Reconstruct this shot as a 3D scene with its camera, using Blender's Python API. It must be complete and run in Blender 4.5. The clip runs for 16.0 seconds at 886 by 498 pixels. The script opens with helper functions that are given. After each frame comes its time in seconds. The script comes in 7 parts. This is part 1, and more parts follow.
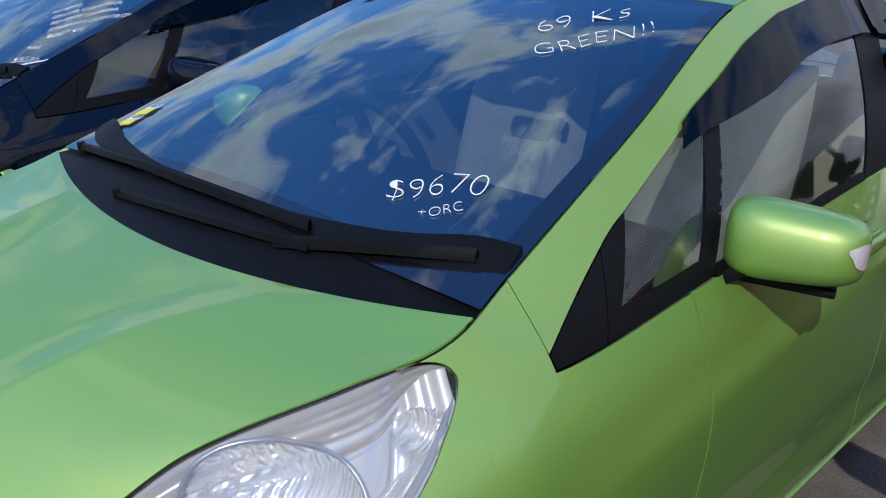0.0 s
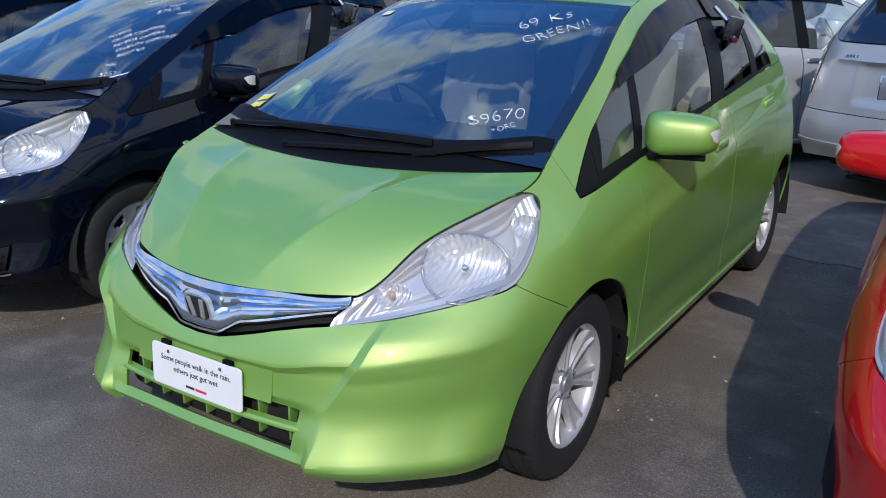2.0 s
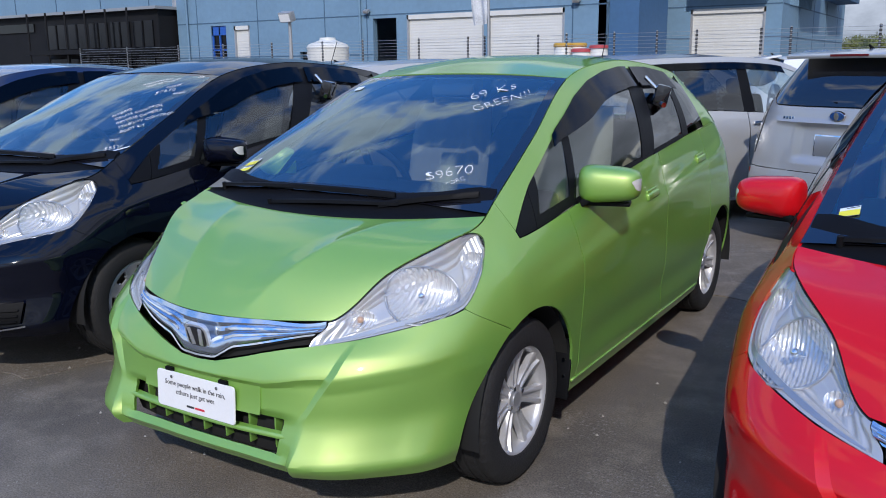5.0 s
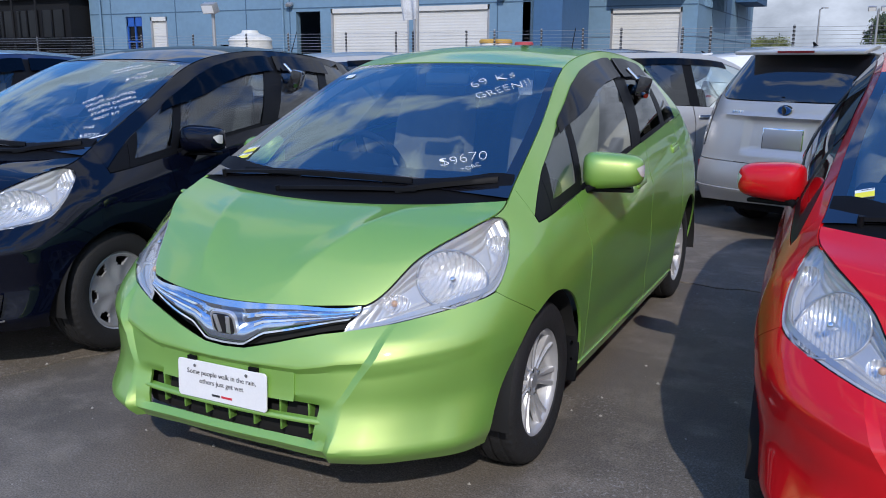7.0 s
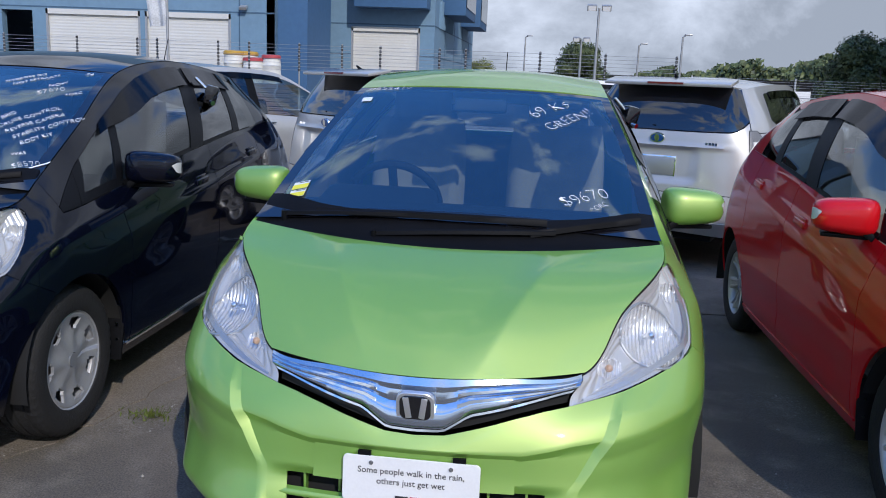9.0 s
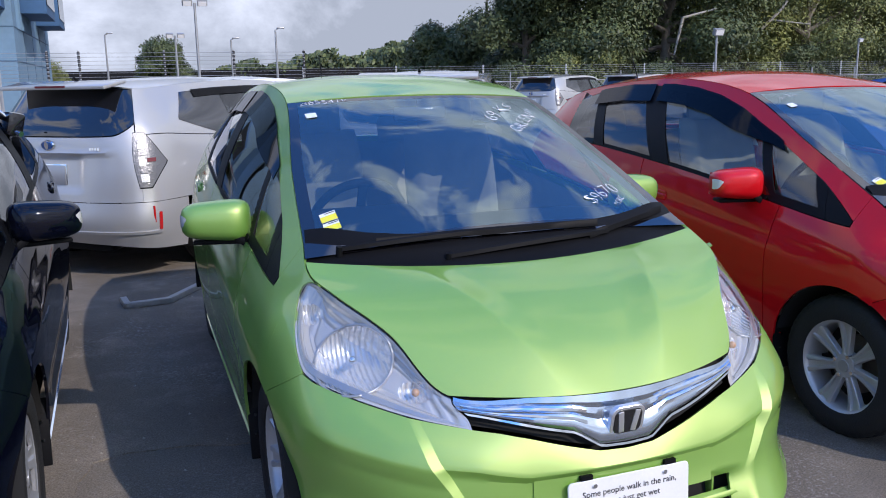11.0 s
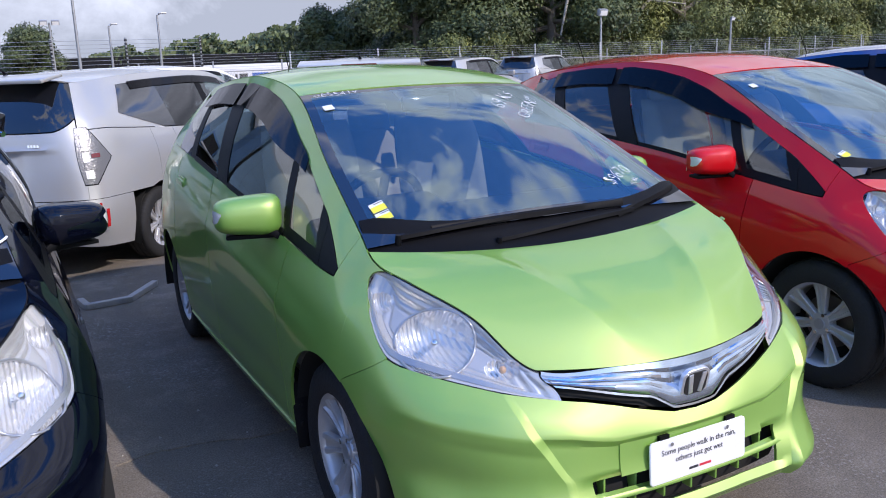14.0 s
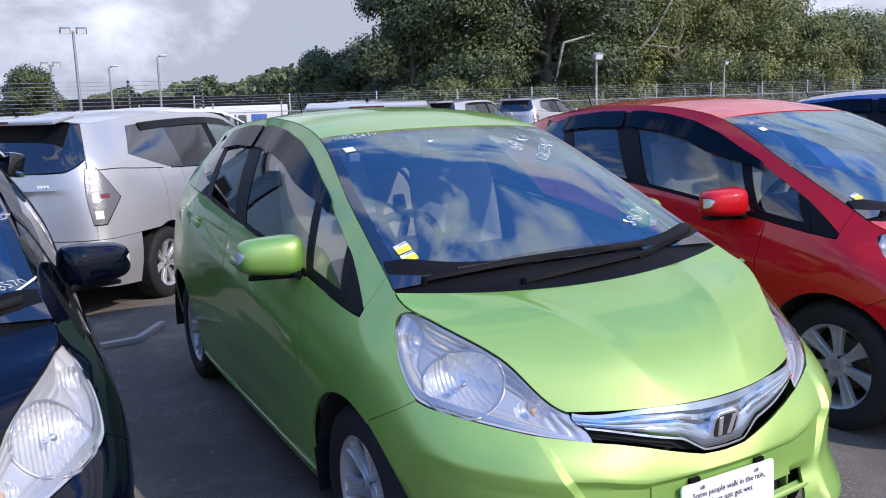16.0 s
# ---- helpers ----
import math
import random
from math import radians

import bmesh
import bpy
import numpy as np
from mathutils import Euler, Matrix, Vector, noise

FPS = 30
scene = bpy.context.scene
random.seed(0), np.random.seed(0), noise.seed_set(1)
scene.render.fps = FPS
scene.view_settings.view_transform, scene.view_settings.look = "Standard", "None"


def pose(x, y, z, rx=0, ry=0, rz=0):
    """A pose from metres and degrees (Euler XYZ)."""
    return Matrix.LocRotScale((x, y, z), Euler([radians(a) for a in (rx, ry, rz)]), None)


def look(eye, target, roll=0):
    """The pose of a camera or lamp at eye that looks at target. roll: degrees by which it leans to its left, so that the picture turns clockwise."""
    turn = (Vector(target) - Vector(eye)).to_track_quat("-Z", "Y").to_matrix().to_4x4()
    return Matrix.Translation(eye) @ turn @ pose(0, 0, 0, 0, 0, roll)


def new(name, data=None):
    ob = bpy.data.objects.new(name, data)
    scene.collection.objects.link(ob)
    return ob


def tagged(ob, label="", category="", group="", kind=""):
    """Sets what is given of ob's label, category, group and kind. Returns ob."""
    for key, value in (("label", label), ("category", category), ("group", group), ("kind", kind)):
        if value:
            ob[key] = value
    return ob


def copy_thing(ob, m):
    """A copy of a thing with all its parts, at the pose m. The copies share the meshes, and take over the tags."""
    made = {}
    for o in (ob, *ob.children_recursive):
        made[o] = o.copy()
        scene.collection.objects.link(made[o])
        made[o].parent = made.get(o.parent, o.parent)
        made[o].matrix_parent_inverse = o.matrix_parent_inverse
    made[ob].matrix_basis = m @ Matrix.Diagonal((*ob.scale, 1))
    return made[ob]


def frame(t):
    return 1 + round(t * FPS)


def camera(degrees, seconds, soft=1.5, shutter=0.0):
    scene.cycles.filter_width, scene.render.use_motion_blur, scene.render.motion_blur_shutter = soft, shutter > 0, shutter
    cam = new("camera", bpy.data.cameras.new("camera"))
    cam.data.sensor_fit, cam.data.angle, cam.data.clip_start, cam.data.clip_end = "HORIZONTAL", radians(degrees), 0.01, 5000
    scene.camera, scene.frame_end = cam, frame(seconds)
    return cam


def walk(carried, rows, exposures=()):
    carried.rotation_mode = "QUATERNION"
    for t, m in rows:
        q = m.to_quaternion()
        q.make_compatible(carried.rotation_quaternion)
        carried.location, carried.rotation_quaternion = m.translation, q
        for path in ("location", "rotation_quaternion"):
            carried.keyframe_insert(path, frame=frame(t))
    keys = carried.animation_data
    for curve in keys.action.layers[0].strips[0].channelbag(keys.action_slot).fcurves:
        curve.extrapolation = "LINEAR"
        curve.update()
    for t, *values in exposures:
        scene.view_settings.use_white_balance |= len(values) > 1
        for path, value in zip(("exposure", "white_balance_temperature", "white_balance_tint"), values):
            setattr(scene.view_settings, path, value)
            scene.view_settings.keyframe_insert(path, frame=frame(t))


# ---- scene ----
cam = camera(55.4, 16.0, soft=1.0)
PATH = [
    (0, (1.393, -0.928, 1.416), (0.108, 0.483, 0.819), 3.8),
    (0.5, (1.507, -1.306, 1.477), (0.288, 0.146, 0.84), 1.0),
    (1, (1.685, -1.673, 1.433), (0.494, -0.188, 0.82), 2.6),
    (1.5, (1.745, -1.972, 1.453), (0.664, -0.398, 0.858), 3.8),
    (2, (1.745, -2.208, 1.465), (0.7, -0.607, 0.877), 0.7),
    (2.5, (1.94, -2.344, 1.474), (0.913, -0.72, 0.918), 0.9),
    (3, (2.076, -2.421, 1.489), (1.059, -0.776, 0.979), 1.0),
    (3.5, (2.086, -2.447, 1.489), (1.062, -0.778, 1.08), 0.0),
    (4, (2.093, -2.485, 1.487), (1.066, -0.816, 1.09), -0.8),
    (4.2, (2.088, -2.506, 1.482), (1.056, -0.84, 1.08), -0.9),
    (6.5, (2.041, -2.611, 1.466), (0.984, -0.973, 1.021), 0.1),
    (7, (1.775, -2.747, 1.441), (0.9, -1.001, 1.006), 0.1),
    (7.5, (1.445, -2.814, 1.45), (0.729, -0.994, 1.032), -0.4),
    (8, (1.089, -2.739, 1.456), (0.532, -0.864, 1.036), 0.7),
    (8.5, (0.702, -2.754, 1.429), (0.269, -0.833, 1.084), 2.9),
    (9, (0.302, -2.802, 1.456), (0.067, -0.854, 1.066), 2.3),
    (9.5, (-0.069, -2.698, 1.47), (-0.061, -0.737, 1.08), 1.3),
    (9.7, (-0.199, -2.664, 1.48), (0.014, -0.716, 1.084), 2.0),
    (11.8, (-1.629, -2.491, 1.514), (-0.782, -0.721, 1.124), -2.3),
    (12, (-1.709, -2.516, 1.531), (-0.801, -0.779, 1.137), -2.0),
    (12.5, (-1.806, -2.507, 1.502), (-0.86, -0.785, 1.126), 0.7),
    (13, (-1.798, -2.539, 1.535), (-0.863, -0.811, 1.16), -1.3),
    (13.5, (-1.732, -2.502, 1.525), (-0.812, -0.78, 1.092), -3.1),
    (14, (-1.659, -2.411, 1.54), (-0.748, -0.686, 1.1), -2.1),
    (14.5, (-1.683, -2.405, 1.546), (-0.774, -0.668, 1.15), -1.6),
    (15, (-1.717, -2.394, 1.545), (-0.8, -0.658, 1.161), -1.4),
    (15.5, (-1.732, -2.388, 1.547), (-0.784, -0.664, 1.185), -1.6),
    (16, (-1.749, -2.375, 1.547), (-0.816, -0.64, 1.201), -1.9),
]
walk(cam, [(t, look(eye, target, roll)) for t, eye, target, roll in PATH],
     exposures=[(0, -.27, 6250, 15), (4, -.16, 6250, 15), (9.7, -.20, 6250, 15), (11.8, .16, 6400, 21), (16, .20, 6400, 21)])

# ---------------------------------------------------------------- light
SUN_WAY = Vector((0.67, -1.25, 1.03)).normalized()
world = bpy.data.worlds.new("sky")
scene.world = world
world.use_nodes = True
wn, wl = world.node_tree.nodes, world.node_tree.links
wn.clear()
sky = wn.new("ShaderNodeTexSky")
sky.sky_type, sky.sun_disc = "NISHITA", False
sky.sun_elevation = math.asin(SUN_WAY.z)
sky.sun_rotation = math.atan2(SUN_WAY.x, SUN_WAY.y)
sky.altitude, sky.air_density, sky.dust_density, sky.ozone_density = 0, 1.0, 0.3, 3.5
wtc = wn.new("ShaderNodeTexCoord")
wmap = wn.new("ShaderNodeMapping")
wmap.inputs["Scale"].default_value = (1.0, 1.0, 2.0)
wnz = wn.new("ShaderNodeTexNoise")
wnz.inputs["Scale"].default_value, wnz.inputs["Detail"].default_value, wnz.inputs["Roughness"].default_value = 3.5, 8.0, 0.60
wnz.inputs["Distortion"].default_value = 0.4
wsep = wn.new("ShaderNodeSeparateXYZ")
wlow = wn.new("ShaderNodeMapRange")
wlow.inputs["From Min"].default_value, wlow.inputs["From Max"].default_value = 0.0, 0.62
wlow.inputs["To Min"].default_value, wlow.inputs["To Max"].default_value = 0.28, 0.015
wadd = wn.new("ShaderNodeMath")
wadd.operation = "ADD"
wr = wn.new("ShaderNodeValToRGB")
wr.color_ramp.elements[0].position, wr.color_ramp.elements[0].color = 0.51, (0, 0, 0, 1)
wr.color_ramp.elements[1].position, wr.color_ramp.elements[1].color = 0.61, (1, 1, 1, 1)
wsh = wn.new("ShaderNodeValToRGB")
wsh.color_ramp.elements[0].position, wsh.color_ramp.elements[0].color = 0.55, (7.0, 7.8, 8.8, 1)
wsh.color_ramp.elements[1].position, wsh.color_ramp.elements[1].color = 0.80, (2.85, 3.3, 3.85, 1)
wmix = wn.new("ShaderNodeMix")
wmix.data_type = "RGBA"
wbg = wn.new("ShaderNodeBackground")
wbg.inputs["Strength"].default_value = 0.145
wout = wn.new("ShaderNodeOutputWorld")
wl.new(wtc.outputs["Generated"], wmap.inputs["Vector"])
wl.new(wmap.outputs["Vector"], wnz.inputs["Vector"])
wl.new(wtc.outputs["Generated"], wsep.inputs[0])
wl.new(wsep.outputs["Z"], wlow.inputs["Value"])
wl.new(wnz.outputs["Fac"], wadd.inputs[0])
# the cloud bank is thicker towards the trees than over the warehouse
wside = wn.new("ShaderNodeMath")
wside.operation = "MULTIPLY_ADD"
wside.inputs[1].default_value = 0.10
wl.new(wsep.outputs["X"], wside.inputs[0])
wl.new(wlow.outputs["Result"], wside.inputs[2])
wl.new(wside.outputs[0], wadd.inputs[1])
wl.new(wadd.outputs[0], wr.inputs["Fac"])
wl.new(wadd.outputs[0], wsh.inputs["Fac"])
wl.new(wr.outputs["Color"], wmix.inputs["Factor"])
wdeep = wn.new("ShaderNodeMix")
wdeep.data_type, wdeep.blend_type = "RGBA", "MULTIPLY"
wfac = wn.new("ShaderNodeMapRange")
wfac.inputs["From Max"].default_value = 0.7
wl.new(wsep.outputs["Z"], wfac.inputs["Value"])
wl.new(wfac.outputs["Result"], wdeep.inputs["Factor"])
wdeep.inputs["B"].default_value = (0.82, 1.68, 2.55, 1)
wl.new(sky.outputs["Color"], wdeep.inputs["A"])
wl.new(wdeep.outputs["Result"], wmix.inputs["A"])
wl.new(wsh.outputs["Color"], wmix.inputs["B"])
wl.new(wmix.outputs["Result"], wbg.inputs["Color"])
wl.new(wbg.outputs["Background"], wout.inputs["Surface"])

sun_data = bpy.data.lights.new("sun", "SUN")
sun_data.energy, sun_data.angle, sun_data.color = 3.2, radians(0.6), (1.0, 0.945, 0.85)
sun = new("sun", sun_data)
sun.matrix_world = look(SUN_WAY * 60, (0, 0, 0))


# ---------------------------------------------------------------- materials
def mat(name, color, rough=0.5, metal=0.0, coat=0.0, var=0.0, scale=8.0, bump=0.0, bump_scale=60.0, spec=0.5, coat_rough=0.03):
    """A plain material with two scales of variation in colour and fine relief."""
    m = bpy.data.materials.new(name)
    m.use_nodes = True
    n, l = m.node_tree.nodes, m.node_tree.links
    b = n["Principled BSDF"]
    b.inputs["Base Color"].default_value = (*color, 1)
    b.inputs["Roughness"].default_value = rough
    b.inputs["Metallic"].default_value = metal
    b.inputs["Coat Weight"].default_value = coat
    b.inputs["Coat Roughness"].default_value = coat_rough
    b.inputs["Specular IOR Level"].default_value = spec
    tc = n.new("ShaderNodeTexCoord")
    if var:
        big, fine = n.new("ShaderNodeTexNoise"), n.new("ShaderNodeTexNoise")
        big.inputs["Scale"].default_value, big.inputs["Detail"].default_value = scale, 4
        fine.inputs["Scale"].default_value, fine.inputs["Detail"].default_value = scale * 11, 3
        mx = n.new("ShaderNodeMath")
        mx.operation = "ADD"
        rng = n.new("ShaderNodeMapRange")
        rng.inputs["From Min"].default_value, rng.inputs["From Max"].default_value = 0.6, 1.4
        rng.inputs["To Min"].default_value, rng.inputs["To Max"].default_value = 1 - var, 1 + var
        mul = n.new("ShaderNodeVectorMath")
        mul.operation = "SCALE"
        mul.inputs[0].default_value = color
        for q in (big, fine):
            l.new(tc.outputs["Object"], q.inputs["Vector"])
        l.new(big.outputs["Fac"], mx.inputs[0])
        l.new(fine.outputs["Fac"], mx.inputs[1])
        l.new(mx.outputs[0], rng.inputs["Value"])
        l.new(rng.outputs["Result"], mul.inputs["Scale"])
        l.new(mul.outputs["Vector"], b.inputs["Base Color"])
    if bump:
        bn, bp = n.new("ShaderNodeTexNoise"), n.new("ShaderNodeBump")
        bn.inputs["Scale"].default_value, bn.inputs["Detail"].default_value = bump_scale, 4
        bp.inputs["Strength"].default_value, bp.inputs["Distance"].default_value = bump, 0.01
        l.new(tc.outputs["Object"], bn.inputs["Vector"])
        l.new(bn.outputs["Fac"], bp.inputs["Height"])
        l.new(bp.outputs["Normal"], b.inputs["Normal"])
    return m


def paint(name, color, metal=0.35, rough=0.34, spec=0.5, coat=1.0, dust=0.01, rim=None):
    """Car paint: coloured flake under a clear coat, with a faint film of dust."""
    m = mat(name, color, rough, metal, coat, 0.0, spec=spec)
    n, l = m.node_tree.nodes, m.node_tree.links
    b = n["Principled BSDF"]
    if rim:
        b.inputs["Specular Tint"].default_value = (*rim, 1)
    tc = n.new("ShaderNodeTexCoord")
    v = n.new("ShaderNodeTexVoronoi")
    v.inputs["Scale"].default_value = 900
    nz = n.new("ShaderNodeTexNoise")
    nz.inputs["Scale"].default_value, nz.inputs["Detail"].default_value = 5, 6
    r1 = n.new("ShaderNodeMapRange")
    r1.inputs["To Min"].default_value, r1.inputs["To Max"].default_value = 0.9, 1.12
    sc = n.new("ShaderNodeVectorMath")
    sc.operation = "SCALE"
    sc.inputs[0].default_value = color
    r2 = n.new("ShaderNodeMapRange")
    r2.inputs["To Min"].default_value, r2.inputs["To Max"].default_value = dust, dust + 0.03
    l.new(tc.outputs["Object"], v.inputs["Vector"])
    l.new(tc.outputs["Object"], nz.inputs["Vector"])
    l.new(v.outputs["Distance"], r1.inputs["Value"])
    l.new(r1.outputs["Result"], sc.inputs["Scale"])
    l.new(sc.outputs["Vector"], b.inputs["Base Color"])
    l.new(nz.outputs["Fac"], r2.inputs["Value"])
    l.new(r2.outputs["Result"], b.inputs["Coat Roughness"])
    return m


def flop_paint(name, pigment, flake, share, rough=0.42, coat=0.75, dust=0.05):
    """Pearl paint: a deep pigment with a share of paler metal flake, both under one clear coat."""
    m = paint(name, pigment, 0.0, 0.5, 0.3, coat, dust)
    n, l = m.node_tree.nodes, m.node_tree.links
    b, out = n["Principled BSDF"], n["Material Output"]
    f = n.new("ShaderNodeBsdfPrincipled")
    f.inputs["Base Color"].default_value = (*flake, 1)
    f.inputs["Metallic"].default_value, f.inputs["Roughness"].default_value = 1.0, rough
    f.inputs["Specular Tint"].default_value = (*pigment, 1)
    f.inputs["Coat Weight"].default_value = coat
    l.new(b.inputs["Coat Roughness"].links[0].from_socket, f.inputs["Coat Roughness"])
    mx = n.new("ShaderNodeMixShader")
    mx.inputs["Fac"].default_value = share
    l.new(b.outputs["BSDF"], mx.inputs[1])
    l.new(f.outputs["BSDF"], mx.inputs[2])
    l.new(mx.outputs["Shader"], out.inputs["Surface"])
    return m


def glass(name, tint, head_on=0.06, gloss=(1, 1, 1)):
    """Thin pane: clear with a tint, mirror-like towards grazing from both of its sides."""
    m = bpy.data.materials.new(name)
    m.use_nodes = True
    n, l = m.node_tree.nodes, m.node_tree.links
    n.clear()
    tr, gl, lw, mx, out = (n.new("ShaderNode" + k) for k in ("BsdfTransparent", "BsdfGlossy", "LayerWeight", "MixShader", "OutputMaterial"))
    tr.inputs["Color"].default_value = (*tint, 1)
    gl.inputs["Roughness"].default_value = 0.01
    gl.inputs["Color"].default_value = (*gloss, 1)
    lw.inputs["Blend"].default_value = 0.5
    pw, ad = n.new("ShaderNodeMath"), n.new("ShaderNodeMath")
    pw.operation, pw.inputs[1].default_value = "POWER", 5.0
    ad.operation, ad.inputs[1].default_value, ad.inputs[2].default_value = "MULTIPLY_ADD", 1 - head_on, head_on
    l.new(lw.outputs["Facing"], pw.inputs[0])
    l.new(pw.outputs[0], ad.inputs[0])
    l.new(ad.outputs[0], mx.inputs["Fac"])
    l.new(tr.outputs["BSDF"], mx.inputs[1])
    l.new(gl.outputs["BSDF"], mx.inputs[2])
    l.new(mx.outputs["Shader"], out.inputs["Surface"])
    return m


GREEN = flop_paint("green_pearl_paint", (0.148, 0.395, 0.050), (0.60, 0.66, 0.26), 0.42, 0.52, 0.9, dust=0.03)
RED = paint("red_paint", (0.56, 0.006, 0.010), 0.0, 0.4, 0.06, 0.9)
BLACK = paint("blue_black_paint", (0.0019, 0.0028, 0.0085), 0.0, 0.3, 0.0, 0.8, dust=0.02)
SILVER = paint("silver_paint", (0.46, 0.46, 0.45), 0.45, 0.38, dust=0.04)
BLUE = paint("blue_paint", (0.02, 0.09, 0.30), 0.4, 0.3)
NAVY = paint("navy_paint", (0.006, 0.018, 0.075), 0.2, 0.4)
WHITE = paint("white_paint", (0.72, 0.73, 0.74), 0.0, 0.35)
CHROME = mat("chrome", (0.82, 0.84, 0.86), 0.06, 1.0)
REFLECTOR = mat("lamp_reflector", (0.86, 0.85, 0.83), 0.20, 0.6)
LAMP_GREY = mat("lamp_bezel", (0.42, 0.43, 0.45), 0.3, 0.6)
ALLOY = mat("alloy", (0.50, 0.50, 0.505), 0.34, 0.45, var=0.06, scale=20)
COVER_GREY = mat("wheel_cover_grey", (0.44, 0.45, 0.47), 0.42, 0.5, var=0.12, scale=20)
RUBBER = mat("tyre_rubber", (0.012, 0.012, 0.0125), 0.78, var=0.25, scale=14, bump=0.3, bump_scale=120)
TRIM = mat("black_trim", (0.0050, 0.0053, 0.0065), 0.50, spec=0.12, var=0.2, scale=10, bump=0.1, bump_scale=300)
GLOSSBLACK = mat("gloss_black", (0.008, 0.008, 0.010), 0.08, coat=1.0)
def fluted(m, scale, depth):
    """Fine upright flutes pressed into a surface."""
    n, l = m.node_tree.nodes, m.node_tree.links
    tc, wv, bp = n.new("ShaderNodeTexCoord"), n.new("ShaderNodeTexWave"), n.new("ShaderNodeBump")
    wv.wave_type, wv.bands_direction = "BANDS", "X"
    wv.inputs["Scale"].default_value, wv.inputs["Distortion"].default_value, wv.inputs["Detail"].default_value, wv.inputs["Detail Scale"].default_value = scale, 1.2, 2, 3
    bp.inputs["Strength"].default_value, bp.inputs["Distance"].default_value = 1.0, depth
    l.new(tc.outputs["Object"], wv.inputs["Vector"])
    l.new(wv.outputs["Fac"], bp.inputs["Height"])
    l.new(bp.outputs["Normal"], n["Principled BSDF"].inputs["Normal"])


fluted(REFLECTOR, 26, .0035)
FRIT = mat("glass_frit", (0.006, 0.006, 0.009), 0.03)
FRIT.node_tree.nodes["Principled BSDF"].inputs["IOR"].default_value = 2.2
DARK = mat("underbody", (0.008, 0.008, 0.008), 0.9)
CABIN_BEIGE = mat("beige_cloth", (0.25, 0.235, 0.195), 0.85, var=0.15, scale=12, bump=0.3, bump_scale=220)
CABIN_GREY = mat("grey_plastic", (0.013, 0.014, 0.017), 0.65, var=0.15, scale=12, bump=0.15, bump_scale=200)
CABIN_GREY.node_tree.nodes["Principled BSDF"].inputs["Specular IOR Level"].default_value = 0.113
CABIN_DARK = mat("charcoal_cloth", (0.045, 0.045, 0.05), 0.85, var=0.15, scale=12, bump=0.3, bump_scale=220)
HEADLINER_GREY = mat("grey_headliner", (0.16, 0.16, 0.16), 0.9, var=0.08, scale=9)
CABIN_LIGHT = mat("headliner", (0.72, 0.71, 0.67), 0.9, var=0.08, scale=9)
SCREEN = glass("windscreen_glass", (0.74, 0.83, 0.84), 0.235, (0.78, 0.96, 1.0))
SIDEGLASS = glass("side_glass", (0.76, 0.83, 0.82), 0.095)
PRIVACY = glass("privacy_glass", (0.07, 0.075, 0.08), 0.09)
REARGLASS = glass("rear_glass", (0.34, 0.36, 0.37), 0.09)
SMOKE = glass("smoked_visor", (0.03, 0.03, 0.035), 0.04, (.55, .55, .58))
LENS = glass("lamp_lens", (0.95, 0.96, 0.97), 0.05)
RED_LENS = mat("red_reflector", (0.45, 0.01, 0.01), 0.15, coat=1.0)
AMBER = mat("amber_bulb", (0.55, 0.34, 0.20), 0.35, coat=0.5)
INK = mat("white_paint_pen", (0.86, 0.87, 0.88), 0.6)
CARD = mat("white_plate", (0.80, 0.80, 0.79), 0.35, var=0.04, scale=12)
PRINT = mat("black_print", (0.03, 0.03, 0.035), 0.5)
PRINT_RED = mat("red_print", (0.6, 0.03, 0.05), 0.5)
STICKER_Y = mat("yellow_sticker", (0.75, 0.70, 0.05), 0.5)
STICKER_W = mat("white_sticker", (0.70, 0.76, 0.80), 0.5)


# ---------------------------------------------------------------- mesh helpers
def mesh_object(name, verts, faces, material, parent=None, label="", smooth=True, angle=None):
    me = bpy.data.meshes.new(name)
    me.from_pydata([tuple(v) for v in verts], [], faces)
    me.materials.append(material)
    if smooth:
        me.polygons.foreach_set("use_smooth", [True] * len(me.polygons))
        if angle:
            me.set_sharp_from_angle(angle=radians(angle))
    me.update()
    ob = new(name, me)
    if parent is not None:
        ob.parent = parent
    if label:
        ob["label"] = label
    return ob


def part(name, bm, material, parent=None, label="", smooth=False, angle=None):
    me = bpy.data.meshes.new(name)
    bm.to_mesh(me)
    bm.free()
    me.materials.append(material)
    if smooth:
        me.polygons.foreach_set("use_smooth", [True] * len(me.polygons))
        if angle:
            me.set_sharp_from_angle(angle=radians(angle))
    ob = new(name, me)
    if parent is not None:
        ob.parent = parent
    if label:
        ob["label"] = label
    return ob


def thing(name, m, label, category, group=""):
    e = new(name)
    e.empty_display_size = 0.2
    e.matrix_basis = m
    return tagged(e, label, category, group)


def add_box(bm, m, size, bevel=0.0, segs=2):
    r = bmesh.ops.create_cube(bm, size=1.0, matrix=m @ Matrix.Diagonal((*size, 1)))
    if bevel:
        es = list({e for v in r["verts"] for e in v.link_edges})
        bmesh.ops.bevel(bm, geom=es, offset=bevel, segments=segs, affect="EDGES", profile=0.6)
    return r


def box_part(name, m, size, material, parent=None, label="", bevel=0.0):
    bm = bmesh.new()
    add_box(bm, m, size, bevel)
    return part(name, bm, material, parent, label, smooth=bevel > 0, angle=35)


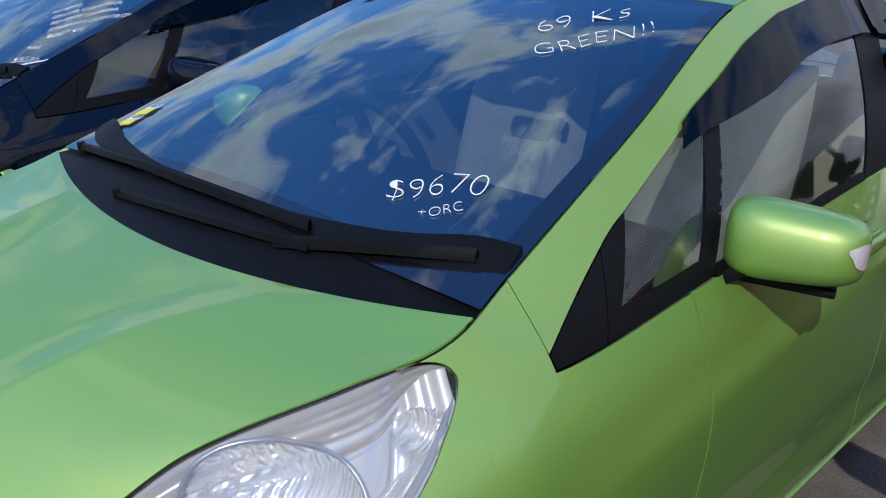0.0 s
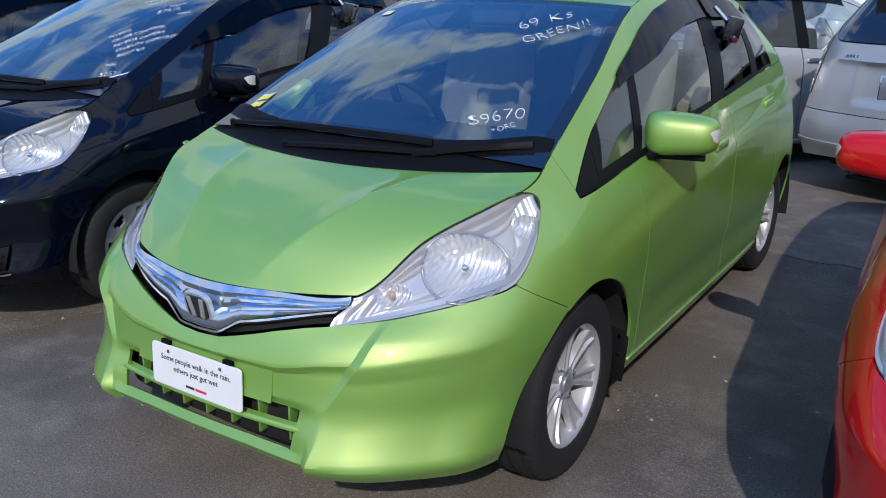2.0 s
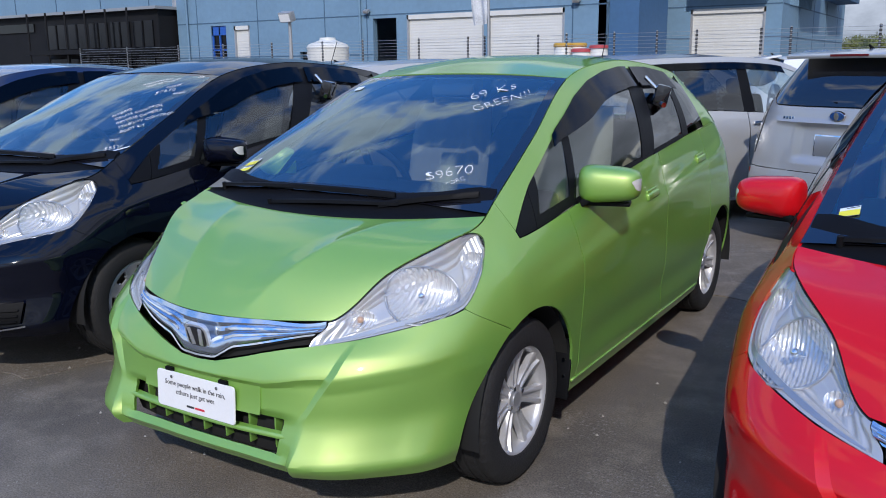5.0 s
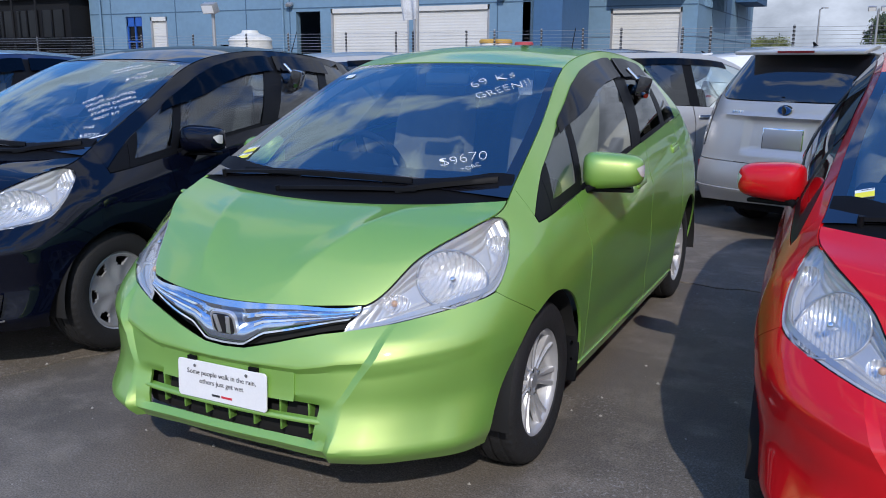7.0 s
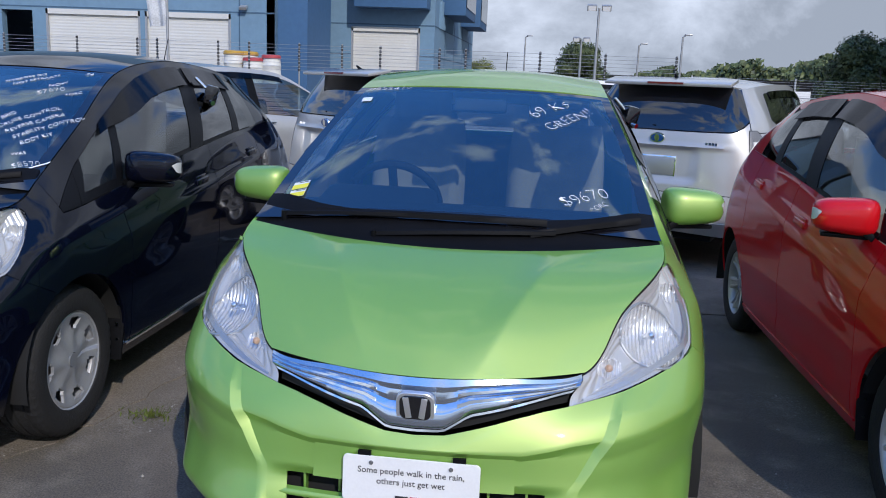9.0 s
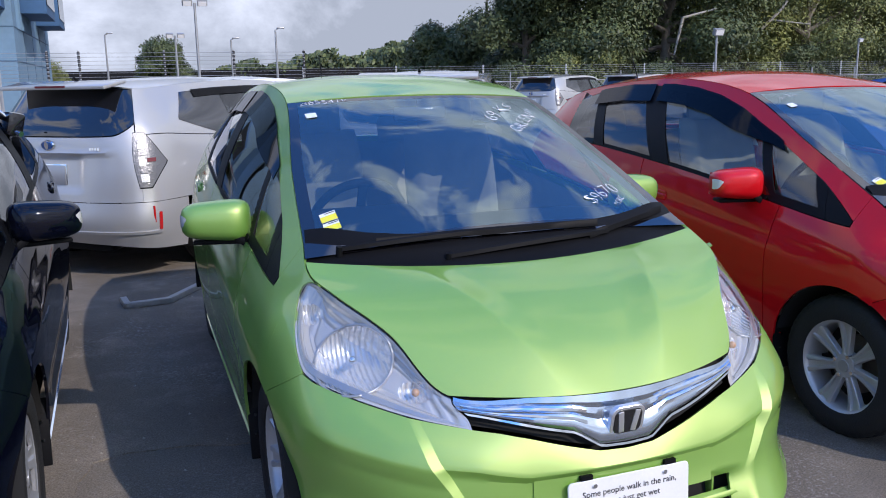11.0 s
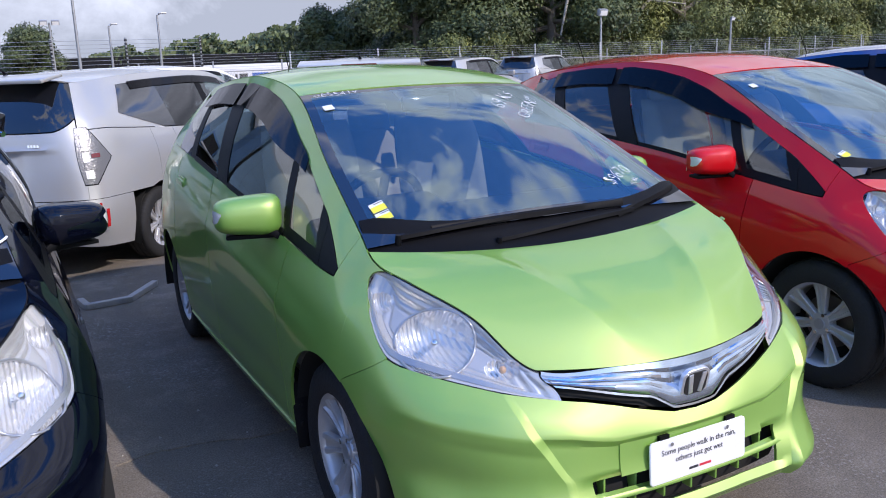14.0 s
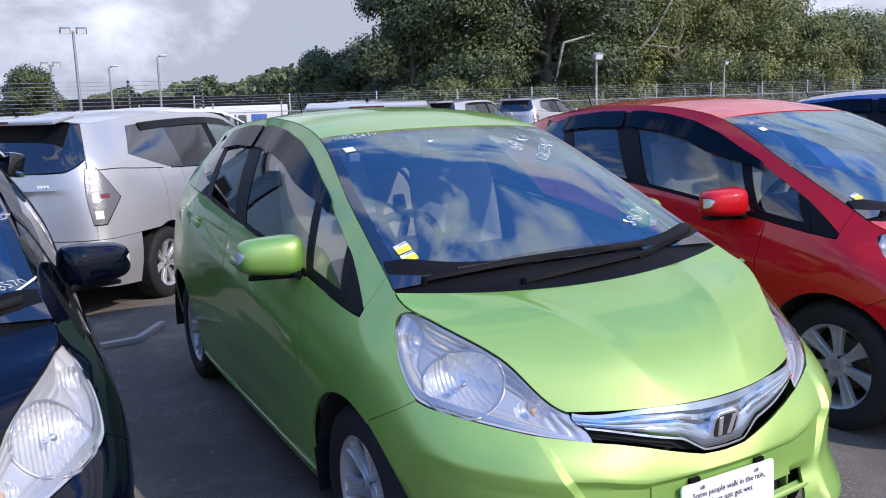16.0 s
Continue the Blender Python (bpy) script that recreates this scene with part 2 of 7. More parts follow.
def rounded_slab(bm, m, w, h, d, r, n=6):
    """A slab w x h with rounded corners, d thick along the local z, bevelled at the front."""
    ring = []
    for k, (sx, sy) in enumerate(((1, 1), (-1, 1), (-1, -1), (1, -1))):
        for i in range(n + 1):
            a = math.pi / 2 * (k + i / n)
            ring.append((sx * (w / 2 - r) + r * math.cos(a), sy * (h / 2 - r) + r * math.sin(a)))
    e = min(.0015, d / 3)
    levels = [(-d / 2, 0), (d / 2 - e, 0), (d / 2, e)]
    rows = [[bm.verts.new(m @ Vector((x * (1 - 2 * s / w), y * (1 - 2 * s / h), z))) for x, y in ring] for z, s in levels]
    k = len(ring)
    for p, q in zip(rows, rows[1:]):
        for i in range(k):
            bm.faces.new((p[i], p[(i + 1) % k], q[(i + 1) % k], q[i]))
    bm.faces.new(rows[-1])
    bm.faces.new(rows[0][::-1])


def add_cyl(bm, a, b, r1, r2=None, segs=12, caps=True):
    a, b = Vector(a), Vector(b)
    d = b - a
    m = Matrix.Translation((a + b) / 2) @ d.to_track_quat("Z", "Y").to_matrix().to_4x4()
    return bmesh.ops.create_cone(bm, cap_ends=caps, segments=segs, radius1=r1, radius2=r1 if r2 is None else r2, depth=d.length, matrix=m)


def cyl_part(name, a, b, r1, material, parent=None, label="", r2=None, segs=14):
    bm = bmesh.new()
    add_cyl(bm, a, b, r1, r2, segs)
    return part(name, bm, material, parent, label, smooth=True, angle=40)


def grid_mesh(P, lip=0.0, keep=None, out_from=None, offset=0.0):
    """Verts and faces of a grid P[n][m]; a rim folded inward by lip; keep(i, j) tells which faces stay."""
    P = np.asarray(P, float)
    n, m, _ = P.shape
    du, dv = np.gradient(P, axis=0), np.gradient(P, axis=1)
    N = np.cross(du, dv)
    N /= np.maximum(np.linalg.norm(N, axis=2, keepdims=True), 1e-9)
    flip = False
    if out_from is not None and np.sum(N * (P - np.asarray(out_from))) < 0:
        N, flip = -N, True
    P = P + N * offset
    verts = [tuple(p) for p in P.reshape(-1, 3)]
    faces = []
    for i in range(n - 1):
        for j in range(m - 1):
            if keep is None or keep(i, j):
                f = (i * m + j, (i + 1) * m + j, (i + 1) * m + j + 1, i * m + j + 1)
                faces.append(f[::-1] if flip else f)
    if lip:
        count = {}
        for f in faces:
            for a, b in zip(f, f[1:] + f[:1]):
                count[(a, b)] = 1
        flatN = N.reshape(-1, 3)
        dup = {}
        def ring(k):
            if k not in dup:
                dup[k] = (len(verts), len(verts) + 1)
                p = np.array(verts[k])
                verts.append(tuple(p))
                verts.append(tuple(p - flatN[k] * lip))
            return dup[k]
        for (a, b) in list(count):
            if (b, a) not in count:
                a0, a1 = ring(a)
                b0, b1 = ring(b)
                faces.append((b0, a0, a1, b1))
    return verts, faces


def spline(keys, s):
    """Catmull-Rom through keys (k, 3) at the station numbers s."""
    K = np.asarray(keys, float)
    s = np.clip(np.asarray(s, float), 0, len(K) - 1)
    i = np.minimum(s.astype(int), len(K) - 2)
    t = (s - i)[..., None]
    p1, p2 = K[i], K[i + 1]
    p0 = np.where((i > 0)[..., None], K[np.maximum(i - 1, 0)], 2 * p1 - p2)
    p3 = np.where((i < len(K) - 2)[..., None], K[np.minimum(i + 2, len(K) - 1)], 2 * p2 - p1)
    return 0.5 * (2 * p1 + (p2 - p0) * t + (2 * p0 - 5 * p1 + 4 * p2 - p3) * t ** 2 + (3 * p1 - p0 - 3 * p2 + p3) * t ** 3)


class Skin:
    """The outer skin of one half of a car, lofted through lines that run from the middle of the nose round the side to the tail."""

    def __init__(self, lines, centre=(0, 1.2, 0.6), flank=None):
        self.flank = flank
        self.lines, self.centre = [np.asarray(q, float) for q in lines], np.asarray(centre, float)
        # the nose and tail run level through the middle
        for q in self.lines:
            q[0, 0] = q[-1, 0] = 0

    def line(self, k, s):
        K = self.lines[k]
        Kx = np.vstack([[-K[1, 0], K[1, 1], K[1, 2]], K, [-K[-2, 0], K[-2, 1], K[-2, 2]]])
        return spline(Kx, np.asarray(s, float) + 1)

    def at(self, s, v):
        """Points of the skin at station s and height number v (0 lowest line)."""
        s, v = np.broadcast_arrays(np.asarray(s, float), np.asarray(v, float))
        L = np.stack([self.line(k, s) for k in range(len(self.lines))], axis=-2)
        d = np.linalg.norm(np.diff(L, axis=-2), axis=-1) + 1e-4
        n = len(self.lines)
        i = np.clip(v.astype(int), 0, n - 2)
        t = (v - i)[..., None]
        take = lambda k: np.take_along_axis(L, np.clip(k, 0, n - 1)[..., None, None], axis=-2)[..., 0, :]
        dist = lambda k: np.take_along_axis(d, np.clip(k, 0, n - 2)[..., None], axis=-1)
        p0, p1, p2, p3 = take(i - 1), take(i), take(i + 1), take(i + 2)
        h, ha, hb = dist(i), dist(i - 1), dist(i + 1)
        s1 = (p2 - p1) / h
        sa = np.where((i > 0)[..., None], (p1 - p0) / ha, s1)
        sb = np.where((i < n - 2)[..., None], (p3 - p2) / hb, s1)
        m1 = (sa * h + s1 * ha) / (h + ha)
        m2 = (sb * h + s1 * hb) / (h + hb)
        P = (p1 * (2 * t ** 3 - 3 * t ** 2 + 1) + m1 * h * (t ** 3 - 2 * t ** 2 + t)
             + p2 * (-2 * t ** 3 + 3 * t ** 2) + m2 * h * (t ** 3 - t ** 2))
        if self.flank:
            # pressed line along the doors, and a hollow above the sill
            y, z = P[..., 1], P[..., 2]
            e = z - (self.flank[0] + self.flank[1] * y)
            k = np.clip((y + .05) / .35, 0, 1) * np.clip((2.85 - y) / .4, 0, 1)
            P[..., 0] += k * (.011 * np.where(e > 0, np.clip(1 - e / .055, 0, 1), np.clip(1 + e / .16, 0, 1)) - .012 * np.exp(-((z - .40) / .07) ** 2) * np.clip((y - .3) / .3, 0, 1))
        return P

    def at_z(self, s, z):
        """Points at station s and height z."""
        s, z = np.broadcast_arrays(np.asarray(s, float), np.asarray(z, float))
        lo, hi = np.zeros(s.shape), np.full(s.shape, len(self.lines) - 1.0001)
        for _ in range(22):
            mid = (lo + hi) / 2
            below = self.at(s, mid)[..., 2] < z
            lo, hi = np.where(below, mid, lo), np.where(below, hi, mid)
        return self.at(s, (lo + hi) / 2)

    def s_of_y(self, y, k=3):
        q = np.linspace(3.5, len(self.lines[k]) - 3, 400)
        yy = self.line(k, q)[:, 1]
        return np.interp(y, yy, q)

    def patch(self, left, right, low, high, n=24, m=16, sign=1, rows=None):
        """Grid between two side edges left(b), right(b) in stations and low(s), high(s) in heights."""
        b = np.linspace(0, 1, m) if rows is None else np.asarray(rows)
        a = np.linspace(0, 1, n)
        A, B = np.meshgrid(a, b, indexing="ij")
        sL, sR = np.array([left(q) for q in b]), np.array([right(q) for q in b])
        S = sL[None, :] * (1 - A) + sR[None, :] * A
        Z = low(np.abs(S)) * (1 - B) + high(np.abs(S)) * B
        P = self.at_z(np.abs(S), Z)
        P[..., 0] *= np.where(S < 0, -1, 1) * sign
        return P


def keyed(xs, ys):
    """A function of one number through keys, straight between them."""
    return lambda q: np.interp(q, xs, ys)


def const(v):
    return lambda q: np.full(np.shape(q), float(v)) if np.ndim(q) else float(v)


def surf(name, P, material, parent, label="", lip=0.0, keep=None, offset=0.0, centre=(0, 1.2, 0.6), angle=None, warp=None):
    v, f = grid_mesh(P, lip, keep, centre, offset)
    if warp:
        v = [warp(p) for p in v]
    return mesh_object(name, v, f, material, parent, label, True, angle)


def revolve(profile, segs, axis_x=True):
    """A closed ring of quads from (radius, across) pairs about the x axis."""
    verts, faces, k = [], [], len(profile)
    for i in range(segs):
        a = 2 * math.pi * i / segs
        for r, w in profile:
            verts.append((w, r * math.cos(a), r * math.sin(a)))
    for i in range(segs):
        for j in range(k - 1):
            p, q = i * k + j, ((i + 1) % segs) * k + j
            faces.append((p, q, q + 1, p + 1))
    return verts, faces


def writing(name, text, m, size, material, parent, label="", thick=0.0006, warp=None, shear=0.25, align="LEFT", weight=0.004):
    c = bpy.data.curves.new(name, "FONT")
    c.body, c.size, c.extrude, c.shear, c.align_x, c.offset = text, size, thick, shear, align, weight * size / 0.1
    c.resolution_u = 3
    o = new(name, c)
    me = bpy.data.meshes.new_from_object(o)
    bpy.data.objects.remove(o)
    me.transform(m)
    if warp:
        for v in me.vertices:
            v.co = warp(v.co)
    me.materials.clear()
    me.materials.append(material)
    ob = new(name, me)
    ob.parent = parent
    if label:
        ob["label"] = label
    return ob


# ---------------------------------------------------------------- the hatchback
ARCH_R, AXLE_Z, WHEELBASE = 0.348, 0.30, 2.5
# lines that run round one half of the car, from the middle of one end to the other, lowest first
SILL = [(0, -.772, .246), (.22, -.765, .245), (.42, -.735, .240), (.60, -.655, .236), (.735, -.49, .222), (.785, -.15, .20), (.795, .05, .20), (.80, .42, .20),
    (.80, .95, .20), (.80, 1.45, .205), (.80, 1.95, .21), (.79, 2.45, .22), (.77, 2.80, .25), (.58, 3.02, .28), (0, 3.07, .28)]
UNDERCUT = [(0, -.800, .292), (.22, -.792, .290), (.43, -.760, .286), (.62, -.672, .286), (.765, -.49, .29), (.815, -.15, .30), (.825, .05, .30), (.828, .42, .29),
    (.828, .95, .29), (.828, 1.45, .29), (.828, 1.95, .30), (.82, 2.45, .32), (.79, 2.82, .36), (.62, 3.06, .38), (0, 3.12, .38)]
WAIST = [(0, -.772, .440), (.22, -.764, .440), (.43, -.733, .440), (.625, -.635, .45), (.775, -.44, .46), (.835, -.15, .47), (.842, .05, .48), (.845, .42, .48),
    (.846, .95, .48), (.846, 1.45, .48), (.845, 1.95, .49), (.84, 2.45, .50), (.80, 2.83, .52), (.63, 3.07, .54), (0, 3.13, .54)]
SHOULDER = [(0, -.768, .548), (.22, -.752, .556), (.41, -.705, .585), (.60, -.600, .615), (.765, -.41, .635), (.830, -.14, .66), (.842, .05, .67), (.846, .42, .68),
    (.848, .95, .69), (.847, 1.45, .71), (.843, 1.95, .73), (.835, 2.45, .75), (.79, 2.82, .78), (.62, 3.05, .80), (0, 3.12, .80)]
UPPER = [(0, -.745, .630), (.22, -.725, .640), (.41, -.658, .650), (.585, -.540, .69), (.73, -.36, .735), (.795, -.13, .79), (.812, .05, .80), (.823, .42, .82),
    (.829, .95, .86), (.828, 1.45, .90), (.82, 1.95, .92), (.80, 2.45, .95), (.75, 2.80, .98), (.60, 2.99, 1.0), (0, 3.07, 1.0)]
BELT = [(0, -.733, .690), (.22, -.702, .692), (.44, -.612, .698), (.548, -.44, .818), (.665, -.27, .882), (.718, -.13, .893), (.765, .05, .886), (.777, .42, .932),
    (.786, .95, 1.010), (.786, 1.45, 1.062), (.768, 1.95, 1.100), (.735, 2.45, 1.12), (.69, 2.75, 1.13), (.56, 2.93, 1.14), (0, 3.0, 1.14)]
ROOF_EDGE = [(0, -.730, .694), (.218, -.698, .697), (.437, -.608, .704), (.538, -.44, .831), (.642, -.27, .910), (.684, -.125, .948), (.666, .03, 1.018), (.618, .42, 1.200),
    (.534, .92, 1.416), (.515, 1.45, 1.488), (.512, 1.95, 1.475), (.505, 2.45, 1.425), (.49, 2.70, 1.37), (.44, 2.80, 1.34), (0, 2.86, 1.36)]
HATCH = Skin([SILL, UNDERCUT, WAIST, SHOULDER, UPPER, BELT, ROOF_EDGE], flank=(.690, .113))
# upper edge of the side windows, by y
WIN_TOP = keyed([.03, .25, .42, .60, .74, .90, 1.10, 1.30, 1.50, 1.90, 2.20, 2.45, 2.62, 2.74],
                [.905, 1.043, 1.126, 1.208, 1.260, 1.325, 1.388, 1.427, 1.446, 1.442, 1.415, 1.355, 1.26, 1.14])


def arch_low(base):
    """Lower edge of the side: the sill, with the two wheel arches let in."""
    def low(s):
        y = HATCH.line(2, s)[..., 1]
        z = np.full(np.shape(y), float(base))
        for yc in (0.0, WHEELBASE):
            d = ARCH_R ** 2 - (y - yc) ** 2
            z = np.maximum(z, np.where(d > 0, AXLE_Z + np.sqrt(np.maximum(d, 0)), 0))
        return z
    return low


def top_patch(edge_s, centre_keys, n, m, power=2.1, front=None, crease=None, skin=HATCH, k=6):
    """A panel across the car between the upper edges of both sides, crowned to a middle line."""
    E = skin.line(k, np.linspace(*edge_s, n))
    C = spline(centre_keys, np.linspace(0, len(centre_keys) - 1, n))
    b = np.linspace(-1, 1, m)
    P = np.zeros((n, m, 3))
    g = np.abs(b) ** power
    P[..., 0] = E[:, None, 0] * b[None, :]
    for q in (1, 2):
        P[..., q] = C[:, None, q] + (E[:, None, q] - C[:, None, q]) * g[None, :]
    if crease:
        a = np.linspace(0, 1, n)[:, None]
        P[..., 2] += crease(a, np.abs(P[..., 0]))
    return P


def wheel(car, x, y, sign, style):
    """Tyre and rim; the outer face looks along sign * x."""
    m = pose(x, y, AXLE_Z) @ Matrix.Diagonal((sign, 1, 1, 1))
    prof = [(.198, -.088), (.215, -.095), (.262, -.097), (.290, -.086), (.300, -.070), (.3035, -.046), (.296, -.044), (.296, -.036), (.3045, -.034), (.305, -.004),
            (.297, -.002), (.297, .006), (.3045, .008), (.3035, .040), (.296, .042), (.296, .048), (.300, .066), (.290, .084), (.262, .097), (.215, .095), (.198, .088), (.192, .06)]
    v, f = revolve(prof, 144)
    v = [(p[0], p[1] * .985, p[2] * .985) if (i // len(prof)) % 3 == 0 and i % len(prof) in (3, 4, 5, 13, 16, 17) else p for i, p in enumerate(v)]
    tyre_mesh = [m @ Vector(p) for p in v]
    hub = new("wheel")
    hub.parent = car
    hub["label"] = "tyre on a %s" % ("silver twin-spoke alloy rim" if style == "alloy" else "grey plastic wheel cover")
    mesh_object("tyre", tyre_mesh, f if sign > 0 else [q[::-1] for q in f], RUBBER, hub, angle=38)
    metal = ALLOY if style == "alloy" else COVER_GREY
    # rim barrel
    prof = [(.185, -.08), (.180, .055), (.190, .078), (.203, .086), (.206, .080)]
    v, f = revolve(prof, 48)
    mesh_object("rim", [m @ Vector(p) for p in v], f, metal, hub, angle=40)
    # brake disc and dark back
    bm = bmesh.new()
    add_cyl(bm, m @ Vector((-.045, 0, 0)), m @ Vector((-.05, 0, 0)), .18, segs=32)
    part("wheel_back", bm, DARK, hub)
    bm = bmesh.new()
    add_cyl(bm, m @ Vector((-.01, 0, 0)), m @ Vector((-.03, 0, 0)), .125, segs=32)
    part("brake_disc", bm, mat_disc, hub, smooth=True, angle=40)
    if style == "alloy":
        for i in range(7):
            bm = bmesh.new()
            a = 2 * math.pi * i / 7 + math.pi / 2
            d, t = Vector((0, math.cos(a), math.sin(a))), Vector((0, -math.sin(a), math.cos(a)))
            rows = []
            for r, w, out, dip in ((.036, .019, .052, .0), (.075, .021, .053, .008), (.115, .026, .057, .013), (.155, .033, .064, .014), (.190, .043, .074, .006)):
                rows.append([bm.verts.new(m @ (d * r + t * (w * u) + Vector((out + x, 0, 0)))) for u, x in
                             ((-1, -.024), (-.92, -.003), (-.80, 0), (-.46, 0), (-.32, -dip), (.32, -dip), (.46, 0), (.80, 0), (.92, -.003), (1, -.024))])
            for p, q in zip(rows, rows[1:]):
                for j in range(9):
                    bm.faces.new((p[j], p[j + 1], q[j + 1], q[j]))
            bmesh.ops.recalc_face_normals(bm, faces=bm.faces)
            part("spoke", bm, metal, hub, smooth=True, angle=35)
        bm = bmesh.new()
        add_cyl(bm, m @ Vector((.02, 0, 0)), m @ Vector((.056, 0, 0)), .062, .050, 28)
        part("hub", bm, metal, hub, smooth=True, angle=40)
        cyl_part("hub_cap", m @ Vector((.05, 0, 0)), m @ Vector((.061, 0, 0)), .029, LAMP_GREY, hub, r2=.026)
        for i in range(4):
            a = math.pi / 2 * i + .4
            c = Vector((0, .047 * math.cos(a), .047 * math.sin(a)))
            cyl_part("lug_nut", m @ (c + Vector((.04, 0, 0))), m @ (c + Vector((.062, 0, 0))), .009, CHROME, hub, segs=6)
    else:
        # a domed cover with seven openings near its rim
        P = np.zeros((9, 85, 3))
        rr = [.0, .03, .06, .095, .125, .140, .172, .184, .196]
        xx = [.078, .078, .074, .070, .072, .073, .078, .081, .076]
        for i in range(9):
            for j in range(85):
                a = 2 * math.pi * j / 84
                dent = .010 * (0.5 + 0.5 * math.cos(7 * a)) if 2 < i < 6 else 0
                P[i, j] = (xx[i] - dent, rr[i] * math.cos(a), rr[i] * math.sin(a))
        v, f = grid_mesh(P, .012, lambda i, j: not ((i == 5 and (j % 12) in (3, 4, 5, 6, 7, 8)) or (i == 4 and (j % 12) in (4, 5, 6, 7))), (-1, 0, 0))
        bm = bmesh.new()
        vs = [bm.verts.new(m @ Vector(p)) for p in v]
        for q in f:
            if len({tuple(round(c, 6) for c in v[i]) for i in q}) == 4:
                bm.faces.new([vs[i] for i in q])
        bmesh.ops.remove_doubles(bm, verts=bm.verts, dist=1e-5)
        part("wheel_cover", bm, metal, hub, smooth=True, angle=30)
        cyl_part("hub_cap", m @ Vector((.07, 0, 0)), m @ Vector((.081, 0, 0)), .028, LAMP_GREY, hub)
    return hub


mat_disc = mat("brake_steel", (0.16, 0.13, 0.11), 0.5, 0.7, var=0.3, scale=25)


def bowl(name, centre, way, radius, depth, material, parent, label="", segs=36, flutes=0, squash=1.0):
    """A reflector bowl that opens along way."""
    turn = Vector(way).normalized().to_track_quat("Z", "Y").to_matrix().to_4x4()
    m = Matrix.Translation(centre) @ turn @ Matrix.Diagonal((1, squash, 1, 1))
    P = np.zeros((9, segs + 1, 3))
    for i in range(9):
        r = radius * (0.12 + 0.88 * i / 8)
        for j in range(segs + 1):
            a = 2 * math.pi * j / segs
            rr = r * (1 + (0.02 if flutes and j % 2 and i < 8 else 0))
            P[i, j] = m @ Vector((rr * math.cos(a), rr * math.sin(a), depth * (i / 8) ** 1.8 + (0.004 if flutes and j % 2 and 2 < i < 8 else 0)))
    v, f = grid_mesh(P, 0.004, None, Vector(centre) - Vector(way).normalized() * 2)
    return mesh_object(name, v, f, material, parent, label, True, 25 if flutes else None)


def mirror_shell(car, sign, body, lamp):
    """Door mirror on its black foot."""
    c, n, k = Vector((.868, .600, 1.012)), 31, 25
    turn = Matrix.Rotation(radians(16), 3, "Z")
    P = np.zeros((n, k, 3))
    for i in range(n):
        th = math.pi * (i / (n - 1))
        for j in range(k):
            ph = 2 * math.pi * j / (k - 1)
            cx, sx = math.cos(th), math.sin(th)
            sg = lambda q, e: math.copysign(abs(q) ** e, q)
            x, y, z = .122 * sg(cx, .52), .092 * sg(sx, .72) * sg(math.cos(ph), .72), .071 * sg(sx, .46) * sg(math.sin(ph), .62)
            if y > 0:
                y *= .30
            z *= 1 - .13 * (x / .126)
            p = turn @ Vector((x, y, z)) + c
            P[i, j] = (p.x * sign, p.y, p.z)
    mir = surf("door_mirror", P, body, car, centre=(c.x * sign, c.y, c.z))
    # side repeater, wrapped round the outer front corner
    Q = np.zeros((8, 5, 3))
    for i in range(8):
        for j in range(5):
            th, f = 1.0 - 0.75 * i / 7, (j / 4 - .5)
            cx, sx = math.cos(th), math.sin(th)
            sg = lambda q, e: math.copysign(abs(q) ** e, q)
            ph = math.pi + f * 1.1 * (i / 7 * .9 + .06) - .12
            x, y, z = .1228 * sg(cx, .52), .0928 * sg(sx, .72) * sg(math.cos(ph), .72), .0718 * sg(sx, .46) * sg(math.sin(ph), .62)
            z *= 1 - .13 * (x / .126)
            p = turn @ Vector((x, y, z)) + c
            Q[i, j] = (p.x * sign, p.y, p.z)
    surf("side_repeater", Q, lamp, mir, "clear ribbed side repeater", offset=.001, centre=(c.x * sign, c.y, c.z))
    bm = bmesh.new()
    add_box(bm, pose(.850 * sign, .600, .934, 0, 0, 16 * sign), (.20, .085, .016), .006)
    add_box(bm, pose(.778 * sign, .560, .940, 0, -38 * sign, 14 * sign), (.085, .10, .028), .009)
    part("mirror_foot", bm, TRIM, mir, "black plastic foot", smooth=True, angle=40)
    box_part("mirror_glass", pose(.873 * sign, .630, 1.012, 0, 0, 16 * sign), (.19, .004, .10), CHROME, mir)


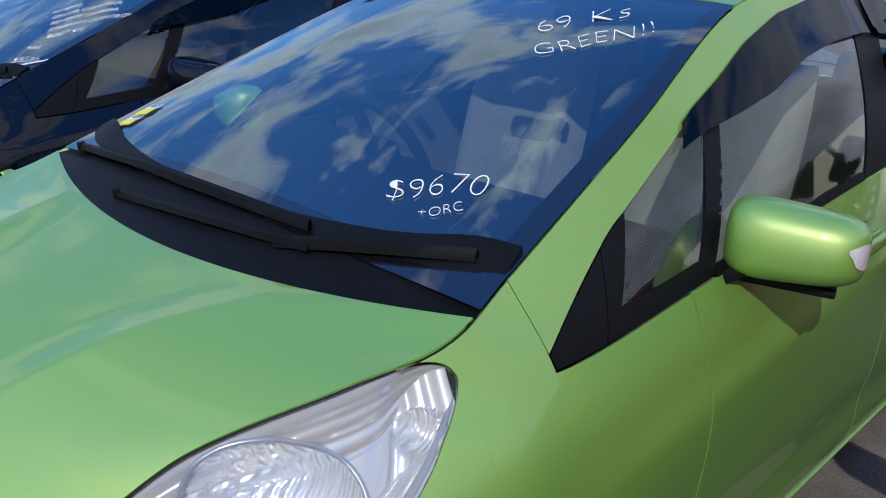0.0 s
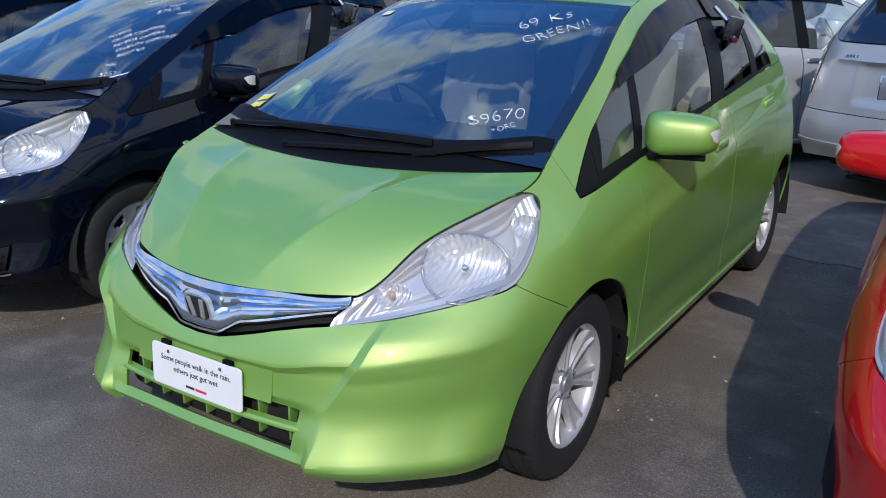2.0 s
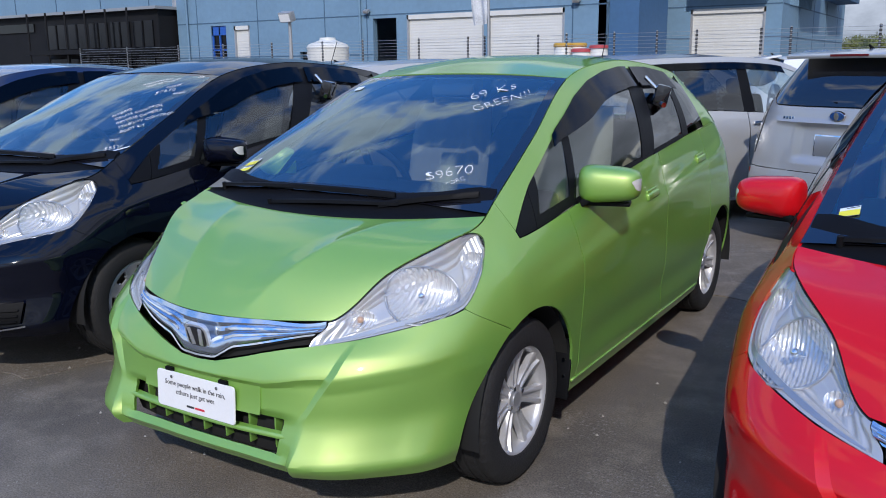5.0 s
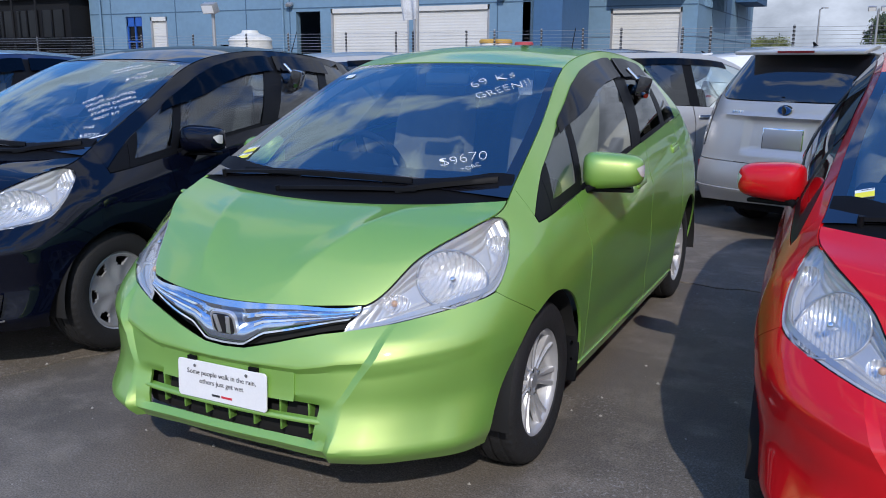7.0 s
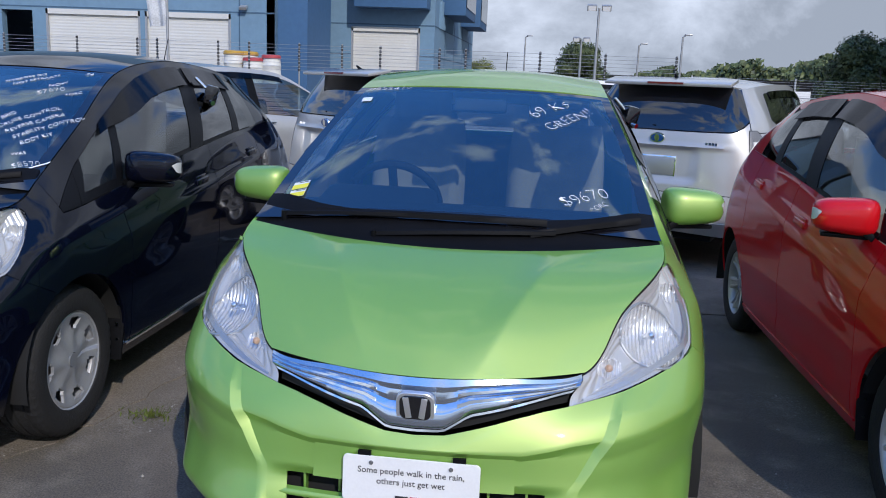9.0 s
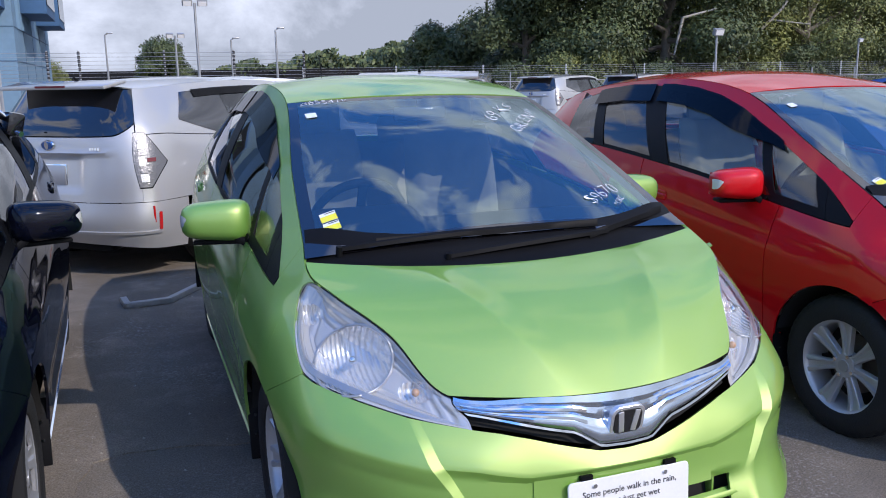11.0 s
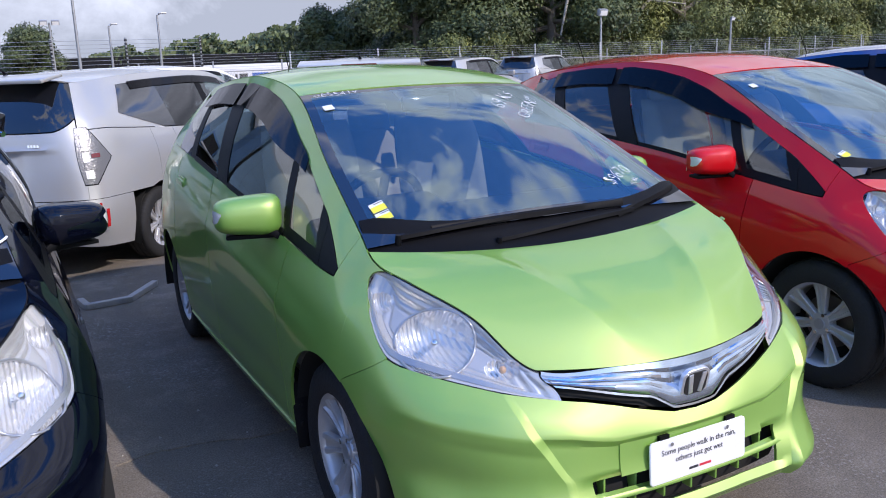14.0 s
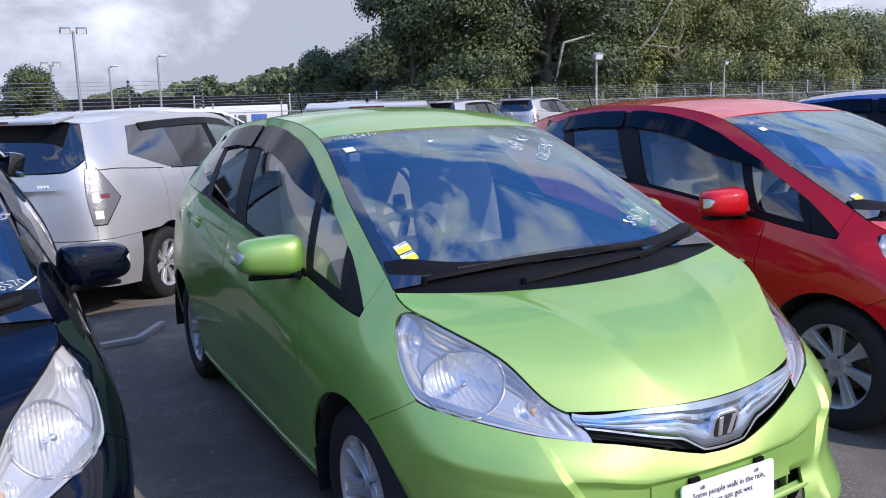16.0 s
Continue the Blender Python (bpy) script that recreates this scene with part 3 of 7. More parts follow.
def cushion(m, w, h, d, wing, n=13, k=17):
    """A padded slab: rounded outline in x and z, side wings that come forward (towards -y), closed behind."""
    P = np.zeros((n, k, 3))
    for i in range(n):
        for j in range(k):
            u, v = -1 + 2 * i / (n - 1), -1 + 2 * j / (k - 1)
            x, z = w / 2 * u * (1 - .10 * max(v, 0) ** 3), h / 2 * v
            edge = (1 - abs(u) ** 6) * (1 - abs(v) ** 8)
            y = -d / 2 * edge ** .5 - wing * math.exp(-((abs(u) - .80) / .16) ** 2) * (1 - abs(v) ** 4) + .006 * math.cos(v * 15) * (abs(u) < .5)
            p = m @ Vector((x, y, z))
            P[i, j] = p
    back = [[m @ Vector((w / 2 * (-1 + 2 * i / (n - 1)) * (1 - .10 * max(-1 + 2 * j / (k - 1), 0) ** 3), d / 2 * ((1 - abs(-1 + 2 * i / (n - 1)) ** 6) * (1 - abs(-1 + 2 * j / (k - 1)) ** 8)) ** .5, h / 2 * (-1 + 2 * j / (k - 1)))) for j in range(k)] for i in range(n)]
    v1, f1 = grid_mesh(P, 0, None, m @ Vector((0, .3, 0)))
    v2, f2 = grid_mesh(np.array([[tuple(q) for q in r] for r in back]), 0, None, m @ Vector((0, -.3, 0)))
    return v1 + v2, f1 + [tuple(q + len(v1) for q in f) for f in f2]


def seat(car, x, y, material, front=True):
    v, f = cushion(pose(x, y, .60, -78), .50, .54, .17, .03)
    mesh_object("seat_cushion", v, f, material, car)
    v, f = cushion(pose(x, y + .38, .93, -13), .47, .70, .15, .05)
    sb = mesh_object("seat_back", v, f, material, car, "cloth seat back")
    v, f = cushion(pose(x, y + .47, 1.345, -9), .29, .20, .11, .012)
    hr = mesh_object("headrest", v, f, material, sb)
    for q in (-.06, .06):
        cyl_part("headrest_rod", (x + q, y + .47, 1.2), (x + q, y + .475, 1.30), .007, CHROME, hr, segs=6)


def hatchback(name, m, body, label, wheels="alloy", tail=1.0, group="", visors=True, parking_mirror=False, fog_lamps=False, strip=None, cloth=None, lining=None):
    car = thing(name, m, label, "car", group)
    sk = HATCH
    cloth, lining = cloth or CABIN_BEIGE, lining or CABIN_LIGHT
    warp = None
    if tail != 1.0:
        warp = lambda p: (p[0], p[1] if p[1] < 2.84 else p[1] + (tail - 1.0) * (p[1] - 2.84), p[2])
    S = lambda y: float(sk.s_of_y(y))
    low = arch_low(.2)
    GAP = .004

    # ---- bumper
    hl_low = keyed([0, .35, .65, 1.19, 1.6, 1.93, 2.54, 3.2, 3.74, 4.0, 4.18, 6], [.552, .556, .573, .604, .621, .630, .650, .676, .698, .707, .718, .718])
    zr = keyed([0, .55, .80, 1], [.20, .50, .615, .718])
    s_edge = lambda b: S(-math.sqrt(max(ARCH_R ** 2 - (zr(b) - AXLE_Z) ** 2, .0))) if zr(b) < .613 else float(np.interp(zr(b), [.613, .718], [S(-.154), 4.17]))
    rows = np.concatenate([np.linspace(0, .20, 7)[:-1], np.linspace(.20, .55, 8)[:-1], np.linspace(.55, 1, 32)])
    sR = [s_edge(b) for b in rows]
    sr = lambda b: float(np.interp(b, rows, sR))
    blow = lambda s: sk.line(0, s)[..., 2]
    # columns: one on each side follows the blade from below the lamp to the chin
    acol = np.linspace(-1, 1, 121)
    acol = acol[np.abs(np.abs(acol) - .5) > .016]
    acol = np.sort(np.concatenate([acol, [-.514, -.5, -.486, .486, .5, .514]]))
    nb = len(acol)
    A, B = np.meshgrid(acol, rows, indexing="ij")
    s_blade = np.full(len(rows), 2.2)

    def heights(Sa, B):
        z0, z1 = blow(Sa), hl_low(Sa)
        k_in, k_far = np.clip((2.25 - Sa) / .3, 0, 1), np.clip((Sa - 3.7) / .45, 0, 1)
        mouth = np.interp(B, [0, .20, .55, 1], [0, 1, 2, 3])
        zm = np.where(mouth < 1, z0 + (.300 - z0) * mouth, .300 + .106 * (mouth - 1))
        ax0 = np.abs(sk.line(3, Sa)[..., 0])
        zmid = np.interp(ax0, [0, .28, .34, .40, .45, .50, .606, .72, .8], [.520, .520, .532, .546, .551, .556, .574, .590, .600])
        zmid = np.minimum(zmid, z1 - .012)
        up = np.interp(B, [0, .20, .55, .80, 1], [0, 0, 0, 1, 2])
        z_in = np.where(mouth <= 2, zm, np.where(up <= 1, .406 + (zmid - .406) * up, zmid + (z1 - zmid) * (up - 1)))
        zq = z0 + (z1 - z0) * .45
        z_out = np.where(B <= .55, z0 + (zq - z0) * B / .55, np.where(up <= 1, zq + (zmid - zq) * up, zmid + (z1 - zmid) * (up - 1)))
        Z = z_out * (1 - k_in) + z_in * k_in
        return Z * (1 - k_far) + (z0 + (z1 - z0) * B) * k_far, z0, z1, zmid
    for _ in range(6):
        s_blade = np.interp(heights(s_blade, rows)[0], [.20, .26, .42, .50, .57, .65], [1.80, 1.82, 1.92, 2.20, 2.46, 2.66])
    q = np.abs(A) / .5
    Sa = np.where(q <= 1, q * s_blade[None, :], s_blade[None, :] + (q - 1) * (np.array(sR) - s_blade)[None, :])
    Sg = Sa * np.sign(A)
    Z, z0, z1, zmid = heights(Sa, B)
    P = sk.at_z(Sa, Z)
    P[..., 0] *= np.sign(Sg)
    # the blade that runs from below the lamp to the lower corner
    ax, pz = np.abs(P[..., 0]), P[..., 2].copy()
    xc = np.interp(pz, [.25, .42, .52, .575, .645], [.395, .411, .465, .505, .545])
    d = ax - xc
    out = np.zeros(ax.shape)
    # sloping ledge that ends in a shoulder line, with the upright face set back below it
    outer = np.clip((np.abs(A) - .486) / .028, 0, 1)
    ledge = np.where(pz >= zmid - 1e-4, np.clip((z1 - pz) / np.maximum(z1 - zmid, .012), 0, 1), np.clip(1 - (zmid - pz) / (.022 + .026 * outer), 0, 1))
    out += np.interp(np.abs(A), [0, .40, .5, .6, 1], [.019, .017, .014, .014, .010]) * ledge * np.clip((.82 - ax) / .10, 0, 1)
    # the outer part stands proud of the middle along the blade's bright facet
    out += .016 * outer * np.clip(1 - (np.abs(A) - .514) / .30, 0, 1) * np.clip((.665 - pz) / .05, 0, 1)
    # lower chin, and the lip that flares out below each lamp
    out += .010 * np.clip(1 - np.abs(pz - .282) / .024, 0, 1) * np.clip((.80 - ax) / .2, 0, 1) * (1 - outer)
    out += outer * np.clip((.84 - ax) / .10, 0, 1) * (.018 * np.exp(-((pz - .278) / .036) ** 2) - .012 * np.exp(-((pz - .385) / .07) ** 2))
    out -= .020 * np.clip((ax - .50) / .18, 0, 1) * np.clip((.54 - pz) / .12, 0, 1)
    P[..., 1] -= .015 * np.clip(1 - np.abs(ax - .40) / .21, 0, 1) * np.clip((.39 - pz) / .10, 0, 1)
    hollow = np.clip(-d / .08, 0, 1) * np.clip((.43 - pz) / .03, 0, 1) * np.clip((pz - .278) / .02, 0, 1)
    out -= hollow * .024
    wx, wy = np.clip((ax - .35) / .5, 0, .8), -1.0
    ln = np.hypot(wx, wy)
    P[..., 0] += np.sign(P[..., 0]) * out * wx / ln
    P[..., 1] += out * wy / ln
    i0 = [i for i in range(nb) if abs(acol[i]) < .43]
    keep = lambda i, j: not (6 <= j < 13 and i0[0] <= i < i0[-1])
    bump = surf("front_bumper", P, body, car, lip=.012, keep=keep, warp=warp, angle=24)
    # mouth: dark back, two bars and uprights
    Pm = sk.patch(const(-1.95), const(1.95), const(.262), const(.44), 30, 4)
    Pm[..., 1] += .07
    surf("mouth_mesh", Pm, DARK, bump, "black mesh behind the lower opening")
    for zz, hgt, dep in ((.356, .015, .030),):
        Pb = sk.patch(const(-1.9), const(1.9), const(zz - hgt / 2), const(zz + hgt / 2), 34, 3)
        Pb[..., 1] += .014 - .006 * (1 - np.abs(np.linspace(-1, 1, 3)))[None, :]
        surf("bumper_bar", Pb, body, bump, lip=dep)
    for x in (-.30, -.20, -.10, 0, .10, .20, .30):
        box_part("bumper_upright", pose(x, -.742 + .13 * x * x * 2, .353), (.007, .036, .108), body, bump, bevel=.002)
    # recess behind the plate and its edge
    Pp = sk.patch(const(-1.22), const(1.22), const(.412), const(.512), 24, 5)
    surf("plate_panel", Pp, body, bump, lip=.004, offset=.004)
    # tow cover
    Pt = sk.patch(const(2.16), const(2.46), const(.436), const(.476), 6, 5)
    surf("tow_cover", Pt, body, bump, lip=.003, offset=.0025)
    # ---- grille: black opening, bright wing, slats
    gl = keyed([0, .35, .65, 1.19, 1.6, 1.93], [.552, .556, .573, .604, .621, .630])
    gh = lambda s: sk.line(6, s)[..., 2] + .0
    Pg = sk.patch(const(-1.93), const(1.93), gl, gh, 40, 6)
    Pg[..., 1] += .035
    grille = surf("grille", Pg, DARK, car, "chrome wing grille with a dark opening below")
    wl_ = keyed([0, .33, .45, .63, 1.17, 1.73, 1.93], [.567, .570, .586, .612, .637, .662, .668])
    wh_ = lambda s: sk.line(6, s)[..., 2] - .002
    Pw = sk.patch(const(-1.93), const(1.93), wl_, wh_, 61, 9)
    Pw[..., 1] -= .004
    prof = np.array([.010, .002, .0, .003, .009, .004, .008, .002, .003])
    Pw[..., 1] += prof[None, :]
    Pw[:, -1, 2] += .004
    surf("grille_wing", Pw, CHROME_BLUE, grille, "bright clear-coated chrome wing", lip=.02, angle=30)
    Ps = sk.patch(const(-1.9), const(1.9), lambda s: wl_(s) - .006, wl_, 50, 3)
    surf("grille_lower_edge", Ps, CHROME, grille, offset=.002)
    for f0 in (.35, .62):
        for sg in (-1, 1):
            Pl = sk.patch(const(sg * .48), const(sg * 1.86), lambda s: wl_(s) + (wh_(s) - wl_(s)) * f0, lambda s: wl_(s) + (wh_(s) - wl_(s)) * (f0 + .09), 20, 3)
            Pl[..., 1] -= .004
            surf("grille_strip", Pl, CHROME, grille, lip=.008)
    # badge: bright rounded frame with two plain bars
    bm = bmesh.new()
    rounded_slab(bm, pose(0, -.757, .625, 102), .100, .090, .014, .026)
    badge = part("badge", bm, BADGE, grille, "chrome rounded badge", smooth=True, angle=40)
    bm = bmesh.new()
    rounded_slab(bm, pose(0, -.7625, .625, 102), .082, .072, .008, .020)
    part("badge_field", bm, GLOSSBLACK, badge)
    for sg in (-1, 1):
        box_part("badge_bar", pose(sg * .021, -.766, .625, 12, 8 * sg), (.016, .006, .062), BADGE, badge, bevel=.002)
    # ---- hood
    hood_keys = [(0, -.727, .697), (0, -.60, .784), (0, -.42, .866), (0, -.203, .938)]
    n_h = 44
    Ph = top_patch((2.0, 5.42), hood_keys, n_h, 121, 2.0)
    a = np.linspace(0, 1, n_h)[:, None]
    xx = np.abs(Ph[..., 0])
    line_x = .142 + .240 * a
    half = Ph[..., 0].max(axis=1)[:, None]
    beyond = np.clip((xx - line_x) / (half - line_x), 0, 1)
    within = np.clip(1 - (line_x - xx) / .12, 0, 1)
    rise = np.sin(np.pi * a) ** .85
    Ph[..., 2] += rise * np.where(xx > line_x, .035 * (1 - beyond) ** 1.9, .019 + .016 * within ** 1.5)
    Ph[..., 0] *= .9962
    surf("hood", Ph, body, car, lip=.004, centre=(0, 0, 0), warp=warp, angle=50)
    # near-black strip just under the hood's edge, painting the shade inside the gap
    for sg in (1, -1):
        E = sk.line(6, np.linspace(2.0, 5.42, 60))
        Qs = np.stack([E + [-.010, 0, -.0065], E + [-.001, 0, -.0056]], axis=1)
        Qs[..., 0] *= sg
        surf("hood_gap_shade", Qs, DARK, car, "black strip that stands in for the shade in the gap beside the hood", centre=(0, 0, 0))
    # ---- cowl, windscreen
    back = Ph[-1][Ph[-1][:, 0] >= -1e-6] / np.array([.9962, 1, 1])
    q_x = np.linspace(0, back[-1, 0], 21)
    Ec = np.stack([q_x, np.interp(q_x, back[:, 0], back[:, 1]) - .014, np.interp(q_x, back[:, 0], back[:, 2]) - .007], axis=1)
    glass_low = spline([(0, -.060, 1.012), (.25, -.046, 1.018), (.45, -.010, 1.030), (.585, .034, 1.049), (.655, .062, 1.044)], np.linspace(0, 4, 21))
    Pc = np.zeros((41, 6, 3))
    for j in range(6):
        t = j / 5
        half = Ec * (1 - t) + glass_low * t
        half = half + np.array([0, 0, -.016 * math.sin(math.pi * min(t * 1.3, 1))])
        fullrow = np.vstack([half[::-1] * [-1, 1, 1], half[1:]])
        Pc[:, j] = fullrow
    surf("cowl", Pc, TRIM, car, "ribbed black plastic cowl", lip=.01, centre=(0, 0, .2))
    ws_keys = [(0, -.085, 1.000), (0, .22, 1.158), (0, .55, 1.312), (0, .872, 1.432)]
    Pw = top_patch((5.55, 7.98), ws_keys, 33, 61, 2.4)
    WS = Pw.copy()
    na, mb = Pw.shape[:2]
    edge = lambda i, j: j < 2 or j >= mb - 3 or i < 2 + 3.5 * max(0, abs(2 * j / (mb - 2) - 1) - .72) / .28 or i >= na - 2
    surf("windscreen", Pw[:, :, :], SCREEN, car, "clear windscreen that mirrors the sky", keep=lambda i, j: not edge(i, j), centre=(0, .8, .4))
    surf("windscreen_border", Pw, FRIT, car, "black border of the windscreen", keep=edge, centre=(0, .8, .4))
    # wipers
    def on_glass(x, t, lift=.0):
        i = min(max(t, 0), 1) * (na - 1)
        row = WS[int(i)] * (1 - (i - int(i))) + WS[min(int(i) + 1, na - 1)] * (i - int(i))
        j = np.interp(x, row[:, 0], np.arange(mb))
        q = row[int(j)] * (1 - (j - int(j))) + row[min(int(j) + 1, mb - 1)] * (j - int(j))
        return Vector((x, q[1] - .42 * lift, q[2] + .9 * lift))
    for a0, a1, b0, b1 in (((-.575, -.060, .998), (-.08, -.078, 1.022), (-.46, -.066, 1.012), (.31, -.074, 1.016)),
                           ((-.25, -.135, .962), (.34, -.098, .990), (.26, -.110, .982), (.615, .004, 1.030))):
        a0, a1, b0, b1 = Vector(a0), Vector(a1), Vector(b0), Vector(b1)
        w = new("wiper")
        w.parent = car
        w["label"] = "black flat-blade wiper resting on the cowl"
        cyl_part("wiper_pivot", a0 + Vector((0, .004, -.025)), a0 + Vector((0, -.003, .009)), .012, TRIM, w, r2=.009)
        for nm, p, q, wd, hg in (("wiper_arm", a0, a1, .021, .014), ("wiper_blade", b0, b1, .018, .020)):
            n_w = 12
            rows_w = []
            for i in range(n_w + 1):
                t = i / n_w
                c = p.lerp(q, t) + Vector((0, -.012, .006)) * math.sin(math.pi * t)
                k = wd * (1 - .45 * abs(2 * t - 1) ** 3) * (1.25 if nm == "wiper_blade" and .42 < t < .58 else 1)
                rows_w.append([c + Vector((0, y * k, z * hg)) for y, z in ((-.5, -.5), (-.35, .35), (0, .6), (.35, .35), (.5, -.5), (-.5, -.5))])
            v, f = grid_mesh(np.array(rows_w), 0, None, (p + q) / 2)
            mesh_object(nm, v, f, TRIM, w, angle=40)
    # ---- roof
    roof_keys = [(0, .876, 1.437), (0, 1.25, 1.508), (0, 1.75, 1.525), (0, 2.25, 1.505), (0, 2.80, 1.435)]
    Pr = top_patch((7.98, 12.6), roof_keys, 34, 29, 2.6)
    roof = surf("roof", Pr, body, car, lip=.01, centre=(0, 1.5, 1), warp=warp)
    # header that closes the roof down to the rear window
    q_s = np.linspace(12.6, 14, 60)
    tl = sk.line(6, q_s)
    foot = np.array([[x, np.interp(abs(x), tl[::-1, 0], tl[::-1, 1]), np.interp(abs(x), tl[::-1, 0], tl[::-1, 2]) - .012] for x in Pr[-1][:, 0]])
    Qh = np.stack([Pr[-1] + [0, .002, -.001], Pr[-1] * .5 + foot * .5 + [0, .03, .012], foot], axis=1)
    surf("roof_spoiler", Qh, body, car, centre=(0, 2, 1), warp=warp)
    surf("header_lining", Qh - np.array([0, .02, .02]), lining, car, centre=(0, 2, 1), warp=warp)
    ab = Vector(warp((0, 2.62, 1.452))) if warp else Vector((0, 2.62, 1.452))
    cyl_part("aerial", ab, ab + Vector((0, .10, .20)), .004, TRIM, car, r2=.0025, segs=8)
    cyl_part("aerial_base", ab + Vector((0, 0, -.01)), ab + Vector((0, .012, .02)), .018, TRIM, car, r2=.008)

    # ---- the two sides
    for sg in (1, -1):
        # fender: a sliver under the lamp, a corner above it, then back to the door
        def hood_line(s):
            return sk.line(6, s)[..., 2] - .004
        belt = lambda s: sk.line(5, s)[..., 2]
        s_door = S(.402)
        P1 = sk.patch(const(4.185), const(4.99), joint_low(low, S), lamp_lower, 18, 12, sg)
        P1b = sk.patch(const(4.41), const(4.99), lambda s: lamp_upper(s) + .002, hood_line, 16, 6, sg)
        P2 = sk.patch(const(4.99), const(S(.028)), low, hood_line, 16, 22, sg)
        P3 = sk.patch(const(S(.028)), const(s_door), low, lambda s: belt(s) - .002, 26, 30, sg)
        allv, allf = [], []
        for Q in (P1, P1b, P2, P3):
            v, f = grid_mesh(Q, .010, None, (0, 1.2, .6))
            allf += [tuple(i + len(allv) for i in q) for q in f]
            allv += v
        bm = bmesh.new()
        vs = [bm.verts.new(p) for p in allv]
        for q in allf:
            try:
                bm.faces.new([vs[i] for i in q])
            except ValueError:
                pass
        part("fender", bm, body, car, smooth=True)
        # doors, quarter, sill
        yB = 1.425
        d1 = surf("front_door", sk.patch(const(S(.402) + .012), const(S(yB) - .006), const(.255), lambda s: belt(s) - .002, 34, 40, sg), body, car, lip=.012, warp=warp)
        d2 = surf("rear_door", sk.patch(const(S(yB) + .006), const(S(2.21)), lambda s: np.maximum(low(s), .255), lambda s: belt(s) - .002, 34, 40, sg), body, car, lip=.012, warp=warp)
        surf("rear_quarter", sk.patch(const(S(2.21) + .012), const(14), low_tail(sk, low), lambda s: belt(s) - .002, 60, 36, sg), body, car, lip=.01, warp=warp)
        surf("sill", sk.patch(const(S(.350)), const(S(2.15)), const(.202), const(.251), 30, 4, sg), body, car, lip=.02, warp=warp)
        # chrome strip where given; otherwise a raised body-colour lip added to imitate a highlight
        surf("sill_strip", sk.patch(const(S(.37)), const(S(2.12)), const(.2515), const(.262), 40, 3, sg), strip or body, car, "bright strip along the sill" if strip else "", lip=.008, offset=.007, warp=warp)
        # handles
        for yy, zz, dd in ((1.235, .880, d1), (2.075, .965, d2)):
            p = sk.at_z(np.array(S(yy)), np.array(zz))
            bm = bmesh.new()
            add_box(bm, pose(p[0] * sg + .002 * sg, yy, zz, 4, -4 * sg), (.022, .150, .034), .010, 3)
            h = part("door_handle", bm, body, dd, smooth=True, angle=60)
            bm = bmesh.new()
            add_box(bm, pose(p[0] * sg - .002 * sg, yy - .01, zz, 4), (.008, .12, .060), .003, 2)
            part("handle_recess", bm, body, dd, smooth=True, angle=60)
        # windows: front corner, pillars and panes
        wt = lambda s: WIN_TOP(sk.line(3, s)[..., 1])
        bl = lambda s: belt(s) + .002
        wid = lambda y0, y1: (lambda b: S(y0 + (y1 - y0) * b))
        surf("corner_trim", sk.patch(const(S(.033)), wid(.150, .215), bl, wt, 10, 8, sg), TRIM, car, "matt black triangle in front of the quarter pane", lip=.008)
        surf("quarter_pane_border", sk.patch(wid(.153, .218), wid(.21, .30), bl, wt, 6, 10, sg), TRIM, car, lip=.004)
        surf("quarter_pane", sk.patch(wid(.21, .30), wid(.42, .64), lambda s: bl(s) + .035, wt, 14, 10, sg), SIDEGLASS, car, "clear front quarter pane", lip=.003).visible_shadow = False
        surf("quarter_pane_sill", sk.patch(const(S(.215)), const(S(.46)), bl, lambda s: bl(s) + .035, 10, 3, sg), TRIM, car, lip=.004)
        surf("window_post", sk.patch(wid(.42, .635), wid(.478, .715), bl, wt, 5, 14, sg), TRIM, car, lip=.006)
        surf("front_door_pane", sk.patch(wid(.478, .715), wid(1.20, 1.56), lambda s: bl(s) + .016, wt, 26, 14, sg), SIDEGLASS, car, "clear front door window", lip=.003)
        surf("centre_pillar", sk.patch(wid(1.20, 1.56), wid(1.365, 1.76), bl, wt, 6, 14, sg), TRIM, car, lip=.006, offset=.002)
        surf("rear_door_pane", sk.patch(wid(1.365, 1.76), wid(1.86, 2.17), lambda s: bl(s) + .016, wt, 22, 14, sg), PRIVACY, car, "dark tinted rear door window", lip=.003, warp=warp).visible_shadow = False
        surf("rear_pillar", sk.patch(wid(1.86, 2.17), wid(1.975, 2.26), bl, wt, 6, 14, sg), TRIM, car, lip=.006, offset=.002, warp=warp)
        surf("rear_quarter_pane", sk.patch(wid(1.975, 2.26), wid(2.34, 2.47), bl, wt, 20, 14, sg), PRIVACY, car, "dark tinted rear quarter window", lip=.003, warp=warp).visible_shadow = False
        for y0, y1 in ((.49, 1.20), (1.37, 1.86)):
            surf("belt_moulding", sk.patch(const(S(y0)), const(S(y1)), lambda s: bl(s) - .004, lambda s: bl(s) + .016, 22, 3, sg), TRIM, car, lip=.01, offset=.003, warp=warp)
        # roof rail and front pillar
        surf("pillar_and_rail", sk.patch(const(S(.030)), wid(2.34, 2.50), lambda s: wt(s) + .003, hood_line, 70, 8, sg), body, car, lip=.012, warp=warp)
        surf("tail_pillar", sk.patch(wid(2.345, 2.475), const(S(2.72)), lambda s: belt(s) + .0, hood_line, 14, 14, sg), body, car, lip=0, warp=warp)
        surf("window_surround", sk.patch(wid(.68, .70), wid(2.20, 2.26), lambda s: wt(s) - .020, lambda s: wt(s) + .003, 60, 4, sg), TRIM, car, "black door frame above the side windows", lip=.006, offset=.002, warp=warp)
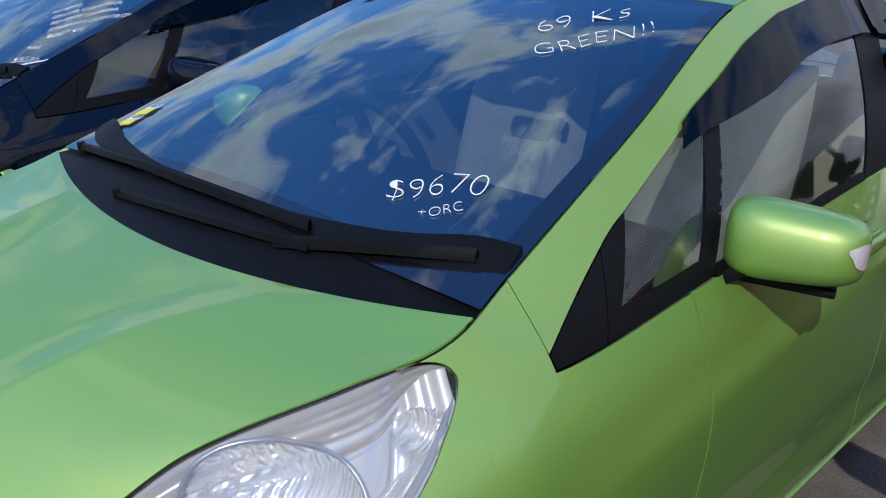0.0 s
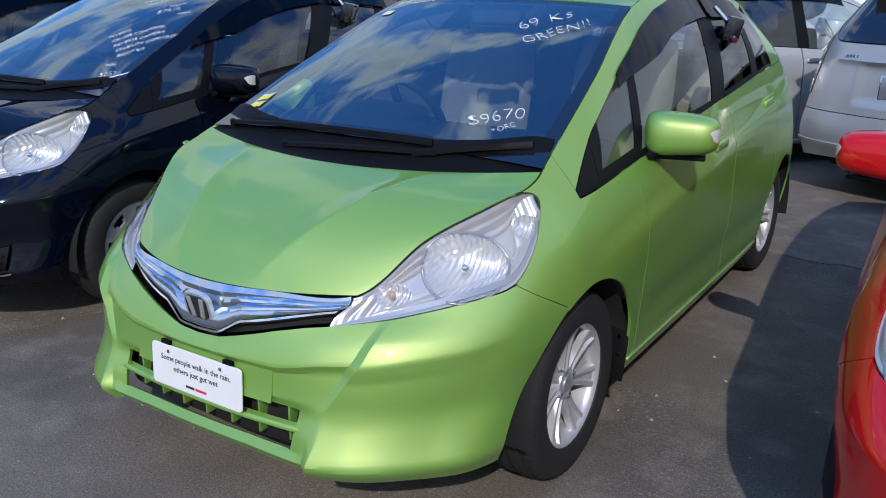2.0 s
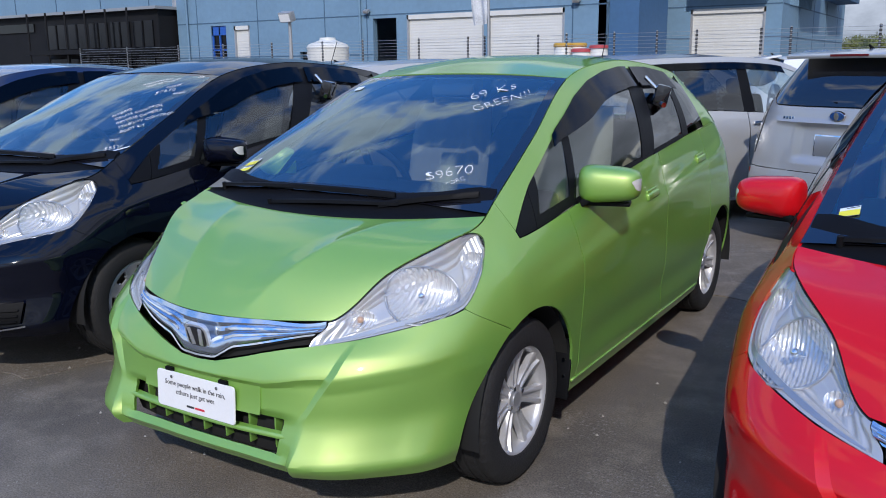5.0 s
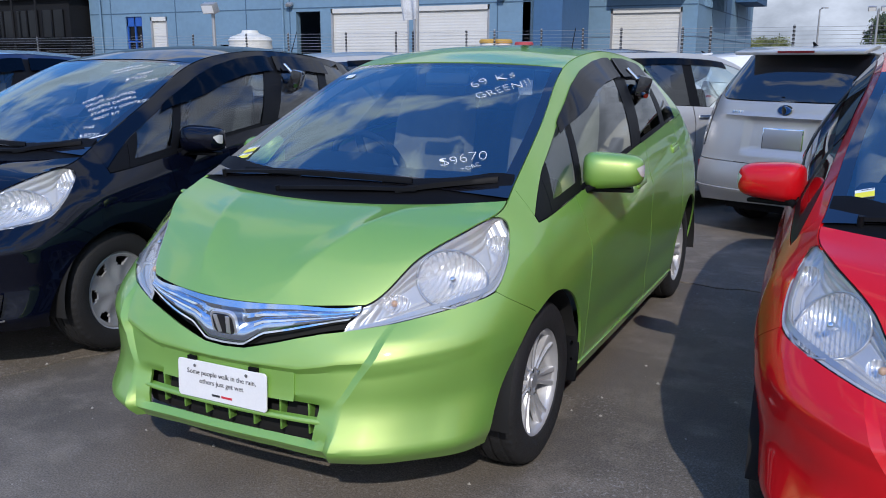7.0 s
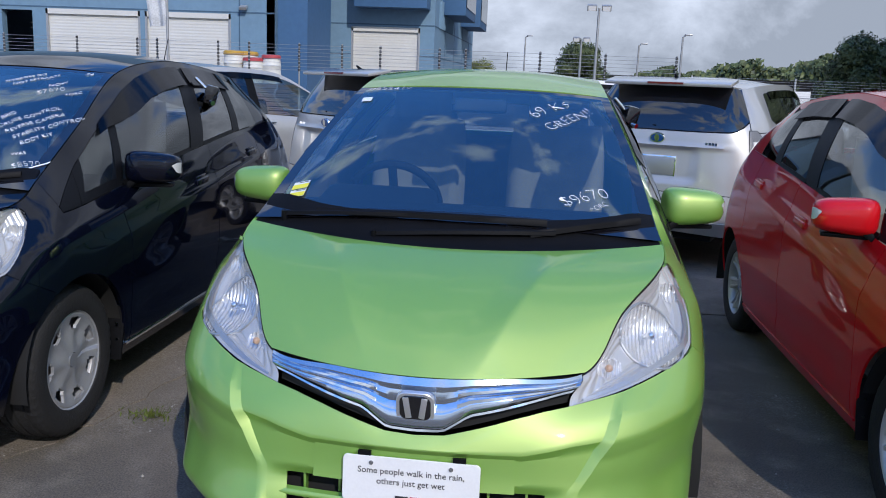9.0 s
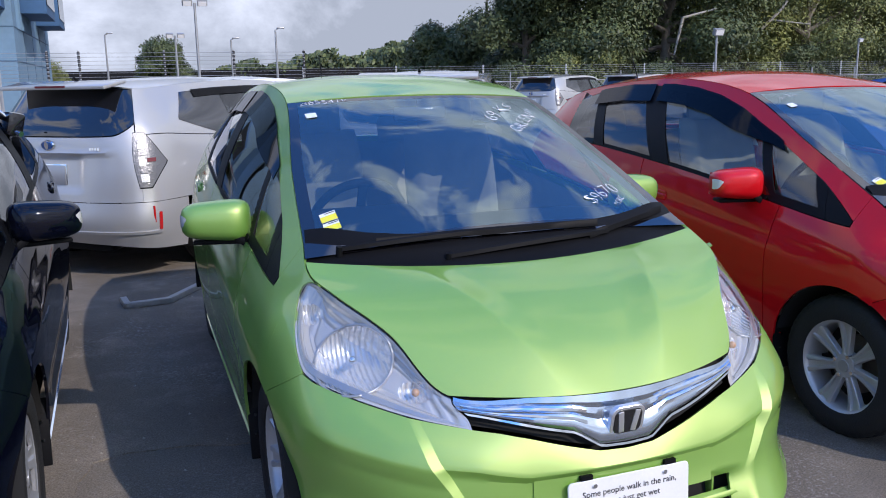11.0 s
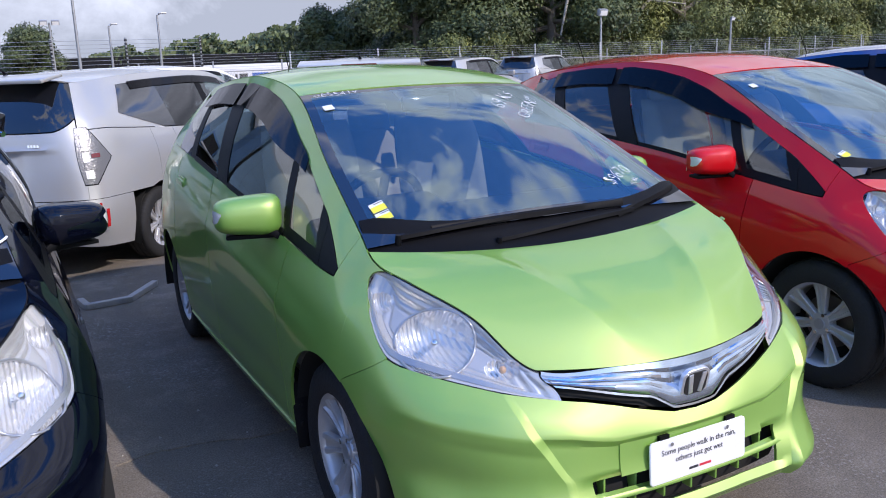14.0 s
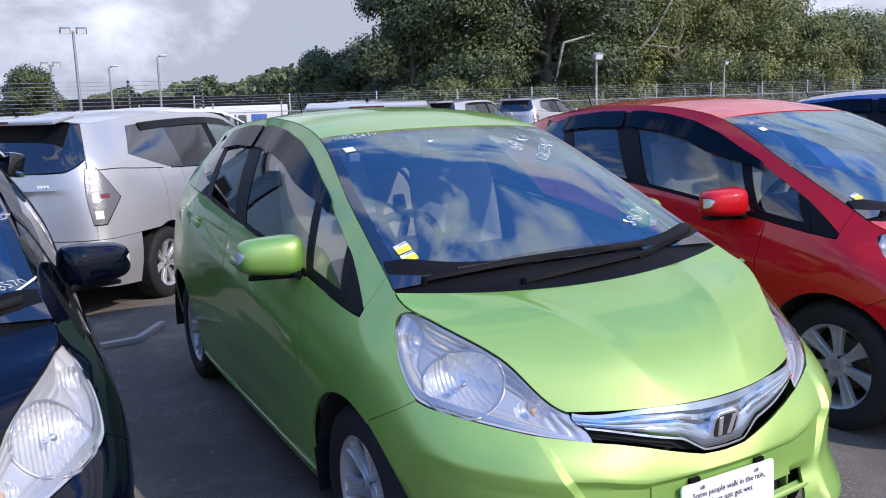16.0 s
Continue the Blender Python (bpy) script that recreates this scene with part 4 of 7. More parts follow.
        # smoked weather shields above the windows
        if visors:
            for (l0, l1), (r0, r1) in (((.50, .55), (1.56, 1.60)), ((1.61, 1.66), (2.20, 2.25))):
                Q = sk.patch(wid(l0, l1), wid(r0, r1), lambda s: wt(s) - .080 * np.clip((sk.line(3, s)[..., 1] - .48) / .42, .05, 1), lambda s: wt(s) + .014, 44, 6, sg)
                Q[..., 0] += sg * np.linspace(.020, .006, 6)[None, :]
                surf("weather_shield", Q, SMOKE, car, "smoked plastic weather shield", lip=.004, warp=warp)
        # rear window half, wrapped round the tail
        surf("rear_window", sk.patch(const(12.35), const(14), lambda s: bl(s), lambda s: hood_line(s) - .01, 20, 10, sg), REARGLASS, car, lip=.003, warp=warp)
        surf("rear_window_border", sk.patch(lambda b: S(2.70), const(12.35), bl, hood_line, 10, 10, sg), body, car, lip=.003, warp=warp)
        surf("tail_lining", sk.patch(wid(2.25, 2.38), const(12.40), lambda s: belt(s) - .1, hood_line, 20, 8, sg), lining, car, offset=-.022, warp=warp)
        mirror_shell(car, sg, body, LAMP_CLEAR)
        # wheel house, flap
        for yc in (0.0, WHEELBASE):
            v, f = revolve([(.0, .50), (ARCH_R + .004, .50), (ARCH_R + .004, .815)], 40)
            f = [q for q in f if all(v[i][2] > -.075 for i in q)]
            mesh_object("wheel_house", [(p[0] * sg, p[1] + yc, p[2] + AXLE_Z) for p in v], f, DARK, car)
        bm = bmesh.new()
        add_box(bm, pose(.775 * sg, .335, .315, -14), (.115, .014, .235), .005)
        part("mud_flap", bm, TRIM, car, "black mud flap behind the wheel", smooth=True, angle=40)
        for q in (.36, .29):
            cyl_part("flap_rivet", (.81 * sg, .322, q), (.81 * sg, .316, q), .006, CHROME, car, segs=8)
        wheel(car, .712 * sg, 0, sg, wheels)
        wheel(car, .690 * sg, WHEELBASE, sg, wheels)
        headlamp(car, sk, sg)
    # ---- cabin
    box_part("floor_pan", pose(0, 1.45, .26), (1.40, 2.9, .06), DARK, car)
    box_part("floor_carpet", pose(0, 1.28, .31), (1.30, 1.5, .03), cloth, car)
    bm = bmesh.new()
    add_box(bm, pose(0, .36, .81, 6), (1.30, .60, .26), .06, 3)
    add_box(bm, pose(-.36, .42, .950, 10), (.46, .34, .12), .05, 3)
    add_box(bm, pose(.0, .16, .925, 16), (1.24, .40, .05), .02, 2)
    part("dashboard", bm, CABIN_GREY, car, "dark grey dashboard", smooth=True, angle=50)
    wv, wf = [], []
    R, r = .185, .017
    wm = pose(-.325, .66, .955, -62)
    for i in range(40):
        for j in range(10):
            a, b2 = 2 * math.pi * i / 40, 2 * math.pi * j / 10
            wv.append(tuple(wm @ Vector(((R + r * math.cos(b2)) * math.cos(a), (R + r * math.cos(b2)) * math.sin(a), r * math.sin(b2)))))
            wf.append((i * 10 + j, ((i + 1) % 40) * 10 + j, ((i + 1) % 40) * 10 + (j + 1) % 10, i * 10 + (j + 1) % 10))
    sw = mesh_object("steering_wheel", wv, wf, CABIN_GREY, car, "dark leather steering wheel")
    bm = bmesh.new()
    add_box(bm, wm @ pose(0, 0, -.01), (.13, .12, .04), .02)
    for ang in (0, 180, 270):
        add_box(bm, wm @ pose(0, 0, -.01, 0, 0, ang) @ pose(.11, 0, 0), (.16, .035, .02), .006)
    part("wheel_spokes", bm, CABIN_GREY, sw, smooth=True, angle=40)
    cyl_part("steering_column", wm @ Vector((0, 0, -.02)), wm @ Vector((0, 0, -.30)), .035, CABIN_GREY, sw)
    for x in (-.36, .36):
        seat(car, x * .94, .98, cloth)
    v, f = cushion(pose(0, 1.98, .56, -80), 1.26, .52, .17, .02)
    bench = mesh_object("rear_bench", v, f, cloth, car, "cloth rear bench")
    v, f = cushion(pose(0, 2.28, .86, -20), 1.26, .60, .15, .02)
    mesh_object("bench_back", v, f, cloth, bench)
    for x in (-.40, .40):
        v, f = cushion(pose(x, 2.40, 1.20, -14), .27, .17, .10, .01)
        mesh_object("headrest", v, f, cloth, bench)
    for sg in (1, -1):
        surf("door_lining", sk.patch(const(S(.43)), const(S(2.1)), const(.35), lambda s: sk.line(5, s)[..., 2] - .01, 20, 6, sg), CABIN_BEIGE, car, "beige door lining", offset=-.045)
        Q = sk.patch(const(S(.05)), const(S(2.6)), lambda s: WIN_TOP(sk.line(3, s)[..., 1]) + .004, lambda s: sk.line(6, s)[..., 2] - .01, 40, 4, sg)
        surf("pillar_lining", Q, lining, car, offset=-.02)
    Ph2 = Pr.copy()
    Ph2[..., 2] -= .025
    surf("headliner", Ph2, lining, car, "cloth headliner", centre=(0, 1.5, 1))
    bm = bmesh.new()
    add_box(bm, pose(0.0, .84, 1.358, -8), (.225, .03, .062), .014, 3)
    part("rear_view_mirror", bm, GLOSSBLACK, car, smooth=True, angle=60)
    if fog_lamps:
        for sg in (1, -1):
            pod = surf("fog_lamp_pod", sk.patch(const(sg * 2.35), const(sg * 3.45), lambda s: .290 + .02 * (s - 2.35), lambda s: .395 + .01 * (s - 2.35), 20, 8), TRIM, car, "black slatted fog lamp pod", lip=.02, offset=.012)
            for z in (.318, .342, .366):
                surf("pod_slat", sk.patch(const(sg * 2.75), const(sg * 3.38), const(z), const(z + .008), 12, 3), TRIM, pod, lip=.012, offset=.022)
            surf("pod_strip", sk.patch(const(sg * 2.30), const(sg * 3.55), lambda s: .268 + .02 * (s - 2.3), lambda s: .276 + .02 * (s - 2.3), 20, 3), CHROME, pod, "thin chrome strip", lip=.006, offset=.016)
            fp = sk.at_z(np.array(2.55), np.array(.342))
            fc, fw = Vector((fp[0] * sg, fp[1], fp[2])), Vector((.25 * sg, -.95, .1))
            bowl("fog_lamp", fc - fw * .004, fw, .036, .014, REFLECTOR, pod, "round fog lamp", 24)
    if parking_mirror:
        # small box mirror hooked over the rear door's window
        pm = new("parking_mirror")
        pm.parent = car
        pm["label"] = "small black box mirror hooked outside the rear side window"
        bm = bmesh.new()
        add_box(bm, pose(.690, 1.735, 1.312, 0, 14, 22), (.075, .145, .110), .018, 2)
        part("mirror_box", bm, GLOSSBLACK, pm, smooth=True, angle=50)
        cyl_part("mirror_arm", (.672, 1.70, 1.35), (.618, 1.69, 1.405), .010, CHROME, pm)
        cyl_part("lens_knob", (.715, 1.665, 1.275), (.735, 1.645, 1.268), .013, CHROME, pm)
    # closing panel under the nose and along the bottom
    box_part("under_tray", pose(0, -.20, .252), (1.10, .80, .02), DARK, car)
    box_part("engine_bay_back", pose(0, -.30, .55), (1.0, .06, .5), DARK, car)
    box_part("firewall", pose(0, .06, .60), (1.36, .03, .62), DARK, car)
    return car, on_glass


def joint_low(low, S):
    """Lower edge of the fender's front sliver: the slanted joint with the bumper, then the arch."""
    return lambda s: np.where(s < S(-.154), np.interp(s, [4.18, S(-.154)], [.7185, .616]), low(s))


LAMP_LOW = keyed([1.93, 2.54, 3.2, 3.74, 4.0, 4.16, 4.25, 4.33, 4.5, 4.68, 4.82, 4.91, 4.96, 4.98], [.630, .652, .678, .700, .709, .720, .734, .752, .796, .838, .862, .878, .890, .902])


def lamp_lower(s):
    return LAMP_LOW(s)


def lamp_upper(s):
    e = HATCH.line(6, np.array(4.98))[2] - .907
    q = np.clip((s - 4.40) / .58, 0, 1)
    return HATCH.line(6, s)[..., 2] - .0025 - e * (1 - np.sqrt(np.maximum(1 - q * q, 0)))


def low_tail(sk, low):
    def f(s):
        return np.maximum(low(s), sk.line(0, s)[..., 2] + .002)
    return f


BADGE = mat("badge_chrome", (0.80, 0.81, 0.83), 0.30, 0.8)
CHROME_BLUE = mat("clear_chrome", (0.58, 0.66, 0.76), 0.12, 0.95, coat=0.6)
LAMP_CLEAR = mat("clear_ribbed_lens", (0.72, 0.72, 0.70), 0.25, 0.2, coat=1.0, bump=0.3, bump_scale=160)


def headlamp(car, sk, sg):
    """Swept-back headlamp: clear lens over a bright housing with bowls."""
    tip, end, lower, upper = 1.95, 4.975, lamp_lower, lamp_upper
    n = 46
    P = sk.patch(const(tip), const(end), lower, upper, n, 18, sg)
    lamp = surf("headlamp", P, LENS, car, "large swept-back clear headlamp", lip=.0)
    # dark gasket
    Q = sk.patch(const(tip), const(end), lower, upper, n, 18, sg, rows=np.concatenate([[0, .010], np.linspace(.1, .9, 14), [.988, 1]]))
    surf("lamp_gasket", Q, TRIM, lamp, offset=-.004, keep=lambda i, j: j == 0 or j == 16 or i == n - 2)
    fwd = Vector((.28 * sg, -.86, .36)).normalized()

    def place(s, f, back):
        p = sk.at_z(np.array(float(s)), lower(np.array(float(s))) * (1 - f) + upper(np.array(float(s))) * f)
        return Vector((p[0] * sg, p[1], p[2])) - fwd * back
    # satin housing, dished behind the lens, with the three reflector cells sunk into it
    nh, mh = 150, 66
    H = sk.patch(const(tip), const(end), lower, upper, nh, mh, sg)
    a, b = np.meshgrid(np.linspace(0, 1, nh), np.linspace(0, 1, mh), indexing="ij")
    edge = np.clip(np.minimum(np.minimum(a * 5, (1 - a) * 4.5), np.minimum(b * 3.0, (1 - b) * 3.0)), 0, 1)
    depth = .005 + .040 * edge ** 1.6 * (3 - 2 * edge) * np.clip(.35 + a, 0, 1)
    # terraces that follow the outline
    depth += .0045 * np.clip(np.abs((edge * 3.2) % 1 - .5) * 4 - .6, 0, 1) * np.clip(edge * 4, 0, 1)
    du, dv = np.gradient(H, axis=0), np.gradient(H, axis=1)
    N = np.cross(du, dv)
    N /= np.linalg.norm(N, axis=2, keepdims=True)
    if np.sum(N * (H - np.array([0, 1.2, .3]))) < 0:
        N = -N
    H = H - N * depth[..., None]
    look_f = np.array(fwd)
    right = np.cross(look_f, [0, 0, 1.0])
    right /= np.linalg.norm(right)
    above = np.cross(right, look_f)
    cell = np.zeros((nh, mh), int)
    cells = ((1, 3.42, .45, .108, .052, .90), (2, 4.38, .56, .040, .018, .80), (3, 2.52, .50, .046, .016, .62))
    for k, cs, cf, rad, deep, squash in cells:
        rel = H - np.array(place(cs, cf, 0))
        u, w = rel @ right, rel @ above / squash
        away = np.hypot(u, w) / rad
        inside = away < 1
        rib = (.0016 if k == 1 else .0025) * np.abs(np.sin(u * (150 if k == 1 else 260)))
        H = H - look_f * (np.where(inside, np.clip((1 - away ** 2) * deep + rib * np.clip((1 - away) * 6, 0, 1), 0, 1), 0))[..., None]
        cell[inside] = k
    label = {0: ("lamp_housing", REFLECTOR_SOFT, "satin silver lamp housing"), 1: ("main_reflector", REFLECTOR, "fluted main reflector"),
             2: ("upper_reflector", REFLECTOR, "small fluted upper reflector"), 3: ("turn_signal", REFLECTOR, "fluted clear turn signal cell")}
    made = {}
    for k, (nm, ma, words) in label.items():
        made[k] = surf(nm, H, ma, lamp, words, keep=lambda i, j: cell[i, j] == k, angle=40)
    # thin bright edge round the main reflector
    rel = (H - np.array(place(3.42, .45, 0))).reshape(-1, 3)
    uu, ww, dd = rel @ right, rel @ above, rel @ look_f
    v, f = [], []
    for i in range(64):
        t = 2 * math.pi * i / 64
        cu, cw = .109 * math.cos(t), .098 * math.sin(t)
        gap = np.hypot(uu - cu, ww - cw)
        near = np.argsort(gap)[:8]
        near = near[gap[near] < .012]
        h = np.max(dd[near]) if len(near) else None
        if h is None:
            continue
        c = np.array(place(3.42, .45, 0)) + right * cu + above * cw + look_f * h
        o = (right * cu + above * cw) / .105
        v.append([c + .0042 * (o * math.cos(q) + look_f * math.sin(q)) for q in (0, 1.05, 2.09, 3.14, 4.19, 5.24, 6.283)])
    if len(v) > 3:
        gv, gf = grid_mesh(np.array(v), 0, None)
        mesh_object("reflector_rim", gv, gf, LAMP_GREY, lamp)
    c0 = place(3.42, .45, .080)
    cyl_part("bulb", c0, c0 + fwd * .040, .011, CHROME, made[1], r2=.008)
    bm = bmesh.new()
    bmesh.ops.create_uvsphere(bm, u_segments=14, v_segments=8, radius=.012, matrix=Matrix.Translation(c0 + fwd * .045))
    part("bulb_cap", bm, CHROME, made[1], smooth=True)
    bm = bmesh.new()
    bmesh.ops.create_uvsphere(bm, u_segments=12, v_segments=8, radius=.011, matrix=Matrix.Translation(place(2.52, .50, .022)))
    part("turn_bulb", bm, AMBER, made[3], "amber bulb", smooth=True)
    # bright strip along the lower edge and round the outer end
    E1 = sk.patch(const(2.15), const(4.93), lambda q: lower(q) * .94 + upper(q) * .06, lambda q: lower(q) * .86 + upper(q) * .14, 60, 3, sg)
    surf("lamp_edge_strip", E1, LAMP_GREY, lamp, "bright edge strip", lip=.010, offset=-.008)
    return lamp


REFLECTOR_SOFT = mat("lamp_housing", (0.58, 0.565, 0.54), 0.24, 0.4)


# ---------------------------------------------------------------- writing on the screens
def pen(car, on_glass, name, text, x, y, size, angle, label="white hand lettering on the windscreen", weight=-0.0032):
    """White paint-pen lettering laid on the windscreen; x across, y back, angle up the glass."""
    ca, sa = math.cos(radians(angle)), math.sin(radians(angle))

    def lay(co):
        co = Vector((co.x + .0035 * math.sin(co.y * 55 + co.x * 23), co.y + .0045 * math.sin(co.x * 47 + size * 90), co.z))
        gx, gy = x + co.x * ca - co.y * sa, y + (co.x * sa + co.y * ca) * 0.9
        p = on_glass(gx, (gy + .085) / .957, .0035 + co.z)
        return p
    return writing(name, text, Matrix(), size, INK, car, label, warp=lay, shear=0.18, weight=weight)


def sticker(car, on_glass, x, y, w, h, material, label, lift=.004, skew=.0):
    P = np.zeros((4, 4, 3))
    for i in range(4):
        for j in range(4):
            P[i, j] = on_glass(x + w * i / 3 + skew * h * j / 3, (y + h * j / 3 + .085) / .957, lift)
    return surf("sticker", P, material, car, label, centre=(0, .8, 0))


def service_sticker(car, on_glass, x, y):
    """White card with a yellow lower half and two printed lines."""
    sticker(car, on_glass, x, y, .054, .052, STICKER_W, "yellow and white service sticker")
    sticker(car, on_glass, x, y, .054, .032, STICKER_Y, "yellow half of a service sticker", .0055)
    sticker(car, on_glass, x + .018, y + .042, .034, .004, PRINT, "printed line of a service sticker", .0055)


def plate(car, x, y, z, tilt):
    """White dealer's card in the number plate's place."""
    m = pose(x, y, z, tilt)
    bm = bmesh.new()
    rounded_slab(bm, m @ pose(0, 0, 0, 90), .362, .126, .005, .012)
    card = part("dealer_plate", bm, CARD, car, "white dealer plate with a printed slogan")
    face = m @ pose(0, -.0031, 0, 90)
    writing("plate_line", "Some people walk in the rain,", face @ pose(0, .018, 0), .0235, PRINT, card, thick=.0004, shear=0, align="CENTER", weight=.0004)
    writing("plate_line", "others just get wet", face @ pose(0, -.010, 0), .0235, PRINT, card, thick=.0004, shear=0, align="CENTER", weight=.0004)
    box_part("dealer_name_bar", m @ pose(-.022, -.0031, -.043), (.034, .001, .007), PRINT, card)
    box_part("dealer_name_bar", m @ pose(.022, -.0031, -.043), (.044, .001, .007), PRINT_RED, card)
    for q in (-.105, .105):
        cyl_part("plate_screw", m @ Vector((q, 0, .047)), m @ Vector((q, -.007, .047)), .006, CHROME, card, segs=10)
        box_part("plate_clip", m @ pose(q + .02 * (1 if q > 0 else -1), .006, .066), (.034, .012, .018), TRIM, card)
    return card


# ---------------------------------------------------------------- the wagon, tail first
# lines that run round one half of the car, from the middle of one end to the other, lowest first
W_SILL = [(0, .04, .30), (.35, .05, .29), (.65, .08, .28), (.80, .18, .26), (.84, .38, .24), (.845, .70, .22), (.85, 1.05, .22), (.85, 1.5, .21), (.85, 2.1, .21), (.85, 2.8, .21),
    (.85, 3.4, .21), (.84, 3.9, .22), (.74, 4.3, .22), (.45, 4.5, .24), (0, 4.56, .25)]
W_UNDERCUT = [(0, -.035, .42), (.35, -.025, .42), (.66, .03, .42), (.84, .15, .42), (.878, .38, .42), (.882, .70, .42), (.885, 1.05, .42), (.885, 1.5, .42), (.885, 2.1, .42), (.885, 2.8, .42),
    (.885, 3.4, .42), (.87, 3.9, .42), (.78, 4.3, .42), (.48, 4.56, .42), (0, 4.63, .42)]
W_WAIST = [(0, -.015, .66), (.35, -.005, .66), (.655, .055, .67), (.825, .18, .68), (.872, .38, .70), (.886, .70, .72), (.888, 1.05, .73), (.888, 1.5, .73), (.888, 2.1, .72), (.888, 2.8, .70),
    (.88, 3.4, .68), (.86, 3.9, .66), (.76, 4.27, .64), (.46, 4.50, .62), (0, 4.57, .60)]
W_SHOULDER = [(0, .015, .88), (.35, .025, .88), (.63, .08, .89), (.79, .20, .90), (.845, .40, .92), (.865, .70, .93), (.872, 1.05, .93), (.875, 1.5, .92), (.875, 2.1, .90), (.87, 2.8, .87),
    (.86, 3.4, .82), (.82, 3.9, .77), (.70, 4.2, .72), (.42, 4.4, .68), (0, 4.47, .66)]
W_BELT = [(0, .055, 1.12), (.35, .065, 1.12), (.58, .115, 1.125), (.735, .25, 1.13), (.795, .45, 1.13), (.81, .70, 1.11), (.815, 1.05, 1.085), (.82, 1.5, 1.06), (.82, 2.1, 1.03), (.815, 2.8, .98),
    (.79, 3.4, .92), (.74, 3.85, .85), (.60, 4.1, .79), (.36, 4.28, .74), (0, 4.35, .72)]
W_ROOF_EDGE = [(0, .27, 1.50), (.30, .28, 1.495), (.48, .32, 1.485), (.56, .42, 1.475), (.575, .60, 1.485), (.58, .80, 1.50), (.585, 1.05, 1.515), (.59, 1.5, 1.53), (.59, 2.1, 1.53), (.57, 2.6, 1.47),
    (.60, 3.1, 1.24), (.66, 3.6, .99), (.55, 4.0, .84), (.33, 4.22, .77), (0, 4.3, .745)]
WAGON = Skin([W_SILL, W_UNDERCUT, W_WAIST, W_SHOULDER, W_BELT, W_ROOF_EDGE], centre=(0, 2.2, .6))


def wagon(name, m, body, label, group=""):
    car = thing(name, m, label, "car", group)
    sk, c = WAGON, (0, 2.2, .6)
    axles, R = (.97, 3.75), .345

    def low(s):
        y = sk.line(2, s)[..., 1]
        z = sk.line(0, s)[..., 2] + .002
        for yc in axles:
            d = R ** 2 - (y - yc) ** 2
            z = np.maximum(z, np.where(d > 0, .31 + np.sqrt(np.maximum(d, 0)), 0))
        return z
    k = lambda q: (lambda s: sk.line(q, s)[..., 2])
    q_s = np.linspace(3, 12, 300)
    S = lambda y: float(np.interp(y, sk.line(2, q_s)[:, 1], q_s))
    # bumper and tailgate
    bump = surf("rear_bumper", sk.patch(const(-4.55), const(4.55), low, const(.622), 60, 12), body, car, lip=.012, centre=c)
    sweep = lambda s: .085 * np.clip((s - 1.9) / .85, 0, 1) ** 1.6
    P = sk.patch(const(-2.72), const(2.72), const(.628), lambda s: k(4)(s) - .004 + sweep(s), 50, 22)
    a = np.abs(P[..., 0])
    dent = np.clip((.34 - a) / .04, 0, 1) * np.clip((P[..., 2] - .70) / .03, 0, 1) * np.clip((.99 - P[..., 2]) / .02, 0, 1)
    P[..., 1] += .022 * dent - .012 * np.clip(1 - np.abs(P[..., 2] - 1.0) / .02, 0, 1) * np.clip((.62 - a) / .1, 0, 1)
    gate = surf("tailgate", P, body, car, lip=.010, centre=c, angle=40)
    surf("rear_window", sk.patch(const(-2.75), const(2.75), lambda s: k(4)(s) + .006 + sweep(s), lambda s: k(5)(s) - .01, 40, 12), PRIVACY_DARK, gate, "black tinted rear window", lip=.004, centre=c)
    bm = bmesh.new()
    add_box(bm, pose(0, .235, 1.512, 10), (1.06, .25, .030), .012, 2)
    part("roof_spoiler", bm, body, gate, smooth=True, angle=40)
    box_part("high_stop_lamp", pose(0, .112, 1.500, 8), (.30, .012, .016), RED_DARK, gate)
    # badge, plate frame, wiper, handle bar
    bm = bmesh.new()
    bmesh.ops.create_cone(bm, cap_ends=True, segments=28, radius1=.5, radius2=.46, depth=1, matrix=pose(0, .030, 1.055, 96) @ Matrix.Diagonal((.130, .086, .012, 1)))
    badge = part("badge", bm, CHROME, gate, "oval chrome badge on a blue field", smooth=True, angle=40)
    bm = bmesh.new()
    bmesh.ops.create_cone(bm, cap_ends=True, segments=28, radius1=.5, radius2=.5, depth=1, matrix=pose(0, .022, 1.056, 96) @ Matrix.Diagonal((.104, .064, .008, 1)))
    part("badge_field", bm, BLUE, badge)
    bm = bmesh.new()
    bmesh.ops.create_cone(bm, cap_ends=True, segments=20, radius1=.5, radius2=.5, depth=1, matrix=pose(0, .017, 1.056, 96) @ Matrix.Diagonal((.040, .060, .006, 1)))
    part("badge_oval", bm, CHROME, badge)
    box_part("plate_frame", pose(0, .030, .830, -3), (.345, .014, .170), CHROME, gate, bevel=.004)
    box_part("plate_back", pose(0, .022, .830, -3), (.322, .012, .148), LAMP_GREY, gate, bevel=.002)
    cyl_part("rear_wiper", (-.03, .075, 1.150), (-.36, .105, 1.172), .012, TRIM, gate, r2=.007)
    for x in (-.42, .44):
        for i in range(4):
            box_part("lettering_bar", pose(x + i * .026 - .04, .028 + abs(x) * .05, 1.03, -6), (.018, .004, .020), CHROME, gate)
    box_part("diffuser", pose(0, .16, .275, 8), (1.0, .16, .07), TRIM, bump, bevel=.02)
    surf("bumper_step", sk.patch(const(-3.4), const(3.4), const(.385), const(.405), 40, 3), body, bump, lip=.02, offset=.012, centre=c)
